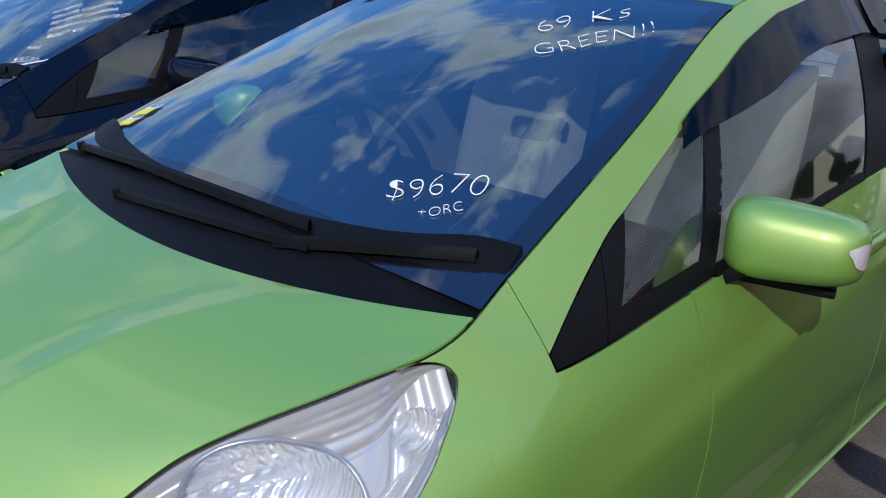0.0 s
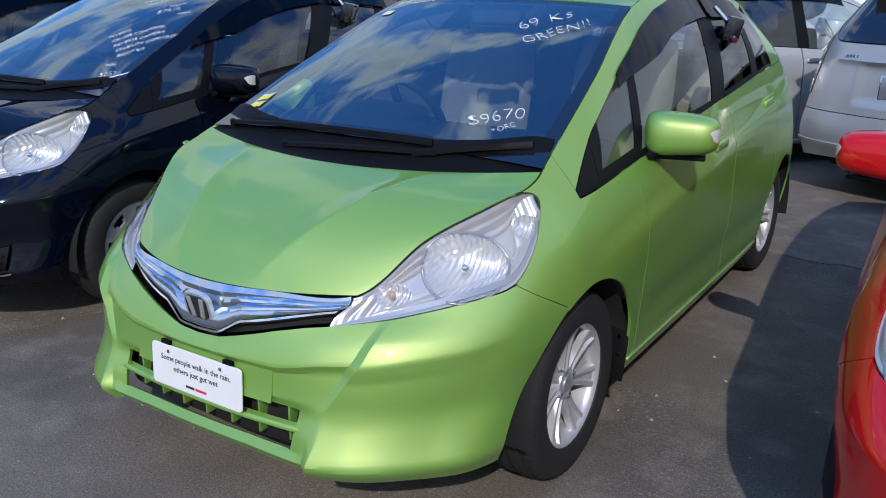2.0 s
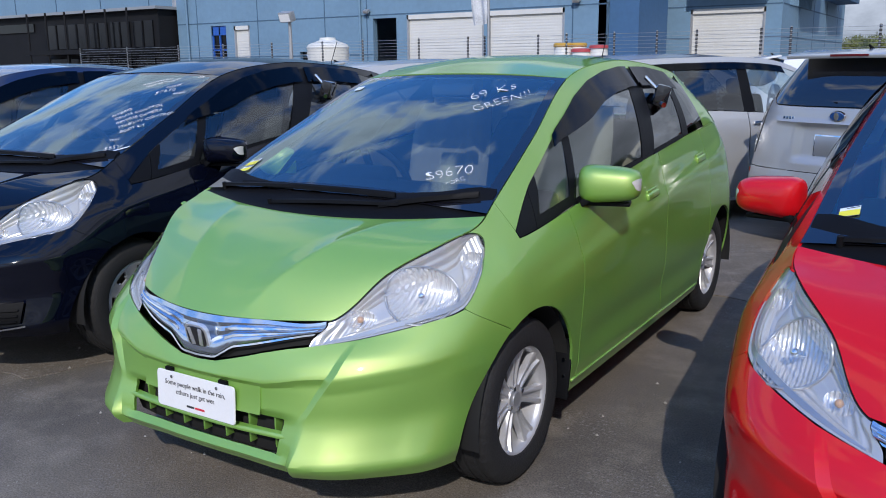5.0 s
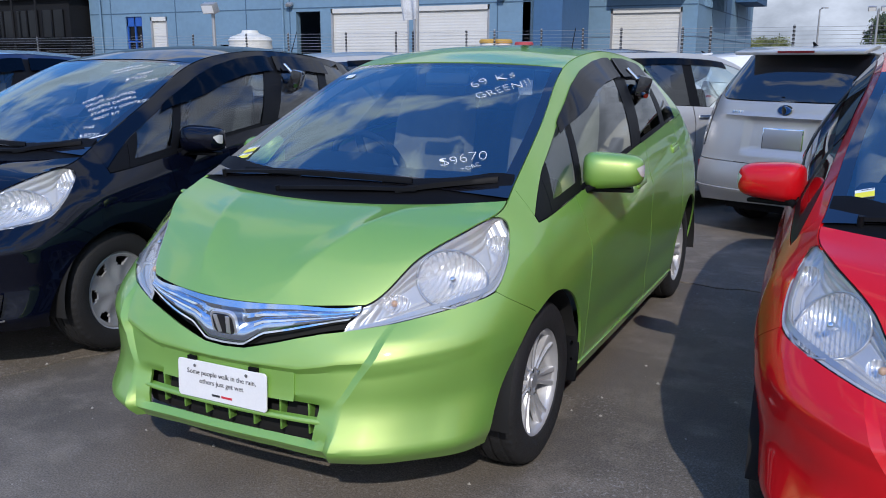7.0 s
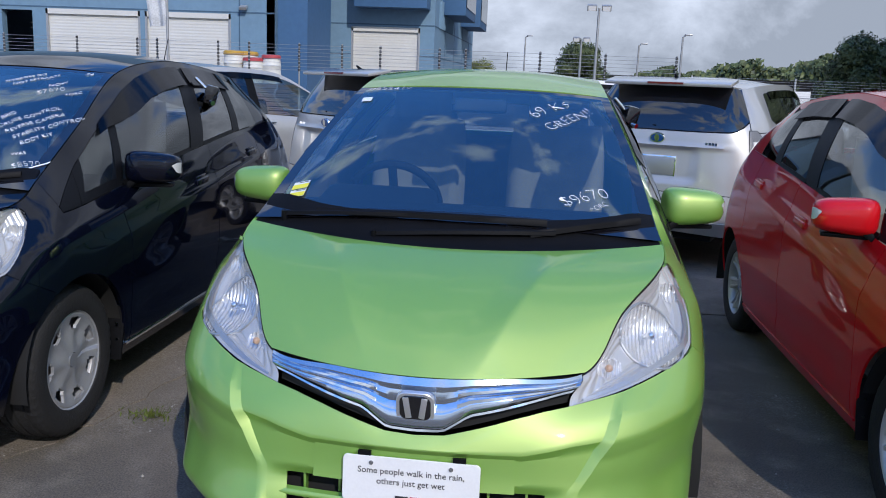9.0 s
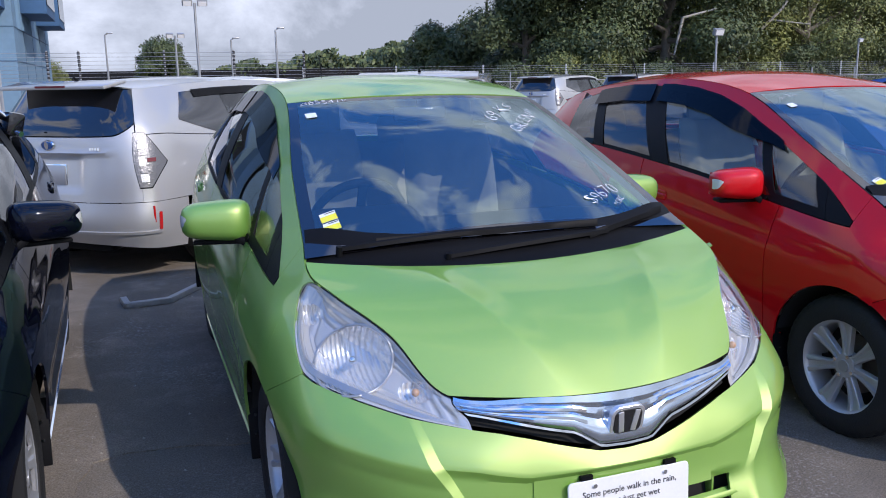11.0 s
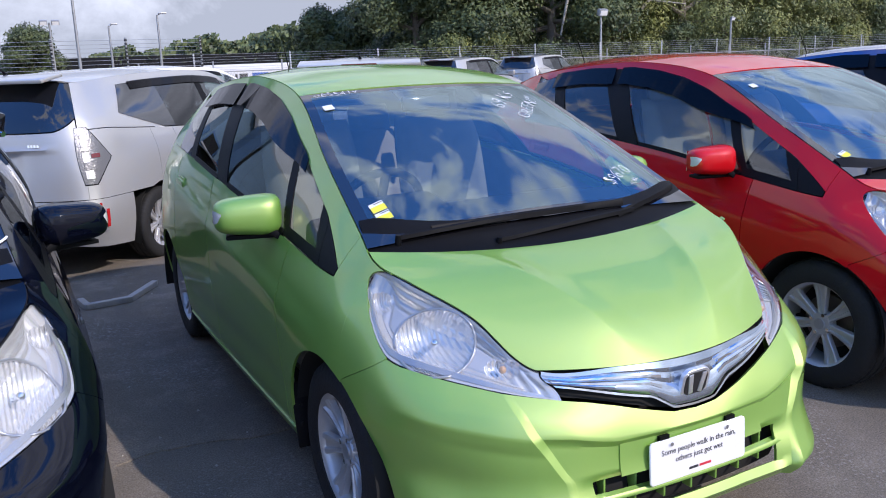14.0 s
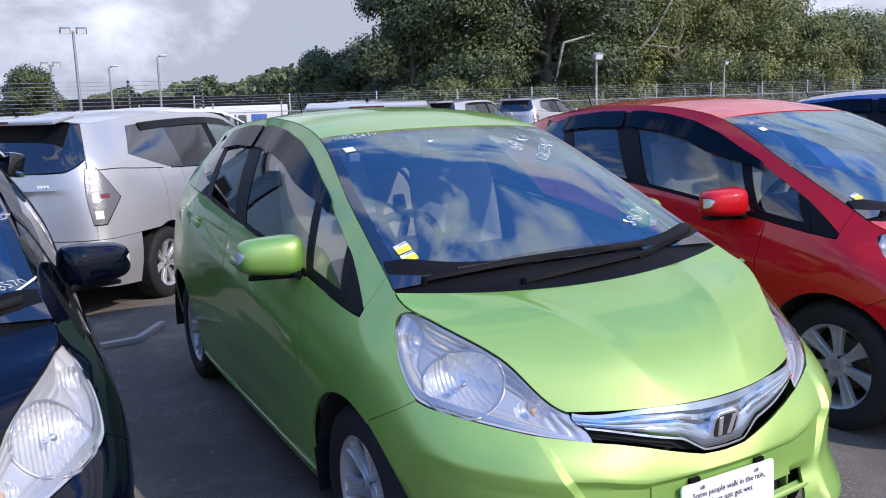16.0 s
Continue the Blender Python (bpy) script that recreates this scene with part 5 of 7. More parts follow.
    for sg in (1, -1):
        # lamp
        Pl = sk.patch(lambda b: sg * (2.66 - .10 * math.sin(b * math.pi)), lambda b: sg * float(np.interp(b, [0, .45, 1], [3.10, 3.92, 3.04])), const(.735), lambda s: np.minimum(k(4)(s) + .015, 1.16), 14, 16)
        lamp = surf("tail_lamp", Pl, TAIL_CLEAR, car, "clear and chrome tail lamp", lip=.01, offset=.006, centre=c)
        Pk = sk.patch(lambda b: sg * (2.645 - .10 * math.sin(b * math.pi)), lambda b: sg * float(np.interp(b, [0, .45, 1], [3.13, 3.97, 3.07])), const(.727), lambda s: np.minimum(k(4)(s) + .02, 1.168), 14, 16)
        surf("lamp_gasket", Pk, TRIM, lamp, lip=.006, offset=.003, centre=c)
        for i, (za, zb, s1, m_) in enumerate(((.775, .835, 3.05, LAMP_GREY), (.842, .885, 3.25, TAIL_CLEAR), (.895, .965, 2.98, LAMP_GREY), (.975, 1.015, 3.05, TAIL_CLEAR), (1.022, 1.060, 2.96, LAMP_GREY), (1.067, 1.10, 2.93, TAIL_CLEAR))):
            Pi = sk.patch(const(sg * 2.74), const(sg * s1), const(za), const(zb), 5, 5)
            surf("lamp_cell", Pi, LAMP_CLEAR if m_ is LAMP_GREY else m_, lamp, lip=.006, offset=.011, centre=c)
        Pi = sk.patch(const(sg * 3.06), const(sg * 3.42), const(.925), const(.955), 5, 5)
        surf("lamp_cell", Pi, RED_DARK, lamp, "dark red lens", lip=.006, offset=.010, centre=c)
        surf("bumper_reflector", sk.patch(const(sg * 3.30), const(sg * 3.42), const(.41), const(.545), 4, 6), RED_LENS, bump, "red reflector", lip=.008, offset=.008, centre=c)
        # corner behind the lamp, doors, quarter
        surf("rear_corner", sk.patch(const(sg * 2.73), const(sg * S(.97)), lambda s: np.maximum(low(s), .626), lambda s: k(4)(s) - .003, 30, 16), body, car, lip=.01, centre=c)
        surf("rear_quarter", sk.patch(const(sg * (S(.97) + .01)), const(sg * S(1.30)), lambda s: np.maximum(low(s), .25), lambda s: k(4)(s) - .003, 12, 16), body, car, lip=.01, centre=c)
        for nm, y0, y1 in (("rear_door", 1.305, 2.05), ("front_door", 2.06, 3.10)):
            d = surf(nm, sk.patch(const(sg * S(y0)), const(sg * S(y1)), lambda s: np.maximum(low(s), .25), lambda s: k(4)(s) - .003, 26, 16), body, car, lip=.01, centre=c)
            bm = bmesh.new()
            add_box(bm, pose(.885 * sg, y0 + .13, .935, 0, -6 * sg), (.028, .20, .030), .010, 2)
            part("door_handle", bm, CHROME if nm == "front_door" else body, d, smooth=True, angle=50)
        surf("sill", sk.patch(const(sg * S(1.28)), const(sg * S(3.44)), low, const(.246), 20, 3), body, car, lip=.02, centre=c)
        surf("front_fender", sk.patch(const(sg * S(3.11)), const(sg * 14), low, lambda s: k(4)(s) - .003, 40, 16), body, car, lip=.01, centre=c)
        top = lambda s: k(5)(s) - np.interp(s, [3.4, 4.5, 9, 9.6, 10.2], [.02, .065, .06, .05, .04])
        bl = lambda s: k(4)(s) + .004
        surf("pillar_tail", sk.patch(const(sg * 2.77), lambda b: sg * float(np.interp(b, [0, .35, 1], [S(1.26), S(.72), S(.88)])), bl, lambda s: k(5)(s) - .002, 24, 24), body, car, lip=.008, centre=c)
        surf("quarter_pane", sk.patch(lambda b: sg * float(np.interp(b, [0, .35, 1], [S(1.18), S(.63), S(.80)])), const(sg * S(1.36)), bl, top, 18, 24), PRIVACY_DARK, car, lip=.004, offset=.004, centre=c)
        surf("rear_door_pane", sk.patch(const(sg * (S(1.37))), const(sg * S(2.02)), bl, top, 16, 8), PRIVACY, car, lip=.004, centre=c)
        surf("centre_pillar", sk.patch(const(sg * S(2.02)), const(sg * S(2.14)), bl, top, 4, 8), TRIM, car, lip=.004, centre=c)
        surf("front_door_pane", sk.patch(const(sg * S(2.14)), lambda b: sg * float(np.interp(b, [0, 1], [S(3.25), S(2.62)])), bl, top, 18, 8), SIDEGLASS, car, lip=.004, centre=c)
        surf("roof_rail", sk.patch(const(sg * S(.79)), const(sg * S(3.3)), lambda s: top(s) + .002, lambda s: k(5)(s) - .002, 40, 4), body, car, lip=.008, centre=c)
        Q = sk.patch(const(sg * S(1.0)), const(sg * S(2.7)), lambda s: top(s) - .05, lambda s: top(s) + .012, 30, 4)
        Q[..., 0] += sg * .012
        surf("weather_shield", Q, SMOKE, car, lip=.004, centre=c)
        box_part("bumper_reflector", pose(.845 * sg, .185, .53, 0, 0, -38 * sg), (.028, .016, .13), RED_LENS, bump, bevel=.003)
        bm = bmesh.new()
        add_box(bm, pose(.985 * sg, 2.95, 1.06), (.21, .11, .15), .045, 3)
        part("door_mirror", bm, body, car, smooth=True, angle=60)
        for yc in axles:
            v, f = revolve([(R + .004, .50), (R + .004, .85)], 36)
            f = [q for q in f if all(v[i][2] > -.16 for i in q)]
            mesh_object("wheel_house", [(p[0] * sg, p[1] + yc, p[2] + .31) for p in v], f, DARK, car)
            wheel(car, .765 * sg, yc, sg, "alloy")
    E_roof = [(0, .30, 1.515), (0, .9, 1.555), (0, 1.7, 1.575), (0, 2.4, 1.53), (0, 2.62, 1.49)]
    surf("roof", top_patch((3.0, 9.0), E_roof, 30, 21, 2.4, skin=sk, k=5), body, car, lip=.01, centre=(0, 1.5, 1))
    surf("windscreen", top_patch((9.0, 10.9), [(0, 2.62, 1.485), (0, 3.1, 1.28), (0, 3.62, 1.03)], 12, 17, 2.4, skin=sk, k=5), SCREEN, car, lip=.004, centre=(0, 2.5, .5))
    surf("hood", top_patch((10.9, 13.6), [(0, 3.64, 1.02), (0, 4.05, .93), (0, 4.4, .80)], 12, 17, 2.4, skin=sk, k=5), body, car, lip=.01, centre=(0, 3.5, 0))
    cyl_part("roof_aerial", (0, .42, 1.53), (0, .36, 1.575), .022, TRIM, car, r2=.006)
    box_part("floor_pan", pose(0, 2.3, .27), (1.45, 3.9, .08), DARK, car)
    for y in (1.35, 2.35):
        for x in (-.38, .38):
            bm = bmesh.new()
            add_box(bm, pose(x, y, .88, 14), (.48, .16, .62), .06, 2)
            sb = part("seat", bm, CABIN_GREY, car, smooth=True, angle=60)
            bm = bmesh.new()
            add_box(bm, pose(x, y - .12, 1.25, 10), (.26, .10, .16), .04, 2)
            part("headrest", bm, CABIN_GREY, sb, smooth=True, angle=60)
    return car


PRIVACY_DARK = mat("black_tinted_glass", (0.006, 0.007, 0.010), 0.03, coat=1.0, spec=0.7)
RED_DARK = mat("dark_red_lens", (0.16, 0.02, 0.025), 0.2, coat=1.0)
TAIL_CLEAR = mat("clear_tail_lens", (0.20, 0.20, 0.205), 0.28, 0.5, coat=0.6, bump=0.35, bump_scale=70)

# ---------------------------------------------------------------- ground
ASPHALT = bpy.data.materials.new("worn_asphalt")
ASPHALT.use_nodes = True


def asphalt_nodes(m, light, dark, stain):
    n, l = m.node_tree.nodes, m.node_tree.links
    b = n["Principled BSDF"]
    tc = n.new("ShaderNodeTexCoord")
    big, mid, fine, grit = (n.new("ShaderNodeTexNoise") for _ in range(4))
    for q, sc, de in ((big, .55, 5), (mid, 3.2, 6), (fine, 140, 3), (grit, 420, 2)):
        q.inputs["Scale"].default_value, q.inputs["Detail"].default_value, q.inputs["Roughness"].default_value = sc, de, .62
        l.new(tc.outputs["Object"], q.inputs["Vector"])
    r1, r2, r3 = (n.new("ShaderNodeValToRGB") for _ in range(3))
    r1.color_ramp.elements[0].position, r1.color_ramp.elements[0].color = .40, (*dark, 1)
    r1.color_ramp.elements[1].position, r1.color_ramp.elements[1].color = .62, (*light, 1)
    r2.color_ramp.elements[0].position, r2.color_ramp.elements[0].color = .50, (0, 0, 0, 1)
    r2.color_ramp.elements[1].position, r2.color_ramp.elements[1].color = .70, (1, 1, 1, 1)
    r3.color_ramp.elements[0].position, r3.color_ramp.elements[0].color = .36, (.55, .55, .55, 1)
    r3.color_ramp.elements[1].position, r3.color_ramp.elements[1].color = .68, (1.5, 1.48, 1.42, 1)
    m1, m2 = n.new("ShaderNodeMix"), n.new("ShaderNodeMix")
    m1.data_type = m2.data_type = "RGBA"
    m2.blend_type = "MULTIPLY"
    m2.inputs["Factor"].default_value = .8
    m1.inputs["B"].default_value = (*stain, 1)
    l.new(big.outputs["Fac"], r1.inputs["Fac"])
    l.new(mid.outputs["Fac"], r2.inputs["Fac"])
    l.new(fine.outputs["Fac"], r3.inputs["Fac"])
    l.new(r1.outputs["Color"], m1.inputs["A"])
    l.new(r2.outputs["Color"], m1.inputs["Factor"])
    l.new(m1.outputs["Result"], m2.inputs["A"])
    l.new(r3.outputs["Color"], m2.inputs["B"])
    wear, spots, both, m3 = n.new("ShaderNodeTexNoise"), n.new("ShaderNodeTexNoise"), n.new("ShaderNodeMath"), n.new("ShaderNodeMix")
    wear.inputs["Scale"].default_value, wear.inputs["Detail"].default_value = 1.3, 6
    spots.inputs["Scale"].default_value, spots.inputs["Detail"].default_value, spots.inputs["Roughness"].default_value = 60, 6, .7
    r4, r5 = n.new("ShaderNodeValToRGB"), n.new("ShaderNodeValToRGB")
    r4.color_ramp.elements[0].position, r4.color_ramp.elements[1].position = .46, .66
    r5.color_ramp.elements[0].position, r5.color_ramp.elements[1].position = .53, .66
    both.operation, m3.data_type = "MULTIPLY", "RGBA"
    m3.inputs["B"].default_value = (.33, .315, .29, 1)
    for q, r in ((wear, r4), (spots, r5)):
        l.new(tc.outputs["Object"], q.inputs["Vector"])
        l.new(q.outputs["Fac"], r.inputs["Fac"])
    l.new(r4.outputs["Color"], both.inputs[0])
    l.new(r5.outputs["Color"], both.inputs[1])
    l.new(both.outputs[0], m3.inputs["Factor"])
    l.new(m2.outputs["Result"], m3.inputs["A"])
    l.new(m3.outputs["Result"], b.inputs["Base Color"])
    bp = n.new("ShaderNodeBump")
    bp.inputs["Strength"].default_value, bp.inputs["Distance"].default_value = .5, .004
    add = n.new("ShaderNodeMath")
    add.operation = "ADD"
    l.new(fine.outputs["Fac"], add.inputs[0])
    l.new(grit.outputs["Fac"], add.inputs[1])
    l.new(add.outputs[0], bp.inputs["Height"])
    l.new(bp.outputs["Normal"], b.inputs["Normal"])
    b.inputs["Roughness"].default_value = .82
    b.inputs["Specular IOR Level"].default_value = .35


asphalt_nodes(ASPHALT, (.180, .156, .128), (.117, .103, .086), (.223, .196, .163))
ASPHALT_NEW = bpy.data.materials.new("resurfaced_asphalt")
ASPHALT_NEW.use_nodes = True
asphalt_nodes(ASPHALT_NEW, (.200, .171, .138), (.130, .112, .092), (.240, .207, .172))
bm = bmesh.new()
bmesh.ops.create_grid(bm, x_segments=8, y_segments=8, size=700)
tagged(part("ground", bm, ASPHALT), "worn grey-brown asphalt of a car yard", "ground", kind="structure")


def ragged_sheet(name, corners, material, label, wobble=.03, z=.006):
    """A thin overlay of asphalt with a broken edge."""
    bm = bmesh.new()
    vs = []
    rnd = random.Random(7)
    for (x0, y0), (x1, y1) in zip(corners, corners[1:] + corners[:1]):
        steps = max(2, int(math.hypot(x1 - x0, y1 - y0) / .09))
        steps = min(steps, 70)
        for i in range(steps):
            t = i / steps
            vs.append(bm.verts.new((x0 + (x1 - x0) * t + rnd.uniform(-wobble, wobble), y0 + (y1 - y0) * t + rnd.uniform(-wobble, wobble), z)))
    f = bm.faces.new(vs)
    r = bmesh.ops.extrude_face_region(bm, geom=[f])
    for v in r["geom"]:
        if isinstance(v, bmesh.types.BMVert):
            v.co.z = -.02
    bmesh.ops.recalc_face_normals(bm, faces=bm.faces)
    return tagged(part(name, bm, material), label, "pavement", kind="structure")


ragged_sheet("pavement_back", [(-9.0, -.42), (-1.72, -.33), (-1.50, .30), (-1.38, .97), (-.95, .96), (-.45, .86), (.10, 1.0), (.35, 2.82), (4.0, 2.78), (9.0, 2.9), (9.0, 14.0), (-9.0, 14.0)], ASPHALT_NEW,
             "darker resurfaced asphalt with a broken edge")

# grit and chips on the asphalt
rnd = random.Random(11)
verts, faces = [], []
GRIT = mat("pale_grit", (.34, .32, .28), .8, var=.3, scale=30)
for _ in range(520):
    x, y = rnd.uniform(-4, 4), rnd.uniform(-2.2, 4)
    r, k = rnd.choice((.003, .004, .004, .006, .008)), len(verts)
    z0 = .006
    verts += [(x + r * rnd.uniform(.6, 1.3), y, z0), (x, y + r * rnd.uniform(.6, 1.3), z0), (x - r * rnd.uniform(.6, 1.3), y, z0), (x, y - r * rnd.uniform(.6, 1.3), z0), (x, y, z0 + r)]
    faces += [(k, k + 1, k + 4), (k + 1, k + 2, k + 4), (k + 2, k + 3, k + 4), (k + 3, k, k + 4)]
tagged(mesh_object("grit", verts, faces, GRIT, smooth=False), "loose pale grit scattered over the asphalt", "grit", kind="stuff")

# weeds in the joint beside the dark car
WEED = mat("weed", (.10, .13, .02), .7, var=.4, scale=30)
verts, faces = [], []
for _ in range(160):
    a, d = rnd.uniform(0, 6.28), abs(rnd.gauss(0, .05))
    x, y, h, w, k = -1.32 + d * math.cos(a) * 1.6, .42 + d * math.sin(a), rnd.uniform(.006, .03), rnd.uniform(.002, .006), len(verts)
    b2 = rnd.uniform(0, 6.28)
    verts += [(x - w * math.cos(b2), y - w * math.sin(b2), .004), (x + w * math.cos(b2), y + w * math.sin(b2), .004), (x + rnd.uniform(-.02, .02), y + rnd.uniform(-.02, .02), h + .004)]
    faces.append((k, k + 1, k + 2))
tagged(mesh_object("weeds", verts, faces, WEED, smooth=False), "small yellow-green weeds in an asphalt joint", "weeds", kind="stuff")

# bent steel bar lying behind the cars
STEEL_BAR = mat("grey_painted_steel", (.36, .36, .35), .5, .3, var=.2, scale=20)
pts = [(-1.262, 3.62), (-1.237, 3.44), (-.965, 3.475), (-.745, 3.82)]
bm = bmesh.new()
for (x0, y0), (x1, y1) in zip(pts, pts[1:]):
    d = Vector((x1 - x0, y1 - y0, 0))
    add_box(bm, Matrix.Translation(((x0 + x1) / 2, (y0 + y1) / 2, .026)) @ d.to_track_quat("X", "Z").to_matrix().to_4x4(), (d.length + .02, .045, .040), .006)
tagged(part("steel_bar", bm, STEEL_BAR, smooth=True, angle=40), "bent grey steel bar lying on the asphalt", "steel bar")

# ---------------------------------------------------------------- cars
green_car, g_glass = hatchback("hatchback_car", pose(0, 0, 0), GREEN, "bright green five-door hatchback with price writing on its windscreen", group="parked hatchbacks", parking_mirror=True)
plate(green_car, -.002, -.786, .4275, -3)
pen(green_car, g_glass, "price_writing", "$9670", .365, .053, .084, 42)
pen(green_car, g_glass, "price_writing", "+ORC", .451, .057, .036, 47)
pen(green_car, g_glass, "mileage_writing", "69 Ks", .232, .600, .098, 48)
pen(green_car, g_glass, "colour_writing", "GREEN!!", .303, .515, .076, 52)
pen(green_car, g_glass, "stock_writing", "#65541v", -.500, .828, .056, 2)
service_sticker(green_car, g_glass, -.594, .140)
service_sticker(green_car, g_glass, -.594, .082)
sticker(green_car, g_glass, -.495, .735, .042, .032, STICKER_W, "small pale label in the windscreen's corner")

red_car, r_glass = hatchback("hatchback_car", pose(2.353, .075, -.010, 0, 0, 1.5), RED, "red five-door hatchback parked beside the green one", group="parked hatchbacks")
service_sticker(red_car, r_glass, -.596, .100)
pen(red_car, r_glass, "stock_writing", "6// 3./7", -.46, .775, .045, 5)
sticker(red_car, r_glass, -.47, .70, .042, .032, STICKER_W, "small pale label in the windscreen's corner")

black_car, b_glass = hatchback("estate_car", pose(-2.310, .178, .014, 0, 0, .9), BLACK, "dark blue-black estate car with grey wheel covers and white lettering", wheels="cover", tail=2.2, parking_mirror=True, fog_lamps=True, strip=CHROME, cloth=CABIN_DARK, lining=HEADLINER_GREY)
for k, text in enumerate(("HYBRID", "CRUISE CONTROL", "REVERSE CAMERA", "STABILITY CONTROL", "BODY KIT")):
    pen(black_car, b_glass, "feature_writing", text, .292 + .050 * k, .335 - .022 * k, .035, 57, weight=-.0022)
pen(black_car, b_glass, "price_writing", "WAS", .500, .165, .030, 45, weight=-.0018)
pen(black_car, b_glass, "price_writing", "$8570", .545, .085, .054, 45)
pen(black_car, b_glass, "price_writing", "+ORC", .600, .060, .022, 45, weight=-.0018)
pen(black_car, b_glass, "price_writing", "NOW", .345, .670, .034, 42, weight=-.0018)
pen(black_car, b_glass, "price_writing", "$7670", .335, .590, .052, 42)
pen(black_car, b_glass, "price_writing", "+ORC", .455, .625, .028, 42, weight=-.0018)
pen(black_car, b_glass, "note_writing", "*MIRRORS DO", .135, .670, .030, 45, weight=-.0018)
pen(black_car, b_glass, "note_writing", "NOT RETRACT*", .185, .650, .030, 45, weight=-.0018)
pen(black_car, b_glass, "number_writing", "56", .430, .820, .034, 20, weight=-.0018)
# the stroke through the old price
P = np.zeros((12, 2, 3))
for i in range(12):
    for j in range(2):
        P[i, j] = b_glass(.575 + .008 * i - .004 * j, (.060 + .0135 * i + .007 * j + .085) / .957, .004)
surf("price_stroke", P, INK, black_car, "white stroke through the old price", centre=(0, .8, 0))

blue_car, _ = hatchback("hatchback_car", pose(4.78, .12, 0, 0, 0, 1), BLUE, "blue hatchback at the end of the row", group="parked hatchbacks")
navy_car, _ = hatchback("hatchback_car", pose(-4.72, .20, 0), NAVY, "dark blue hatchback at the end of the row", group="parked hatchbacks")
wagon_a = wagon("wagon", pose(1.165, 4.34, .015, 0, 0, -25), SILVER, "silver station wagon with its tail to the row", "parked wagons")
copy_thing(wagon_a, pose(-1.745, 4.70, -.01, 0, 0, -42))
copy_thing(wagon_a, pose(-4.9, 5.4, -.02, 0, 0, -35))
white_wagon = wagon("wagon", pose(-.9, 10.4, .02, 0, 0, -62), WHITE, "white station wagon parked further back", "parked wagons")
for x, y, r in ((-9.5, 9.5, -70), (-15.0, 13.5, -80), (9.5, 19.0, -60), (13.5, 21.0, -60)):
    copy_thing(white_wagon if x == -15.0 else wagon_a, pose(x, y, 0, 0, 0, r))


# ---------------------------------------------------------------- warehouse
WALL_BLUE = mat("blue_wall", (.155, .265, .37), .75, var=.10, scale=.5, bump=.15, bump_scale=6)
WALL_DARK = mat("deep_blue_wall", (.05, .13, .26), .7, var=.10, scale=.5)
JOINT = mat("wall_joint", (.06, .12, .19), .8)
ROLLER = mat("roller_door", (.62, .62, .59), .55, var=.06, scale=1.5)
INSIDE = mat("dark_interior", (.012, .012, .014), .9)
FRAME_BLUE = mat("bright_blue_frame", (.02, .10, .42), .4)
CHARCOAL = mat("charcoal_cladding", (.010, .0105, .012), .7, spec=.2, var=.2, scale=1.2)
WINDOW_DARK = mat("dark_window", (.006, .007, .009), .08, spec=.3)
ROOF_GREY = mat("grey_roof", (.26, .28, .30), .6, var=.1, scale=1)
TANK = mat("white_tank_plastic", (.66, .66, .62), .5, var=.12, scale=3)
GALV = mat("galvanised_steel", (.42, .43, .44), .45, .6, var=.15, scale=8)
PALLET = mat("weathered_timber", (.16, .11, .08), .85, var=.3, scale=5)
LID_RED = mat("red_lid", (.42, .06, .07), .5, var=.1, scale=6)
LID_YELLOW = mat("ochre_lid", (.50, .30, .05), .5, var=.1, scale=6)
CLOTH = mat("pale_banner_cloth", (.52, .54, .56), .85, var=.35, scale=2.5)


def holed_wall(name, x0, x1, y, thick, height, holes, material, parent, label=""):
    """A wall along x with rectangular openings (xa, xb, za, zb) right through it."""
    xs = sorted({x0, x1, *[h[0] for h in holes], *[h[1] for h in holes]})
    zs = sorted({0.0, height, *[h[2] for h in holes], *[h[3] for h in holes]})
    bm = bmesh.new()
    for a, b in zip(xs, xs[1:]):
        run = None
        for c, d in zip(zs, zs[1:]):
            mid = ((a + b) / 2, (c + d) / 2)
            if any(h[0] < mid[0] < h[1] and h[2] < mid[1] < h[3] for h in holes):
                continue
            add_box(bm, pose((a + b) / 2, y + thick / 2, (c + d) / 2), (b - a, thick, d - c))
    bmesh.ops.remove_doubles(bm, verts=bm.verts, dist=.001)
    return part(name, bm, material, parent, label)


def roller_door(parent, x0, x1, y, z1, label="closed pale roller door"):
    """Closed roller door: one part of curved slats, with guides."""
    d = new("roller_door")
    d.parent = parent
    d["label"] = label
    n, prof = int(z1 / .105), []
    verts, faces = [], []
    for i in range(n * 4 + 1):
        z = z1 * i / (n * 4)
        yy = y + .10 - .011 * abs(math.sin(math.pi * i / 4))
        verts += [(x0, yy, z), (x1, yy, z)]
        if i:
            k = 2 * i
            faces.append((k - 2, k - 1, k + 1, k))
    mesh_object("door_curtain", verts, faces, ROLLER, d)
    for x in (x0 + .04, x1 - .04):
        box_part("door_guide", pose(x, y + .05, z1 / 2), (.08, .10, z1), GALV, d)
    box_part("door_head", pose((x0 + x1) / 2, y + .06, z1 - .09), (x1 - x0, .12, .18), ROLLER, d)
    return d


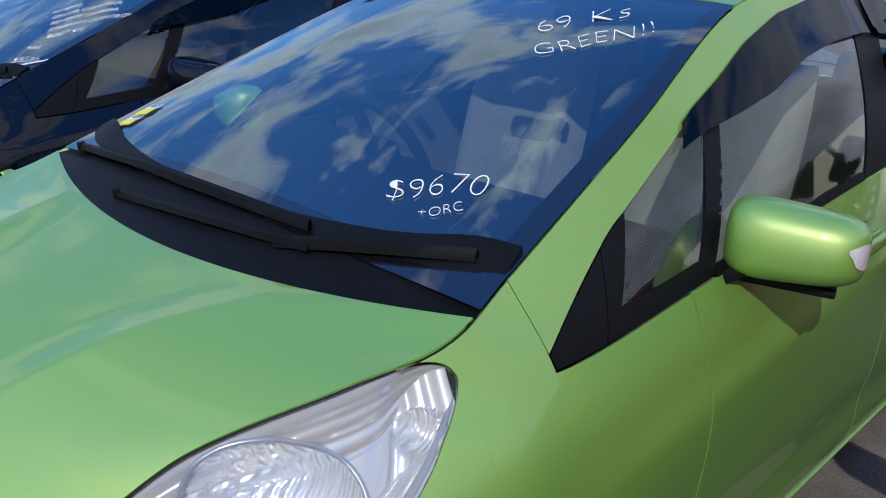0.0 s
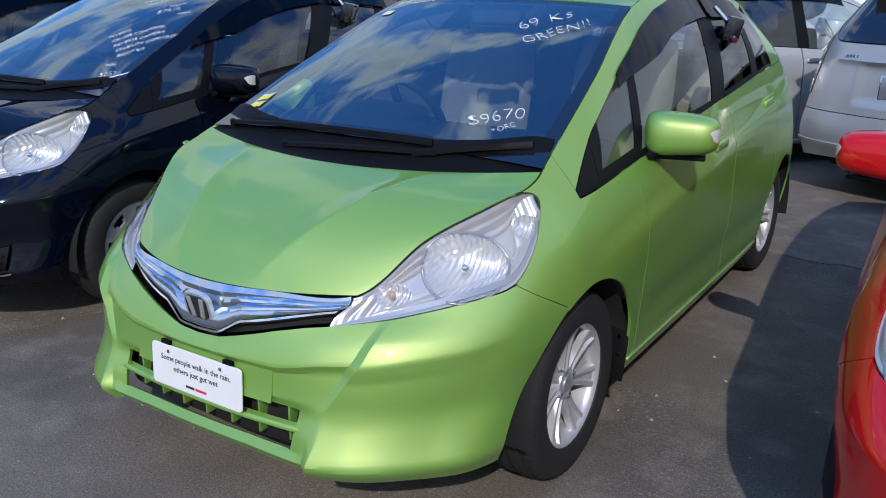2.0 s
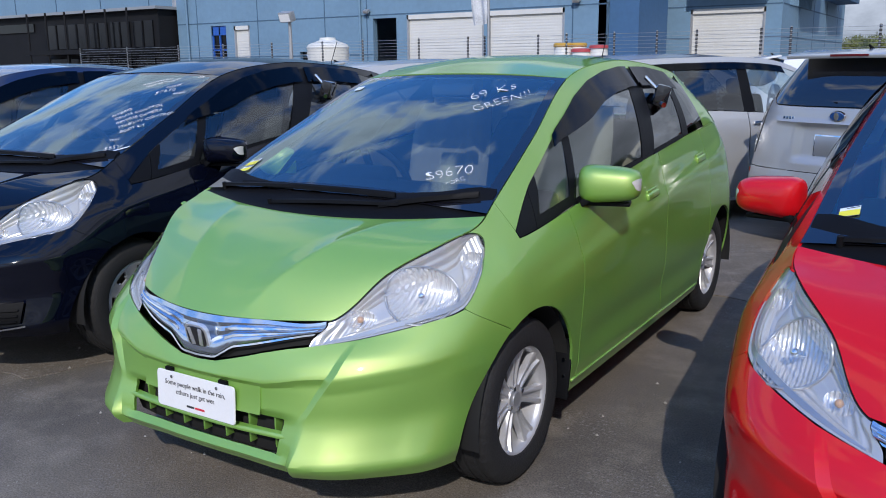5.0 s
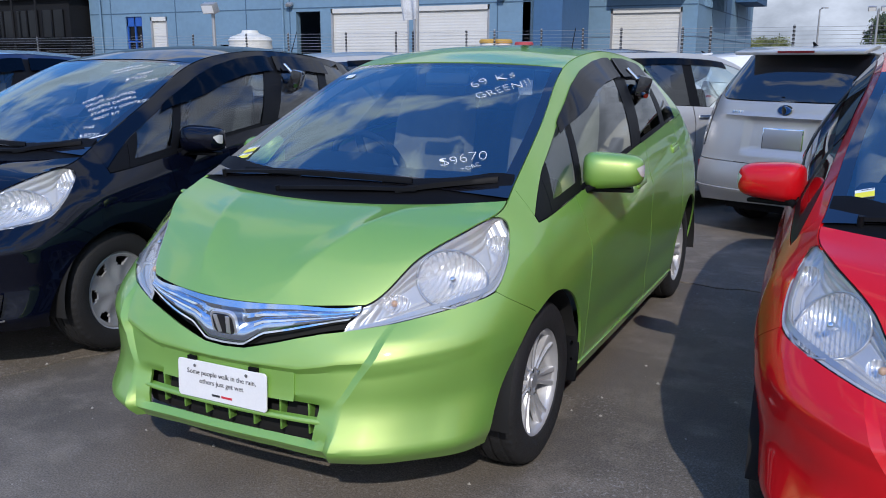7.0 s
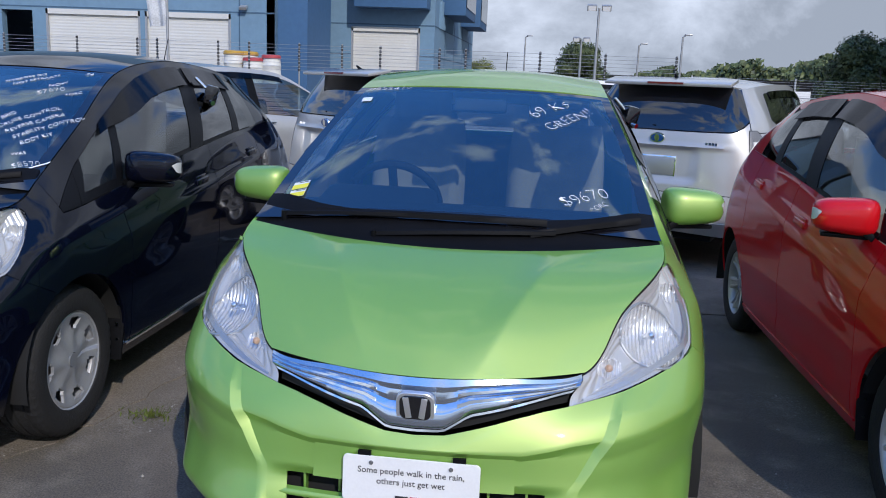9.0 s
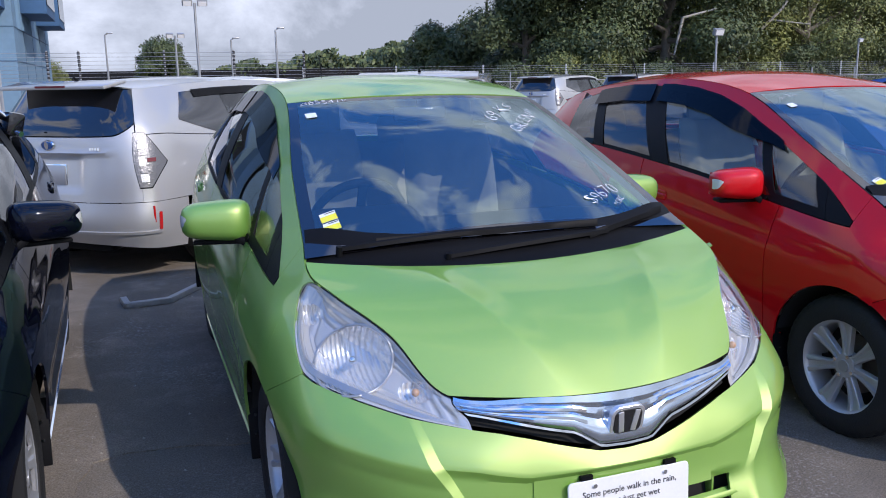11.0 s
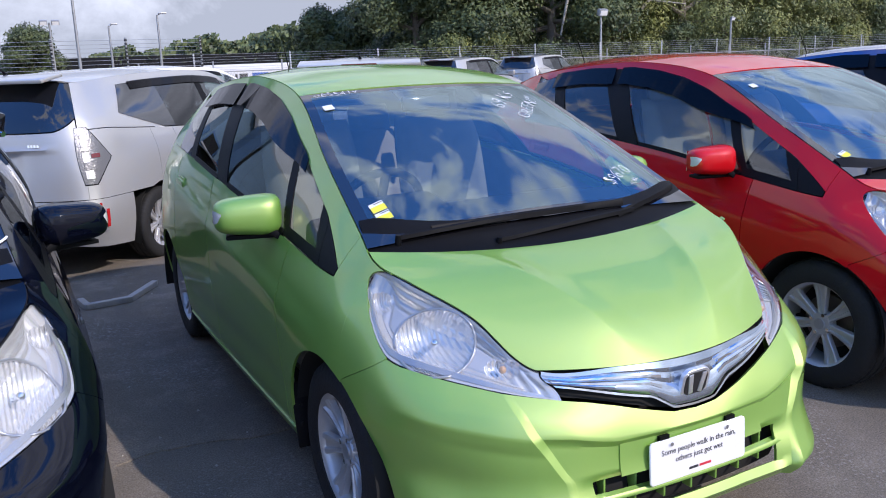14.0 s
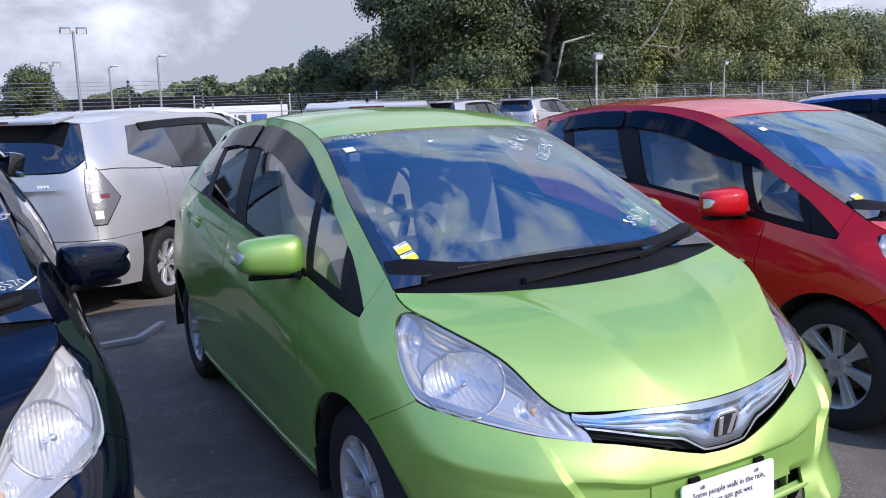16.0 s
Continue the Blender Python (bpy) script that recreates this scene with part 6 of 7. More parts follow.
wh = thing("warehouse", pose(0, 0, 0), "large pale blue warehouse with white roller doors and panel joints", "building")
H = 11.0
YM, YR = 27.0, 31.7
doors = [(-18.26, -14.62, 0, 3.5), (-14.44, -11.22, 0, 3.5)]
holes = doors + [(-19.99, -18.78, 0, 3.42), (-29.7, -28.68, 1.3, 3.42), (-28.16, -27.14, 0, 3.38), (-24.1, -23.2, 1.75, 2.12)]
holed_wall("wall", -32.0, -9.6, YM, .3, H, holes, WALL_BLUE, wh, "pale blue precast wall")
for a, b, c, d in doors:
    roller_door(wh, a, b, YM, d)
roller_door(wh, -28.16, -27.14, YM, 3.38)
box_part("open_bay", pose(-19.38, YM + 2.5, 1.7), (1.3, .1, 3.5), INSIDE, wh, "dark open bay with strip lights")
for z in (3.05, 2.86):
    box_part("strip_light", pose(-19.35, YM + 1.4, z, 0, 0, 10), (.75, .05, .03), CARD, wh)
for z in (.5, 1.0, 1.5):
    box_part("bay_shelf", pose(-19.38, YM + 1.2, z), (1.15, .5, .06), CHARCOAL, wh)
win = box_part("window", pose(-29.19, YM + .16, 2.36), (1.02, .06, 2.12), WINDOW_DARK, wh, "tall dark window in a bright blue frame")
for z, h in ((3.2, .42), (2.3, .06), (1.55, .5)):
    box_part("window_frame", pose(-29.19, YM + .10, z), (1.02, .08, h), FRAME_BLUE, win)
for x in (-29.66, -28.72, -29.19):
    box_part("window_frame", pose(x, YM + .10, 2.36), (.07, .08, 2.12), FRAME_BLUE, win)
box_part("small_window", pose(-23.65, YM + .2, 1.93), (.9, .06, .37), WINDOW_DARK, wh)
for x in (-30.6, -26.6, -22.6, -20.3, -10.9):
    box_part("panel_joint", pose(x, YM - .004, H / 2), (.045, .012, H), JOINT, wh)
for z, x0, x1 in ((1.95, -32, -20.0), (1.95, -11.2, -9.6), (3.56, -32, -9.6), (5.1, -32, -9.6), (7.6, -32, -9.6)):
    box_part("panel_joint", pose((x0 + x1) / 2, YM - .005, z), (x1 - x0, .012, .045), JOINT, wh)
for x in (-31.2, -20.6):
    cyl_part("downpipe", (x, YM - .10, 0), (x, YM - .10, H), .055, WALL_BLUE, wh)
for x in (-20.2, -10.7):
    bm = bmesh.new()
    add_box(bm, pose(x, YM - .16, 3.72, 25), (.26, .22, .12), .02)
    add_box(bm, pose(x, YM - .05, 3.72), (.06, .12, .06))
    part("wall_lamp", bm, GALV, wh, "small wall flood lamp", smooth=True, angle=40)
# high strip window
box_part("high_window", pose(-16.2, YM - .02, 4.92), (3.4, .06, .16), FRAME_BLUE, wh)
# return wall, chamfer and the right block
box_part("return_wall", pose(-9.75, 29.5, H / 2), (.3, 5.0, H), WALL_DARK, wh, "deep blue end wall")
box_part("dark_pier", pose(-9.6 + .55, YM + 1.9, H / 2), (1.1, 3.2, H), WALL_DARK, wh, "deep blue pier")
holed_wall("wall", -9.7, -4.55, YR, .3, H, [(-7.96, -5.13, 0, 3.5)], WALL_BLUE, wh, "pale blue precast wall")
roller_door(wh, -7.96, -5.13, YR, 3.5)
for z, x0, x1 in ((2.40, -9.7, -7.96), (2.40, -5.13, -4.55), (3.60, -9.7, -4.55)):
    box_part("panel_joint", pose((x0 + x1) / 2, YR - .005, z), (x1 - x0, .012, .045), JOINT, wh)
box_part("side_wall", pose(-4.70, YR + 8.15, H / 2), (.3, 16.0, H), WALL_BLUE, wh, "pale blue side wall")
for y in (35.0, 38.5, 42.0, 45.5):
    box_part("panel_joint", pose(-4.545, y, H / 2), (.012, .05, H), JOINT, wh)
for z in (2.4, 3.6):
    box_part("panel_joint", pose(-4.545, YR + 8.1, z), (.012, 16, .05), JOINT, wh)
# upper window boxes that stand out from the right block
for cx, cy, sx, sy in ((-6.2, YR - .45, 2.9, 1.0), (-4.05, 36.0, 1.0, 4.4), (-4.05, 43.0, 1.0, 4.0)):
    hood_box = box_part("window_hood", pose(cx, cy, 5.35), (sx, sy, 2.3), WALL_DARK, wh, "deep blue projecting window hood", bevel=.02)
    if sx > sy:
        box_part("hood_pane", pose(cx, cy - sy / 2 - .01, 5.4), (sx - .3, .04, 1.7), WINDOW_DARK, hood_box)
    else:
        box_part("hood_pane", pose(cx + sx / 2 + .01, cy, 5.4), (.04, sy - .3, 1.7), WINDOW_DARK, hood_box)
for i in range(14):
    box_part("cladding_rib", pose(-4.50, 33.0 + i * .32, 4.15), (.10, .06, 1.1), WALL_BLUE, wh)
box_part("roof", pose(-20.8, YM + 12.2, H + .15), (23.6, 24.0, .3), ROOF_GREY, wh)
box_part("roof", pose(-7.1, YR + 8.1, H + .15), (5.6, 17.0, .3), ROOF_GREY, wh)
box_part("back_wall", pose(-20.8, YM + 24.0, H / 2), (23.0, .3, H), WALL_BLUE, wh)
box_part("left_wall", pose(-32.0, YM + 12.2, H / 2), (.3, 23.6, H), WALL_BLUE, wh)

# dark office building to its side
ob = thing("office_building", pose(0, 0, 0), "low charcoal office building with dark glass", "building")
box_part("wall", pose(-41.0, 29.0, 2.15), (17.6, 6.0, 4.3), CHARCOAL, ob)
box_part("roof", pose(-41.0, 28.9, 4.36), (18.0, 6.4, .14), ROOF_GREY, ob)
for i in range(5):
    w = box_part("window", pose(-33.3 - i * 1.75, 25.96, 3.15), (1.45, .08, 1.25), WINDOW_DARK, ob)
    box_part("mullion", pose(-33.3 - i * 1.75, 25.90, 3.15), (.07, .06, 1.25), CHARCOAL, w)
for i in range(5):
    box_part("window", pose(-33.3 - i * 1.75, 25.96, 1.35), (1.45, .08, 1.3), WINDOW_DARK, ob)
box_part("window", pose(-44.0, 25.96, 3.7), (3.4, .08, .45), WINDOW_DARK, ob)
box_part("balcony_slab", pose(-36.6, 25.2, 2.32), (8.6, 1.6, .22), CHARCOAL, ob)
for i in range(6):
    cyl_part("balcony_post", (-32.6 - i * 1.6, 24.5, 0), (-32.6 - i * 1.6, 24.5, 4.3), .05, CHARCOAL, ob)
box_part("pale_shutter", pose(-42.6, 25.94, 1.15), (1.6, .08, 1.2), ROLLER, ob)
shed = thing("warehouse_wing", pose(0, 0, 0), "blue panelled warehouse wing behind the office", "building")
box_part("wall", pose(-49.0, 41.0, 5.5), (32.0, 10.0, 11.0), WALL_BLUE, shed)
box_part("roof", pose(-49.0, 41.0, 11.12), (32.4, 10.4, .24), ROOF_GREY, shed)
for x in (-60, -55, -50, -45, -40, -35):
    box_part("wall_joint", pose(x, 35.985, 5.5), (.07, .03, 11.0), JOINT, shed)
box_part("wall_joint", pose(-49.0, 35.985, 7.4), (32.0, .03, .07), JOINT, shed)
cyl_part("flue", (-40.5, 34.5, 4), (-40.5, 34.5, 6.3), .35, GALV, shed)
long = box_part("low_building", pose(12, 118, 1.6), (46, 8, 3.2), CHARCOAL)
tagged(long, "long low dark building far beyond the yard", "building")

# ---------------------------------------------------------------- yard clutter
tank = thing("water_tank", pose(-20.4, 24.5, 0), "white ribbed plastic water tank", "water tank")
v, f = revolve([(0.0, 2.62), (.30, 2.60), (.34, 2.50), (.78, 2.34), (.86, 2.22), (.82, 2.1), (.86, 1.95), (.82, 1.8), (.86, 1.6), (.82, 1.45), (.86, 1.2), (.86, 0.0)], 32)
mesh_object("tank_body", [(p[1], p[2], p[0]) for p in v], f, TANK, tank, angle=35)
stack = thing("pallet_stack", pose(-9.7, 25.0, 0), "weathered brown timber pallets in a stack", "pallets")
for k in range(8):
    for y in (-.5, 0, .5):
        box_part("pallet_board", pose(0, y, .035 + k * .144), (2.9, .12, .05), PALLET, stack)
    box_part("pallet_deck", pose(0, 0, .095 + k * .144), (2.9, 1.15, .05), PALLET, stack)
for x, y, r, z1, lid in ((-10.35, 25.0, .33, 2.19, "yellow"), (-9.98, 25.35, .33, 2.19, "yellow"), (-9.62, 24.85, .34, 1.99, "red"), (-9.05, 25.0, .31, 2.10, "red")):
    h = z1 - 1.155
    bin_ = thing("barrel", pose(x, y, 1.155), "white drum with a %s lid" % lid, "barrel", "drums on the pallets")
    v, f = revolve([(.0, h - .12), (r - .04, h - .12), (r - .02, h - .14), (r, h * .62), (r + .012, h * .60), (r, h * .58), (r, h * .3), (r + .012, h * .28), (r, h * .26), (r - .02, 0), (0, 0)], 24)
    mesh_object("drum", [(p[1], p[2], p[0]) for p in v], f, TANK, bin_, angle=35)
    v, f = revolve([(.0, h), (r - .04, h - .01), (r + .01, h - .05), (r + .015, h - .13), (r - .01, h - .14)], 24)
    mesh_object("lid", [(p[1], p[2], p[0]) for p in v], f, LID_YELLOW if lid == "yellow" else LID_RED, bin_, angle=35)
flag = thing("banner", pose(0, 0, 0), "torn pale banner hanging on a pole", "banner")
cyl_part("banner_pole", (-9.42, 18.05, 0), (-9.42, 18.05, 5.4), .035, GALV, flag)
P = np.zeros((12, 22, 3))
for i in range(12):
    for j in range(22):
        u, w = i / 11, j / 21
        P[i, j] = (-9.44 - .60 * u * (1 - .25 * w), 18.05 + .06 * math.sin(u * 9 + w * 4), 5.3 - 2.75 * w - .25 * u * math.sin(w * 3))
surf("banner_cloth", P, CLOTH, flag, lip=.004)


def flood_pole(x, y, z0, top, heads, label, size=.4, double=False):
    p = thing("flood_light", pose(x, y, z0), label, "lamp post", "yard lamps")
    cyl_part("pole", (0, 0, 0), (0, 0, top), .075, GALV, p, r2=.05)
    for k in range(heads):
        o = (k - (heads - 1) / 2) * size * 1.5
        bm = bmesh.new()
        add_box(bm, pose(o, -.12, top, 20), (size, size * .45, size * .62), .03, 2)
        h = part("lamp_head", bm, GALV, p, smooth=True, angle=40)
        box_part("lamp_glass", pose(o, -.12 - size * .23, top - .05, 20), (size * .8, .02, size * .45), CARD, h)
    return p


flood_pole(-16.5, 18.0, 0, 3.0, 1, "square flood light on a slim pole", .5)
flood_pole(27.44, 34.0, -.4, 4.0, 1, "square flood light on a white pole", .55)
flood_pole(36.87, 34.0, -.4, 3.6, 1, "small flood light on a white pole", .3)
flood_pole(2.1, 36.5, -.4, 5.3, 2, "tall yard light with twin lamps", .42)
flood_pole(1.62, 43.5, -.4, 4.3, 2, "yard light with twin lamps", .36)


def street_lamp(x, y, top):
    p = thing("street_lamp", pose(x, y, -.4), "grey street lamp with a short arm", "street lamp", "street lamps")
    cyl_part("pole", (0, 0, 0), (0, 0, top), .08, GALV, p, r2=.05)
    cyl_part("arm", (0, 0, top), (.18, 0, top + .10), .04, GALV, p)
    bm = bmesh.new()
    add_box(bm, pose(.30, 0, top + .11), (.42, .2, .09), .03)
    part("lamp_head", bm, GALV, p, smooth=True, angle=40)


for x, y, t in ((7.3, 47.0, 4.8), (5.4, 52.0, 4.5), (-1.9, 60, 5.2)):
    street_lamp(x, y, t)
sign = thing("sign_trailer", pose(11.4, 45.0, -.3), "white sign board with dark and teal marks, on posts", "sign board")
box_part("board", pose(0, 0, 1.35), (4.9, .4, 1.2), WHITE, sign, bevel=.02)
for i, (x, w) in enumerate(((-1.1, .35), (-.6, .12), (-.2, .45))):
    box_part("dark_mark", pose(x, -.21, 1.15), (w, .02, .55), PRINT, sign)
box_part("teal_mark", pose(.75, -.21, 1.15), (.9, .02, .6), FRAME_BLUE, sign)
for x in (-2.0, 2.0):
    box_part("sign_post", pose(x, .1, .4), (.12, .12, .8), GALV, sign)

# ---------------------------------------------------------------- electric fences
INSUL_D = mat("black_insulator", (.015, .015, .016), .5)
INSUL_W = mat("white_insulator", (.66, .66, .64), .5)


def fence_line(name, label, y, xs, z0, top, wires, striped):
    fence = thing(name, pose(0, 0, 0), label, "fence")
    for x in xs:
        post = cyl_part("post", (x, y, z0), (x, y, top), .022, GALV, fence, segs=8)
        for i in range(wires):
            z = top - .06 - i * .095
            cyl_part("insulator", (x, y, z - .028), (x, y, z + .028), .034, INSUL_W if (striped == "white") else INSUL_D, post, segs=8)
    for i in range(wires):
        z = top - .06 - i * .095
        bm = bmesh.new()
        add_cyl(bm, (xs[0], y - .035, z), (xs[-1], y - .035, z), .0045, segs=4)
        part("wire", bm, GALV, fence)
    return fence


fence_line("electric_fence", "electric security fence with black insulators before the warehouse", 20.0,
           [-30.0, -27.0, -24.0, -21.6, -19.2, -16.9, -15.2, -13.0, -11.22, -10.64, -8.88, -8.0, -6.59, -5.40, -4.35, -2.75, -2.05, -.09, 1.6, 3.4], -.1, 2.32, 8, "dark")
fence_line("electric_fence", "electric security fence with white insulators before the trees", 30.0,
           [5.37, 9.06, 12.79, 16.62, 20.52, 24.2, 28.0, 31.7, 35.5, 39.1, 43.0, 47.0, 51.0, 55.0], -.5, 2.05, 7, "white")
# steel posts and rails of the inner chain fence
ch = thing("wire_fence", pose(0, 0, 0), "low grey chain-wire fence in front of the trees", "fence")
for i in range(20):
    cyl_part("post", (3.5 + i * 2.7, 30.6, -.5), (3.5 + i * 2.7, 30.6, 1.75), .03, GALV, ch, segs=8)
for z in (.1, 1.35):
    bm = bmesh.new()
    add_cyl(bm, (3.5, 30.6, z), (55, 30.6, z), .02, segs=6)
    part("rail", bm, GALV, ch)
verts, faces = [], []
for i in range(430):
    x = 3.5 + i * .12
    for dx in (1.5, -1.5):
        k = len(verts)
        verts += [(x - .006, 30.6, -.2), (x + .006, 30.6, -.2), (x + dx + .006, 30.6, 1.35), (x + dx - .006, 30.6, 1.35)]
        faces.append((k, k + 1, k + 2, k + 3))
me = mesh_object("chain_wire", verts, faces, GALV, ch, smooth=False)
me["kind"] = "stuff"

# ---------------------------------------------------------------- trees
BARK = mat("bark", (.16, .14, .11), .9, var=.4, scale=3, bump=.6, bump_scale=12)


def leaf_material(name, a, b):
    m = mat(name, a, .55, spec=.4)
    n, l = m.node_tree.nodes, m.node_tree.links
    geo, ramp = n.new("ShaderNodeNewGeometry"), n.new("ShaderNodeValToRGB")
    ramp.color_ramp.elements[0].color, ramp.color_ramp.elements[1].color = (*a, 1), (*b, 1)
    # each leaf differs a little, whole sprays differ more
    tc, nz, rg, ml = n.new("ShaderNodeTexCoord"), n.new("ShaderNodeTexNoise"), n.new("ShaderNodeMapRange"), n.new("ShaderNodeMath")
    nz.inputs["Scale"].default_value, nz.inputs["Detail"].default_value = .75, 4
    rg.inputs["From Min"].default_value, rg.inputs["From Max"].default_value = .38, .64
    rg.inputs["To Max"].default_value = .62
    ml.operation = "MULTIPLY_ADD"
    ml.inputs[1].default_value = .42
    l.new(tc.outputs["Object"], nz.inputs["Vector"])
    l.new(nz.outputs["Fac"], rg.inputs["Value"])
    l.new(geo.outputs["Random Per Island"], ml.inputs[0])
    l.new(rg.outputs["Result"], ml.inputs[2])
    l.new(ml.outputs[0], ramp.inputs["Fac"])
    l.new(ramp.outputs["Color"], n["Principled BSDF"].inputs["Base Color"])
    return m


LEAF_DARK = leaf_material("dark_leaves", (.020, .036, .016), (.150, .185, .066))
LEAF_MID = leaf_material("olive_leaves", (.040, .062, .022), (.28, .30, .090))
LEAF_IVY = leaf_material("ivy_leaves", (.045, .070, .018), (.28, .29, .070))


def leaf_mesh(name, V, material, parent=None):
    """A mesh of four-cornered leaves, two triangles each, from corners V (n, 4, 3)."""
    n = len(V)
    me = bpy.data.meshes.new(name)
    me.vertices.add(4 * n)
    me.vertices.foreach_set("co", np.ascontiguousarray(V, dtype=np.float32).ravel())
    k = (np.arange(n) * 4)[:, None]
    tri = np.concatenate([k, k + 1, k + 2, k, k + 2, k + 3], axis=1).astype(np.int32).ravel()
    me.loops.add(6 * n)
    me.loops.foreach_set("vertex_index", tri)
    me.polygons.add(2 * n)
    me.polygons.foreach_set("loop_start", np.arange(0, 6 * n, 3, dtype=np.int32))
    me.materials.append(material)
    me.update(calc_edges=True)
    ob = new(name, me)
    if parent is not None:
        ob.parent = parent
    return ob


def leaves(seed, lobes, count, size):
    """Corners of small bent leaves spread over the shells of several lobes."""
    g = np.random.default_rng(seed)
    L = np.array(lobes)
    share = L[:, 3] ** 2 / np.sum(L[:, 3] ** 2)
    q = L[g.choice(len(L), count, p=share)]
    # twigs: each lobe is broken into clusters, so gaps and dark pockets stay between them
    u, a = g.uniform(-.75, 1, count), g.uniform(0, 6.283, count)
    cell = g.integers(0, 60, count) + 97 * (q[:, 0] * 13).astype(int)
    u = np.clip(.55 * np.sin(cell * 12.9898) + .2 + .45 * (u - .12), -.8, 1)
    a = cell * 2.399 + .55 * (a - 3.14) / 2
    h = np.sqrt(np.maximum(0, 1 - u * u))
    rr = q[:, 3] * g.uniform(.25, 1.05, count) ** .5 * (1 + .14 * np.sin(cell * 4.7))
    p = np.stack([q[:, 0] + rr * h * np.cos(a), q[:, 1] + rr * h * np.sin(a), q[:, 2] + rr * u * q[:, 4]], axis=1)
    n = np.stack([h * np.cos(a), h * np.sin(a), u + .35], axis=1) + g.uniform(-.8, .8, (count, 3))
    n /= np.linalg.norm(n, axis=1, keepdims=True)
    t = np.cross(n, g.normal(size=(count, 3)))
    t /= np.linalg.norm(t, axis=1, keepdims=True)
    b = np.cross(n, t)
    s = (size * g.uniform(.5, 1.25, count))[:, None]
    return np.stack([p - t * s, p - b * s * .45 - n * s * .12, p + t * s, p + b * s * .5 - n * s * .15], axis=1)


def tree(x, y, z0, height, spread, seed, leaf, label, count=5200, size=.17, low=.12, limb=BARK):
    rnd = random.Random(seed)
    t = thing("tree", pose(x, y, z0), label, "tree", "trees beyond the fence")
    bm = bmesh.new()
    top = Vector((rnd.uniform(-.6, .6), rnd.uniform(-.6, .6), height * .55))
    add_cyl(bm, (0, 0, 0), top * .5, .045 * height * .6, .03 * height * .6, 10)
    add_cyl(bm, top * .5, top, .03 * height * .6, .015 * height * .6, 10)
    lobes = []
    for k in range(15):
        a = k * 2.4 + rnd.uniform(-.4, .4)
        zf = low + (1 - low) * ((k + .5) / 15) ** .8
        rad = spread * (1 - .75 * max(0, zf - .45)) * rnd.uniform(.45, .8)
        c = Vector((rad * math.cos(a), rad * math.sin(a), height * zf * .92))
        s = top * min(.95, .35 + zf * .5)
        add_cyl(bm, s, s.lerp(c, .55), .012 * height, .007 * height, 7)
        add_cyl(bm, s.lerp(c, .55), c + Vector((rnd.uniform(-.4, .4), rnd.uniform(-.4, .4), .4)), .007 * height, .002 * height, 6)
        lobes.append((c.x, c.y, c.z, spread * rnd.uniform(.36, .54), rnd.uniform(.7, .95)))
    part("trunk", bm, limb, t, "grey-brown trunk and limbs", smooth=True, angle=50)
    leaf_mesh("crown", leaves(seed, lobes, int(count * 4.6), size * .44), leaf, t)
    return t


dark_lab, mid_lab, ivy_lab = "tall dense dark-leaved tree beyond the fence", "broad olive-green tree beyond the fence", "ivy-covered tree with bare pale limbs"
tree(23.7, 43, -.5, 13.5, 4.8, 1, LEAF_DARK, dark_lab, 13500, .28, .08)
tree(29.2, 41, -.5, 14.5, 5.0, 2, LEAF_DARK, dark_lab, 13500, .28, .08)
tree(34.7, 42, -.5, 15.0, 4.6, 3, LEAF_IVY, ivy_lab, 9750, .23, .06)
tree(39.7, 41, -.5, 14.0, 4.6, 4, LEAF_MID, ivy_lab, 8250, .23, .06)
tree(44.7, 42, -.5, 12.5, 4.6, 5, LEAF_MID, mid_lab, 11250, .27, .06)
tree(49.7, 43, -.5, 9.5, 4.4, 6, LEAF_MID, mid_lab, 10500, .27, .06)
tree(55.2, 43, -.5, 8.0, 4.2, 7, LEAF_MID, mid_lab, 9750, .27, .06)
tree(60.7, 43, -.5, 7.6, 4.2, 8, LEAF_DARK, dark_lab, 9750, .27, .06)
tree(66.2, 45, -.5, 8.0, 4.4, 9, LEAF_MID, mid_lab, 8250, .28, .06)
tree(26.2, 48, -.5, 14.5, 5.0, 10, LEAF_DARK, dark_lab, 10500, .31, .06)
tree(37.2, 48, -.5, 15.5, 5.2, 11, LEAF_DARK, dark_lab, 10500, .31, .06)
tree(47.2, 50, -.5, 12.0, 5.2, 12, LEAF_DARK, dark_lab, 9000, .31, .06)
tree(21.4, 43.5, -.5, 12.0, 3.5, 16, LEAF_DARK, dark_lab, 11000, .28, .06)
tree(18.6, 50, -.5, 5.4, 2.6, 13, LEAF_DARK, dark_lab, 6750, .28, .06)
tree(3.0, 88, -.5, 6.4, 2.8, 14, LEAF_DARK, dark_lab, 4500, .31, .08)
tree(-9.5, 105, -.5, 4.5, 3.0, 15, LEAF_MID, mid_lab, 3750, .3, .08)
# pale bare limbs that stick out of the ivy
DEAD = mat("pale_dead_wood", (.34, .32, .28), .85, var=.3, scale=4)
for limbs in ((((33.2, 39.6, 2.6), (35.6, 38.6, 5.2), .13), ((35.6, 38.6, 5.2), (37.3, 38.4, 7.8), .09), ((35.0, 38.9, 4.6), (37.4, 38.2, 4.3), .06)),
              (((28.4, 38.2, 4.6), (30.4, 37.9, 5.1), .08), ((28.4, 38.2, 4.6), (27.9, 38.2, 2.6), .09))):
    bm = bmesh.new()
    for a, b, r in limbs:
        add_cyl(bm, a, b, r, r * .6, 8)
    tagged(part("dead_limb", bm, DEAD, smooth=True, angle=50), "pale dead limb among the ivy", "branch", "dead limbs")


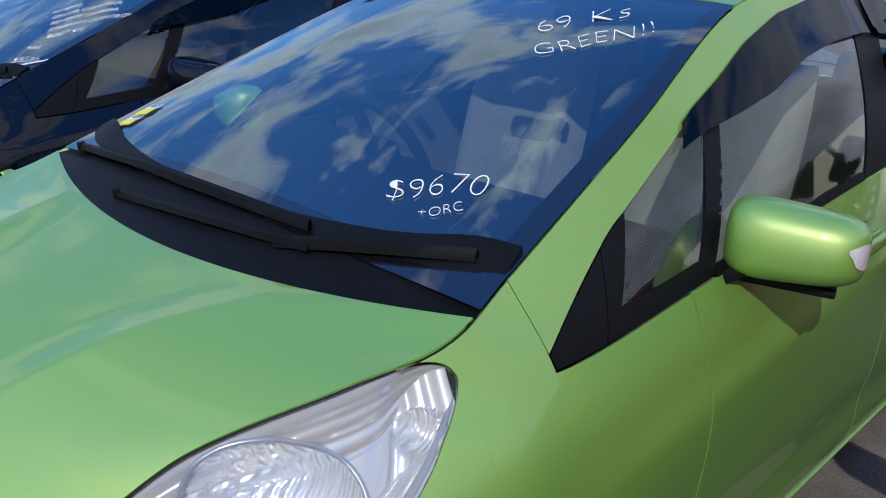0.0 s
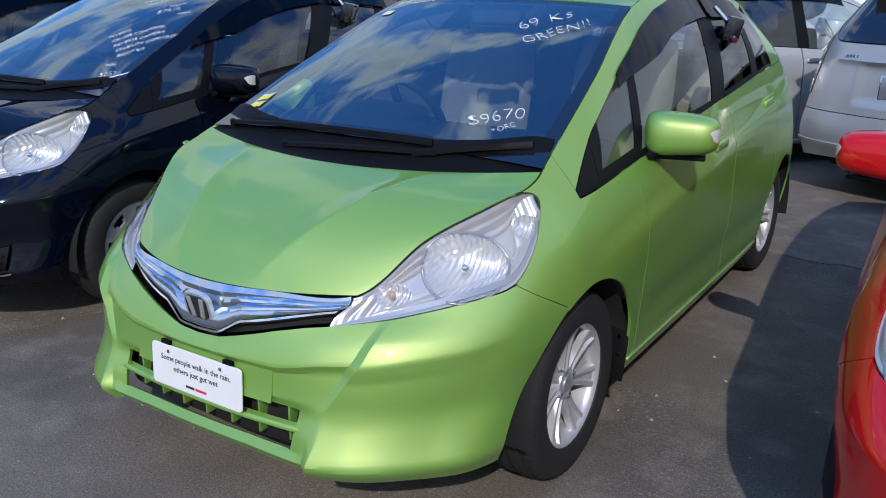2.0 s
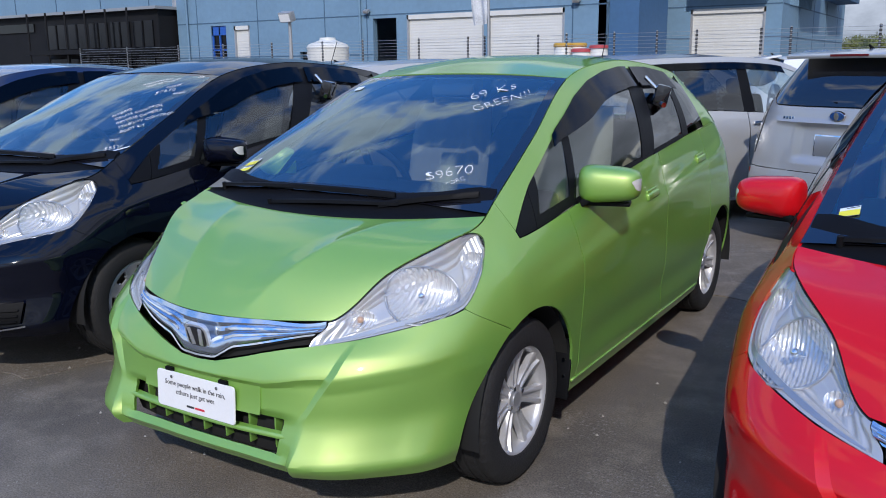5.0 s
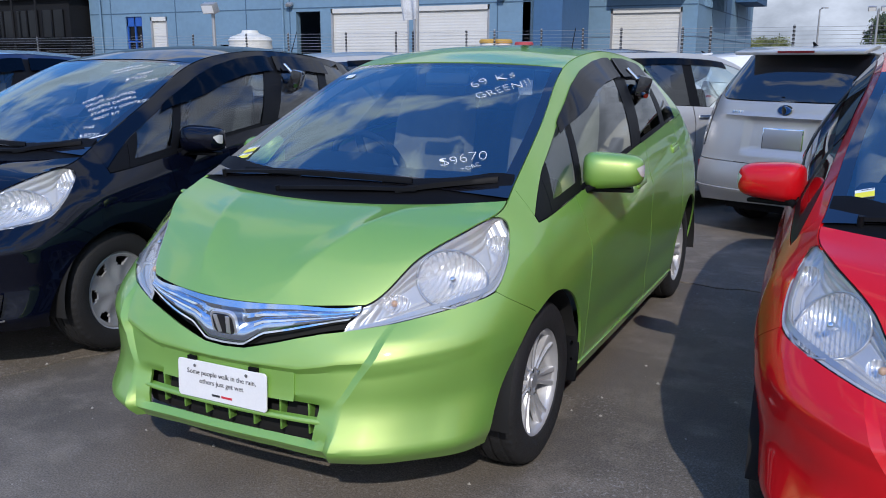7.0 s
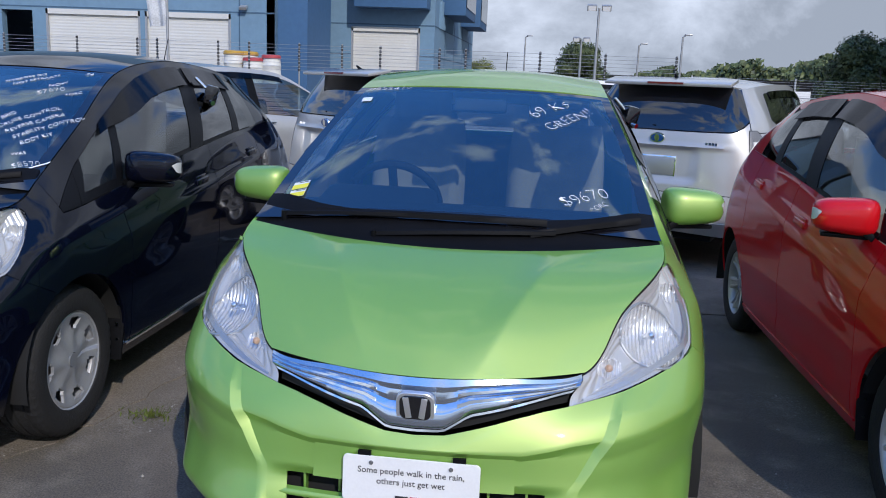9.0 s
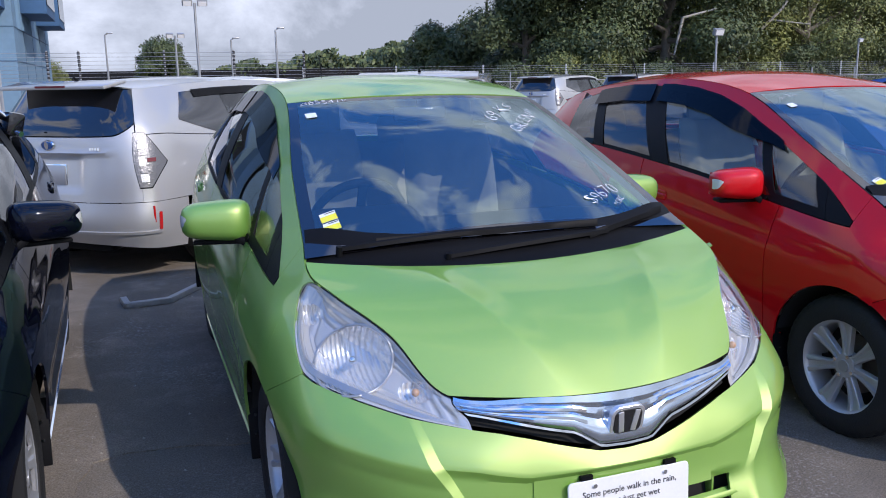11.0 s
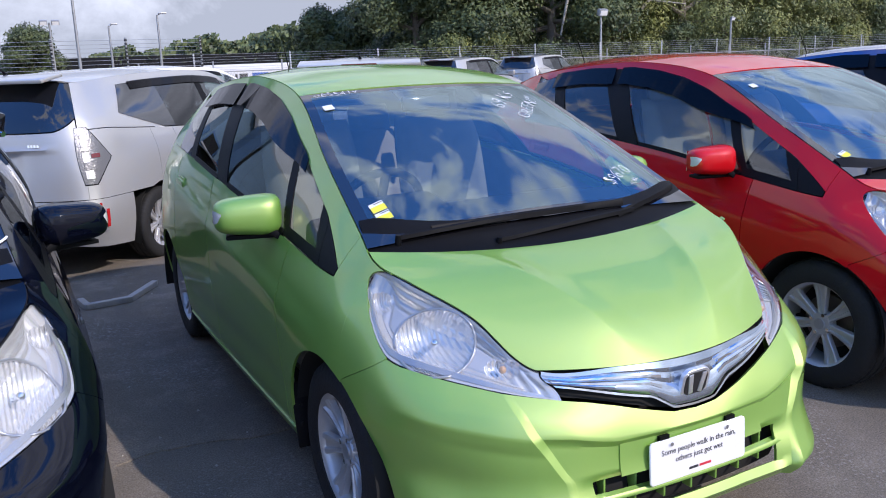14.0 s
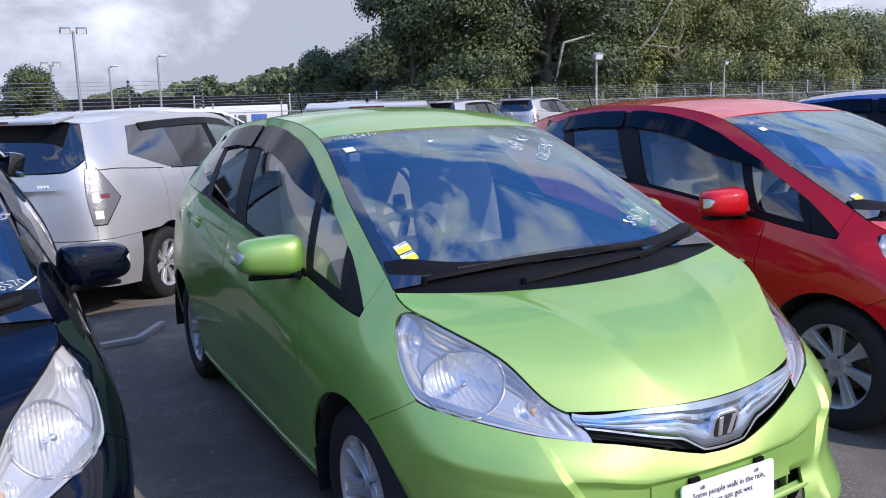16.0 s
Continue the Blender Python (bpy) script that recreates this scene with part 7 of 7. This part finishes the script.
def shrub(x, y, height, spread, seed, leaf):
    rnd = random.Random(seed)
    t = thing("shrub", pose(x, y, -.5), "dense dark undergrowth shrub behind the fence", "shrub", "undergrowth")
    bm = bmesh.new()
    lobes = []
    for k in range(7):
        c = Vector((rnd.uniform(-1, 1) * spread, rnd.uniform(-.5, .5), height * rnd.uniform(.2, .75)))
        add_cyl(bm, (c.x * .3, 0, 0), c, .05, .02, 6)
        lobes.append((c.x, c.y, c.z, spread * rnd.uniform(.4, .6), rnd.uniform(.7, 1.0)))
    part("stems", bm, BARK, t)
    leaf_mesh("foliage", leaves(seed, lobes, 7000, .10), leaf, t)


for k in range(15):
    shrub(19.5 + k * 2.9, 37.5 + .8 * math.sin(k * 2.1), 3.2 + 1.1 * math.sin(k * 1.3), 2.1, 40 + k, (LEAF_DARK, LEAF_MID, LEAF_DARK, LEAF_IVY)[k % 4])

# wooded ridge in the distance
rnd = random.Random(5)
verts, faces = [], []
for _ in range(30000):
    x = rnd.uniform(10, 130)
    ridge = float(np.interp(x, [10, 20, 34, 44, 60, 130], [3.2, 4.9, 6.0, 7.6, 10, 14])) + .7 * math.sin(x * .55) + .4 * math.sin(x * 1.7)
    y = 118 + rnd.uniform(-4, 9)
    p = Vector((x, y, ridge * (rnd.uniform(0, 1) ** .55) - .5))
    n = Vector((rnd.uniform(-1, 1), rnd.uniform(-1.3, .3), rnd.uniform(-.1, 1))).normalized()
    t = n.orthogonal().normalized()
    b2 = n.cross(t)
    s, k = rnd.uniform(.25, .6), len(verts)
    verts += [p - t * s, p - b2 * s * .6, p + t * s, p + b2 * s * .6]
    faces.append((k, k + 1, k + 2, k + 3))
tagged(mesh_object("far_woods", verts, faces, LEAF_DARK, smooth=False), "wooded ridge in the distance", "woods", kind="stuff")
bm = bmesh.new()
vs = []
for i in range(40):
    x = 8 + i * 3.4
    z = float(np.interp(x, [10, 20, 34, 44, 60, 130], [1.6, 3.6, 5.2, 7.6, 12, 14]))
    vs.append((bm.verts.new((x, 124, -1)), bm.verts.new((x, 130, z))))
for a, b in zip(vs, vs[1:]):
    bm.faces.new((a[0], b[0], b[1], a[1]))
tagged(part("far_hill", bm, LEAF_DARK), "dark wooded slope behind the ridge", "hill", kind="structure")
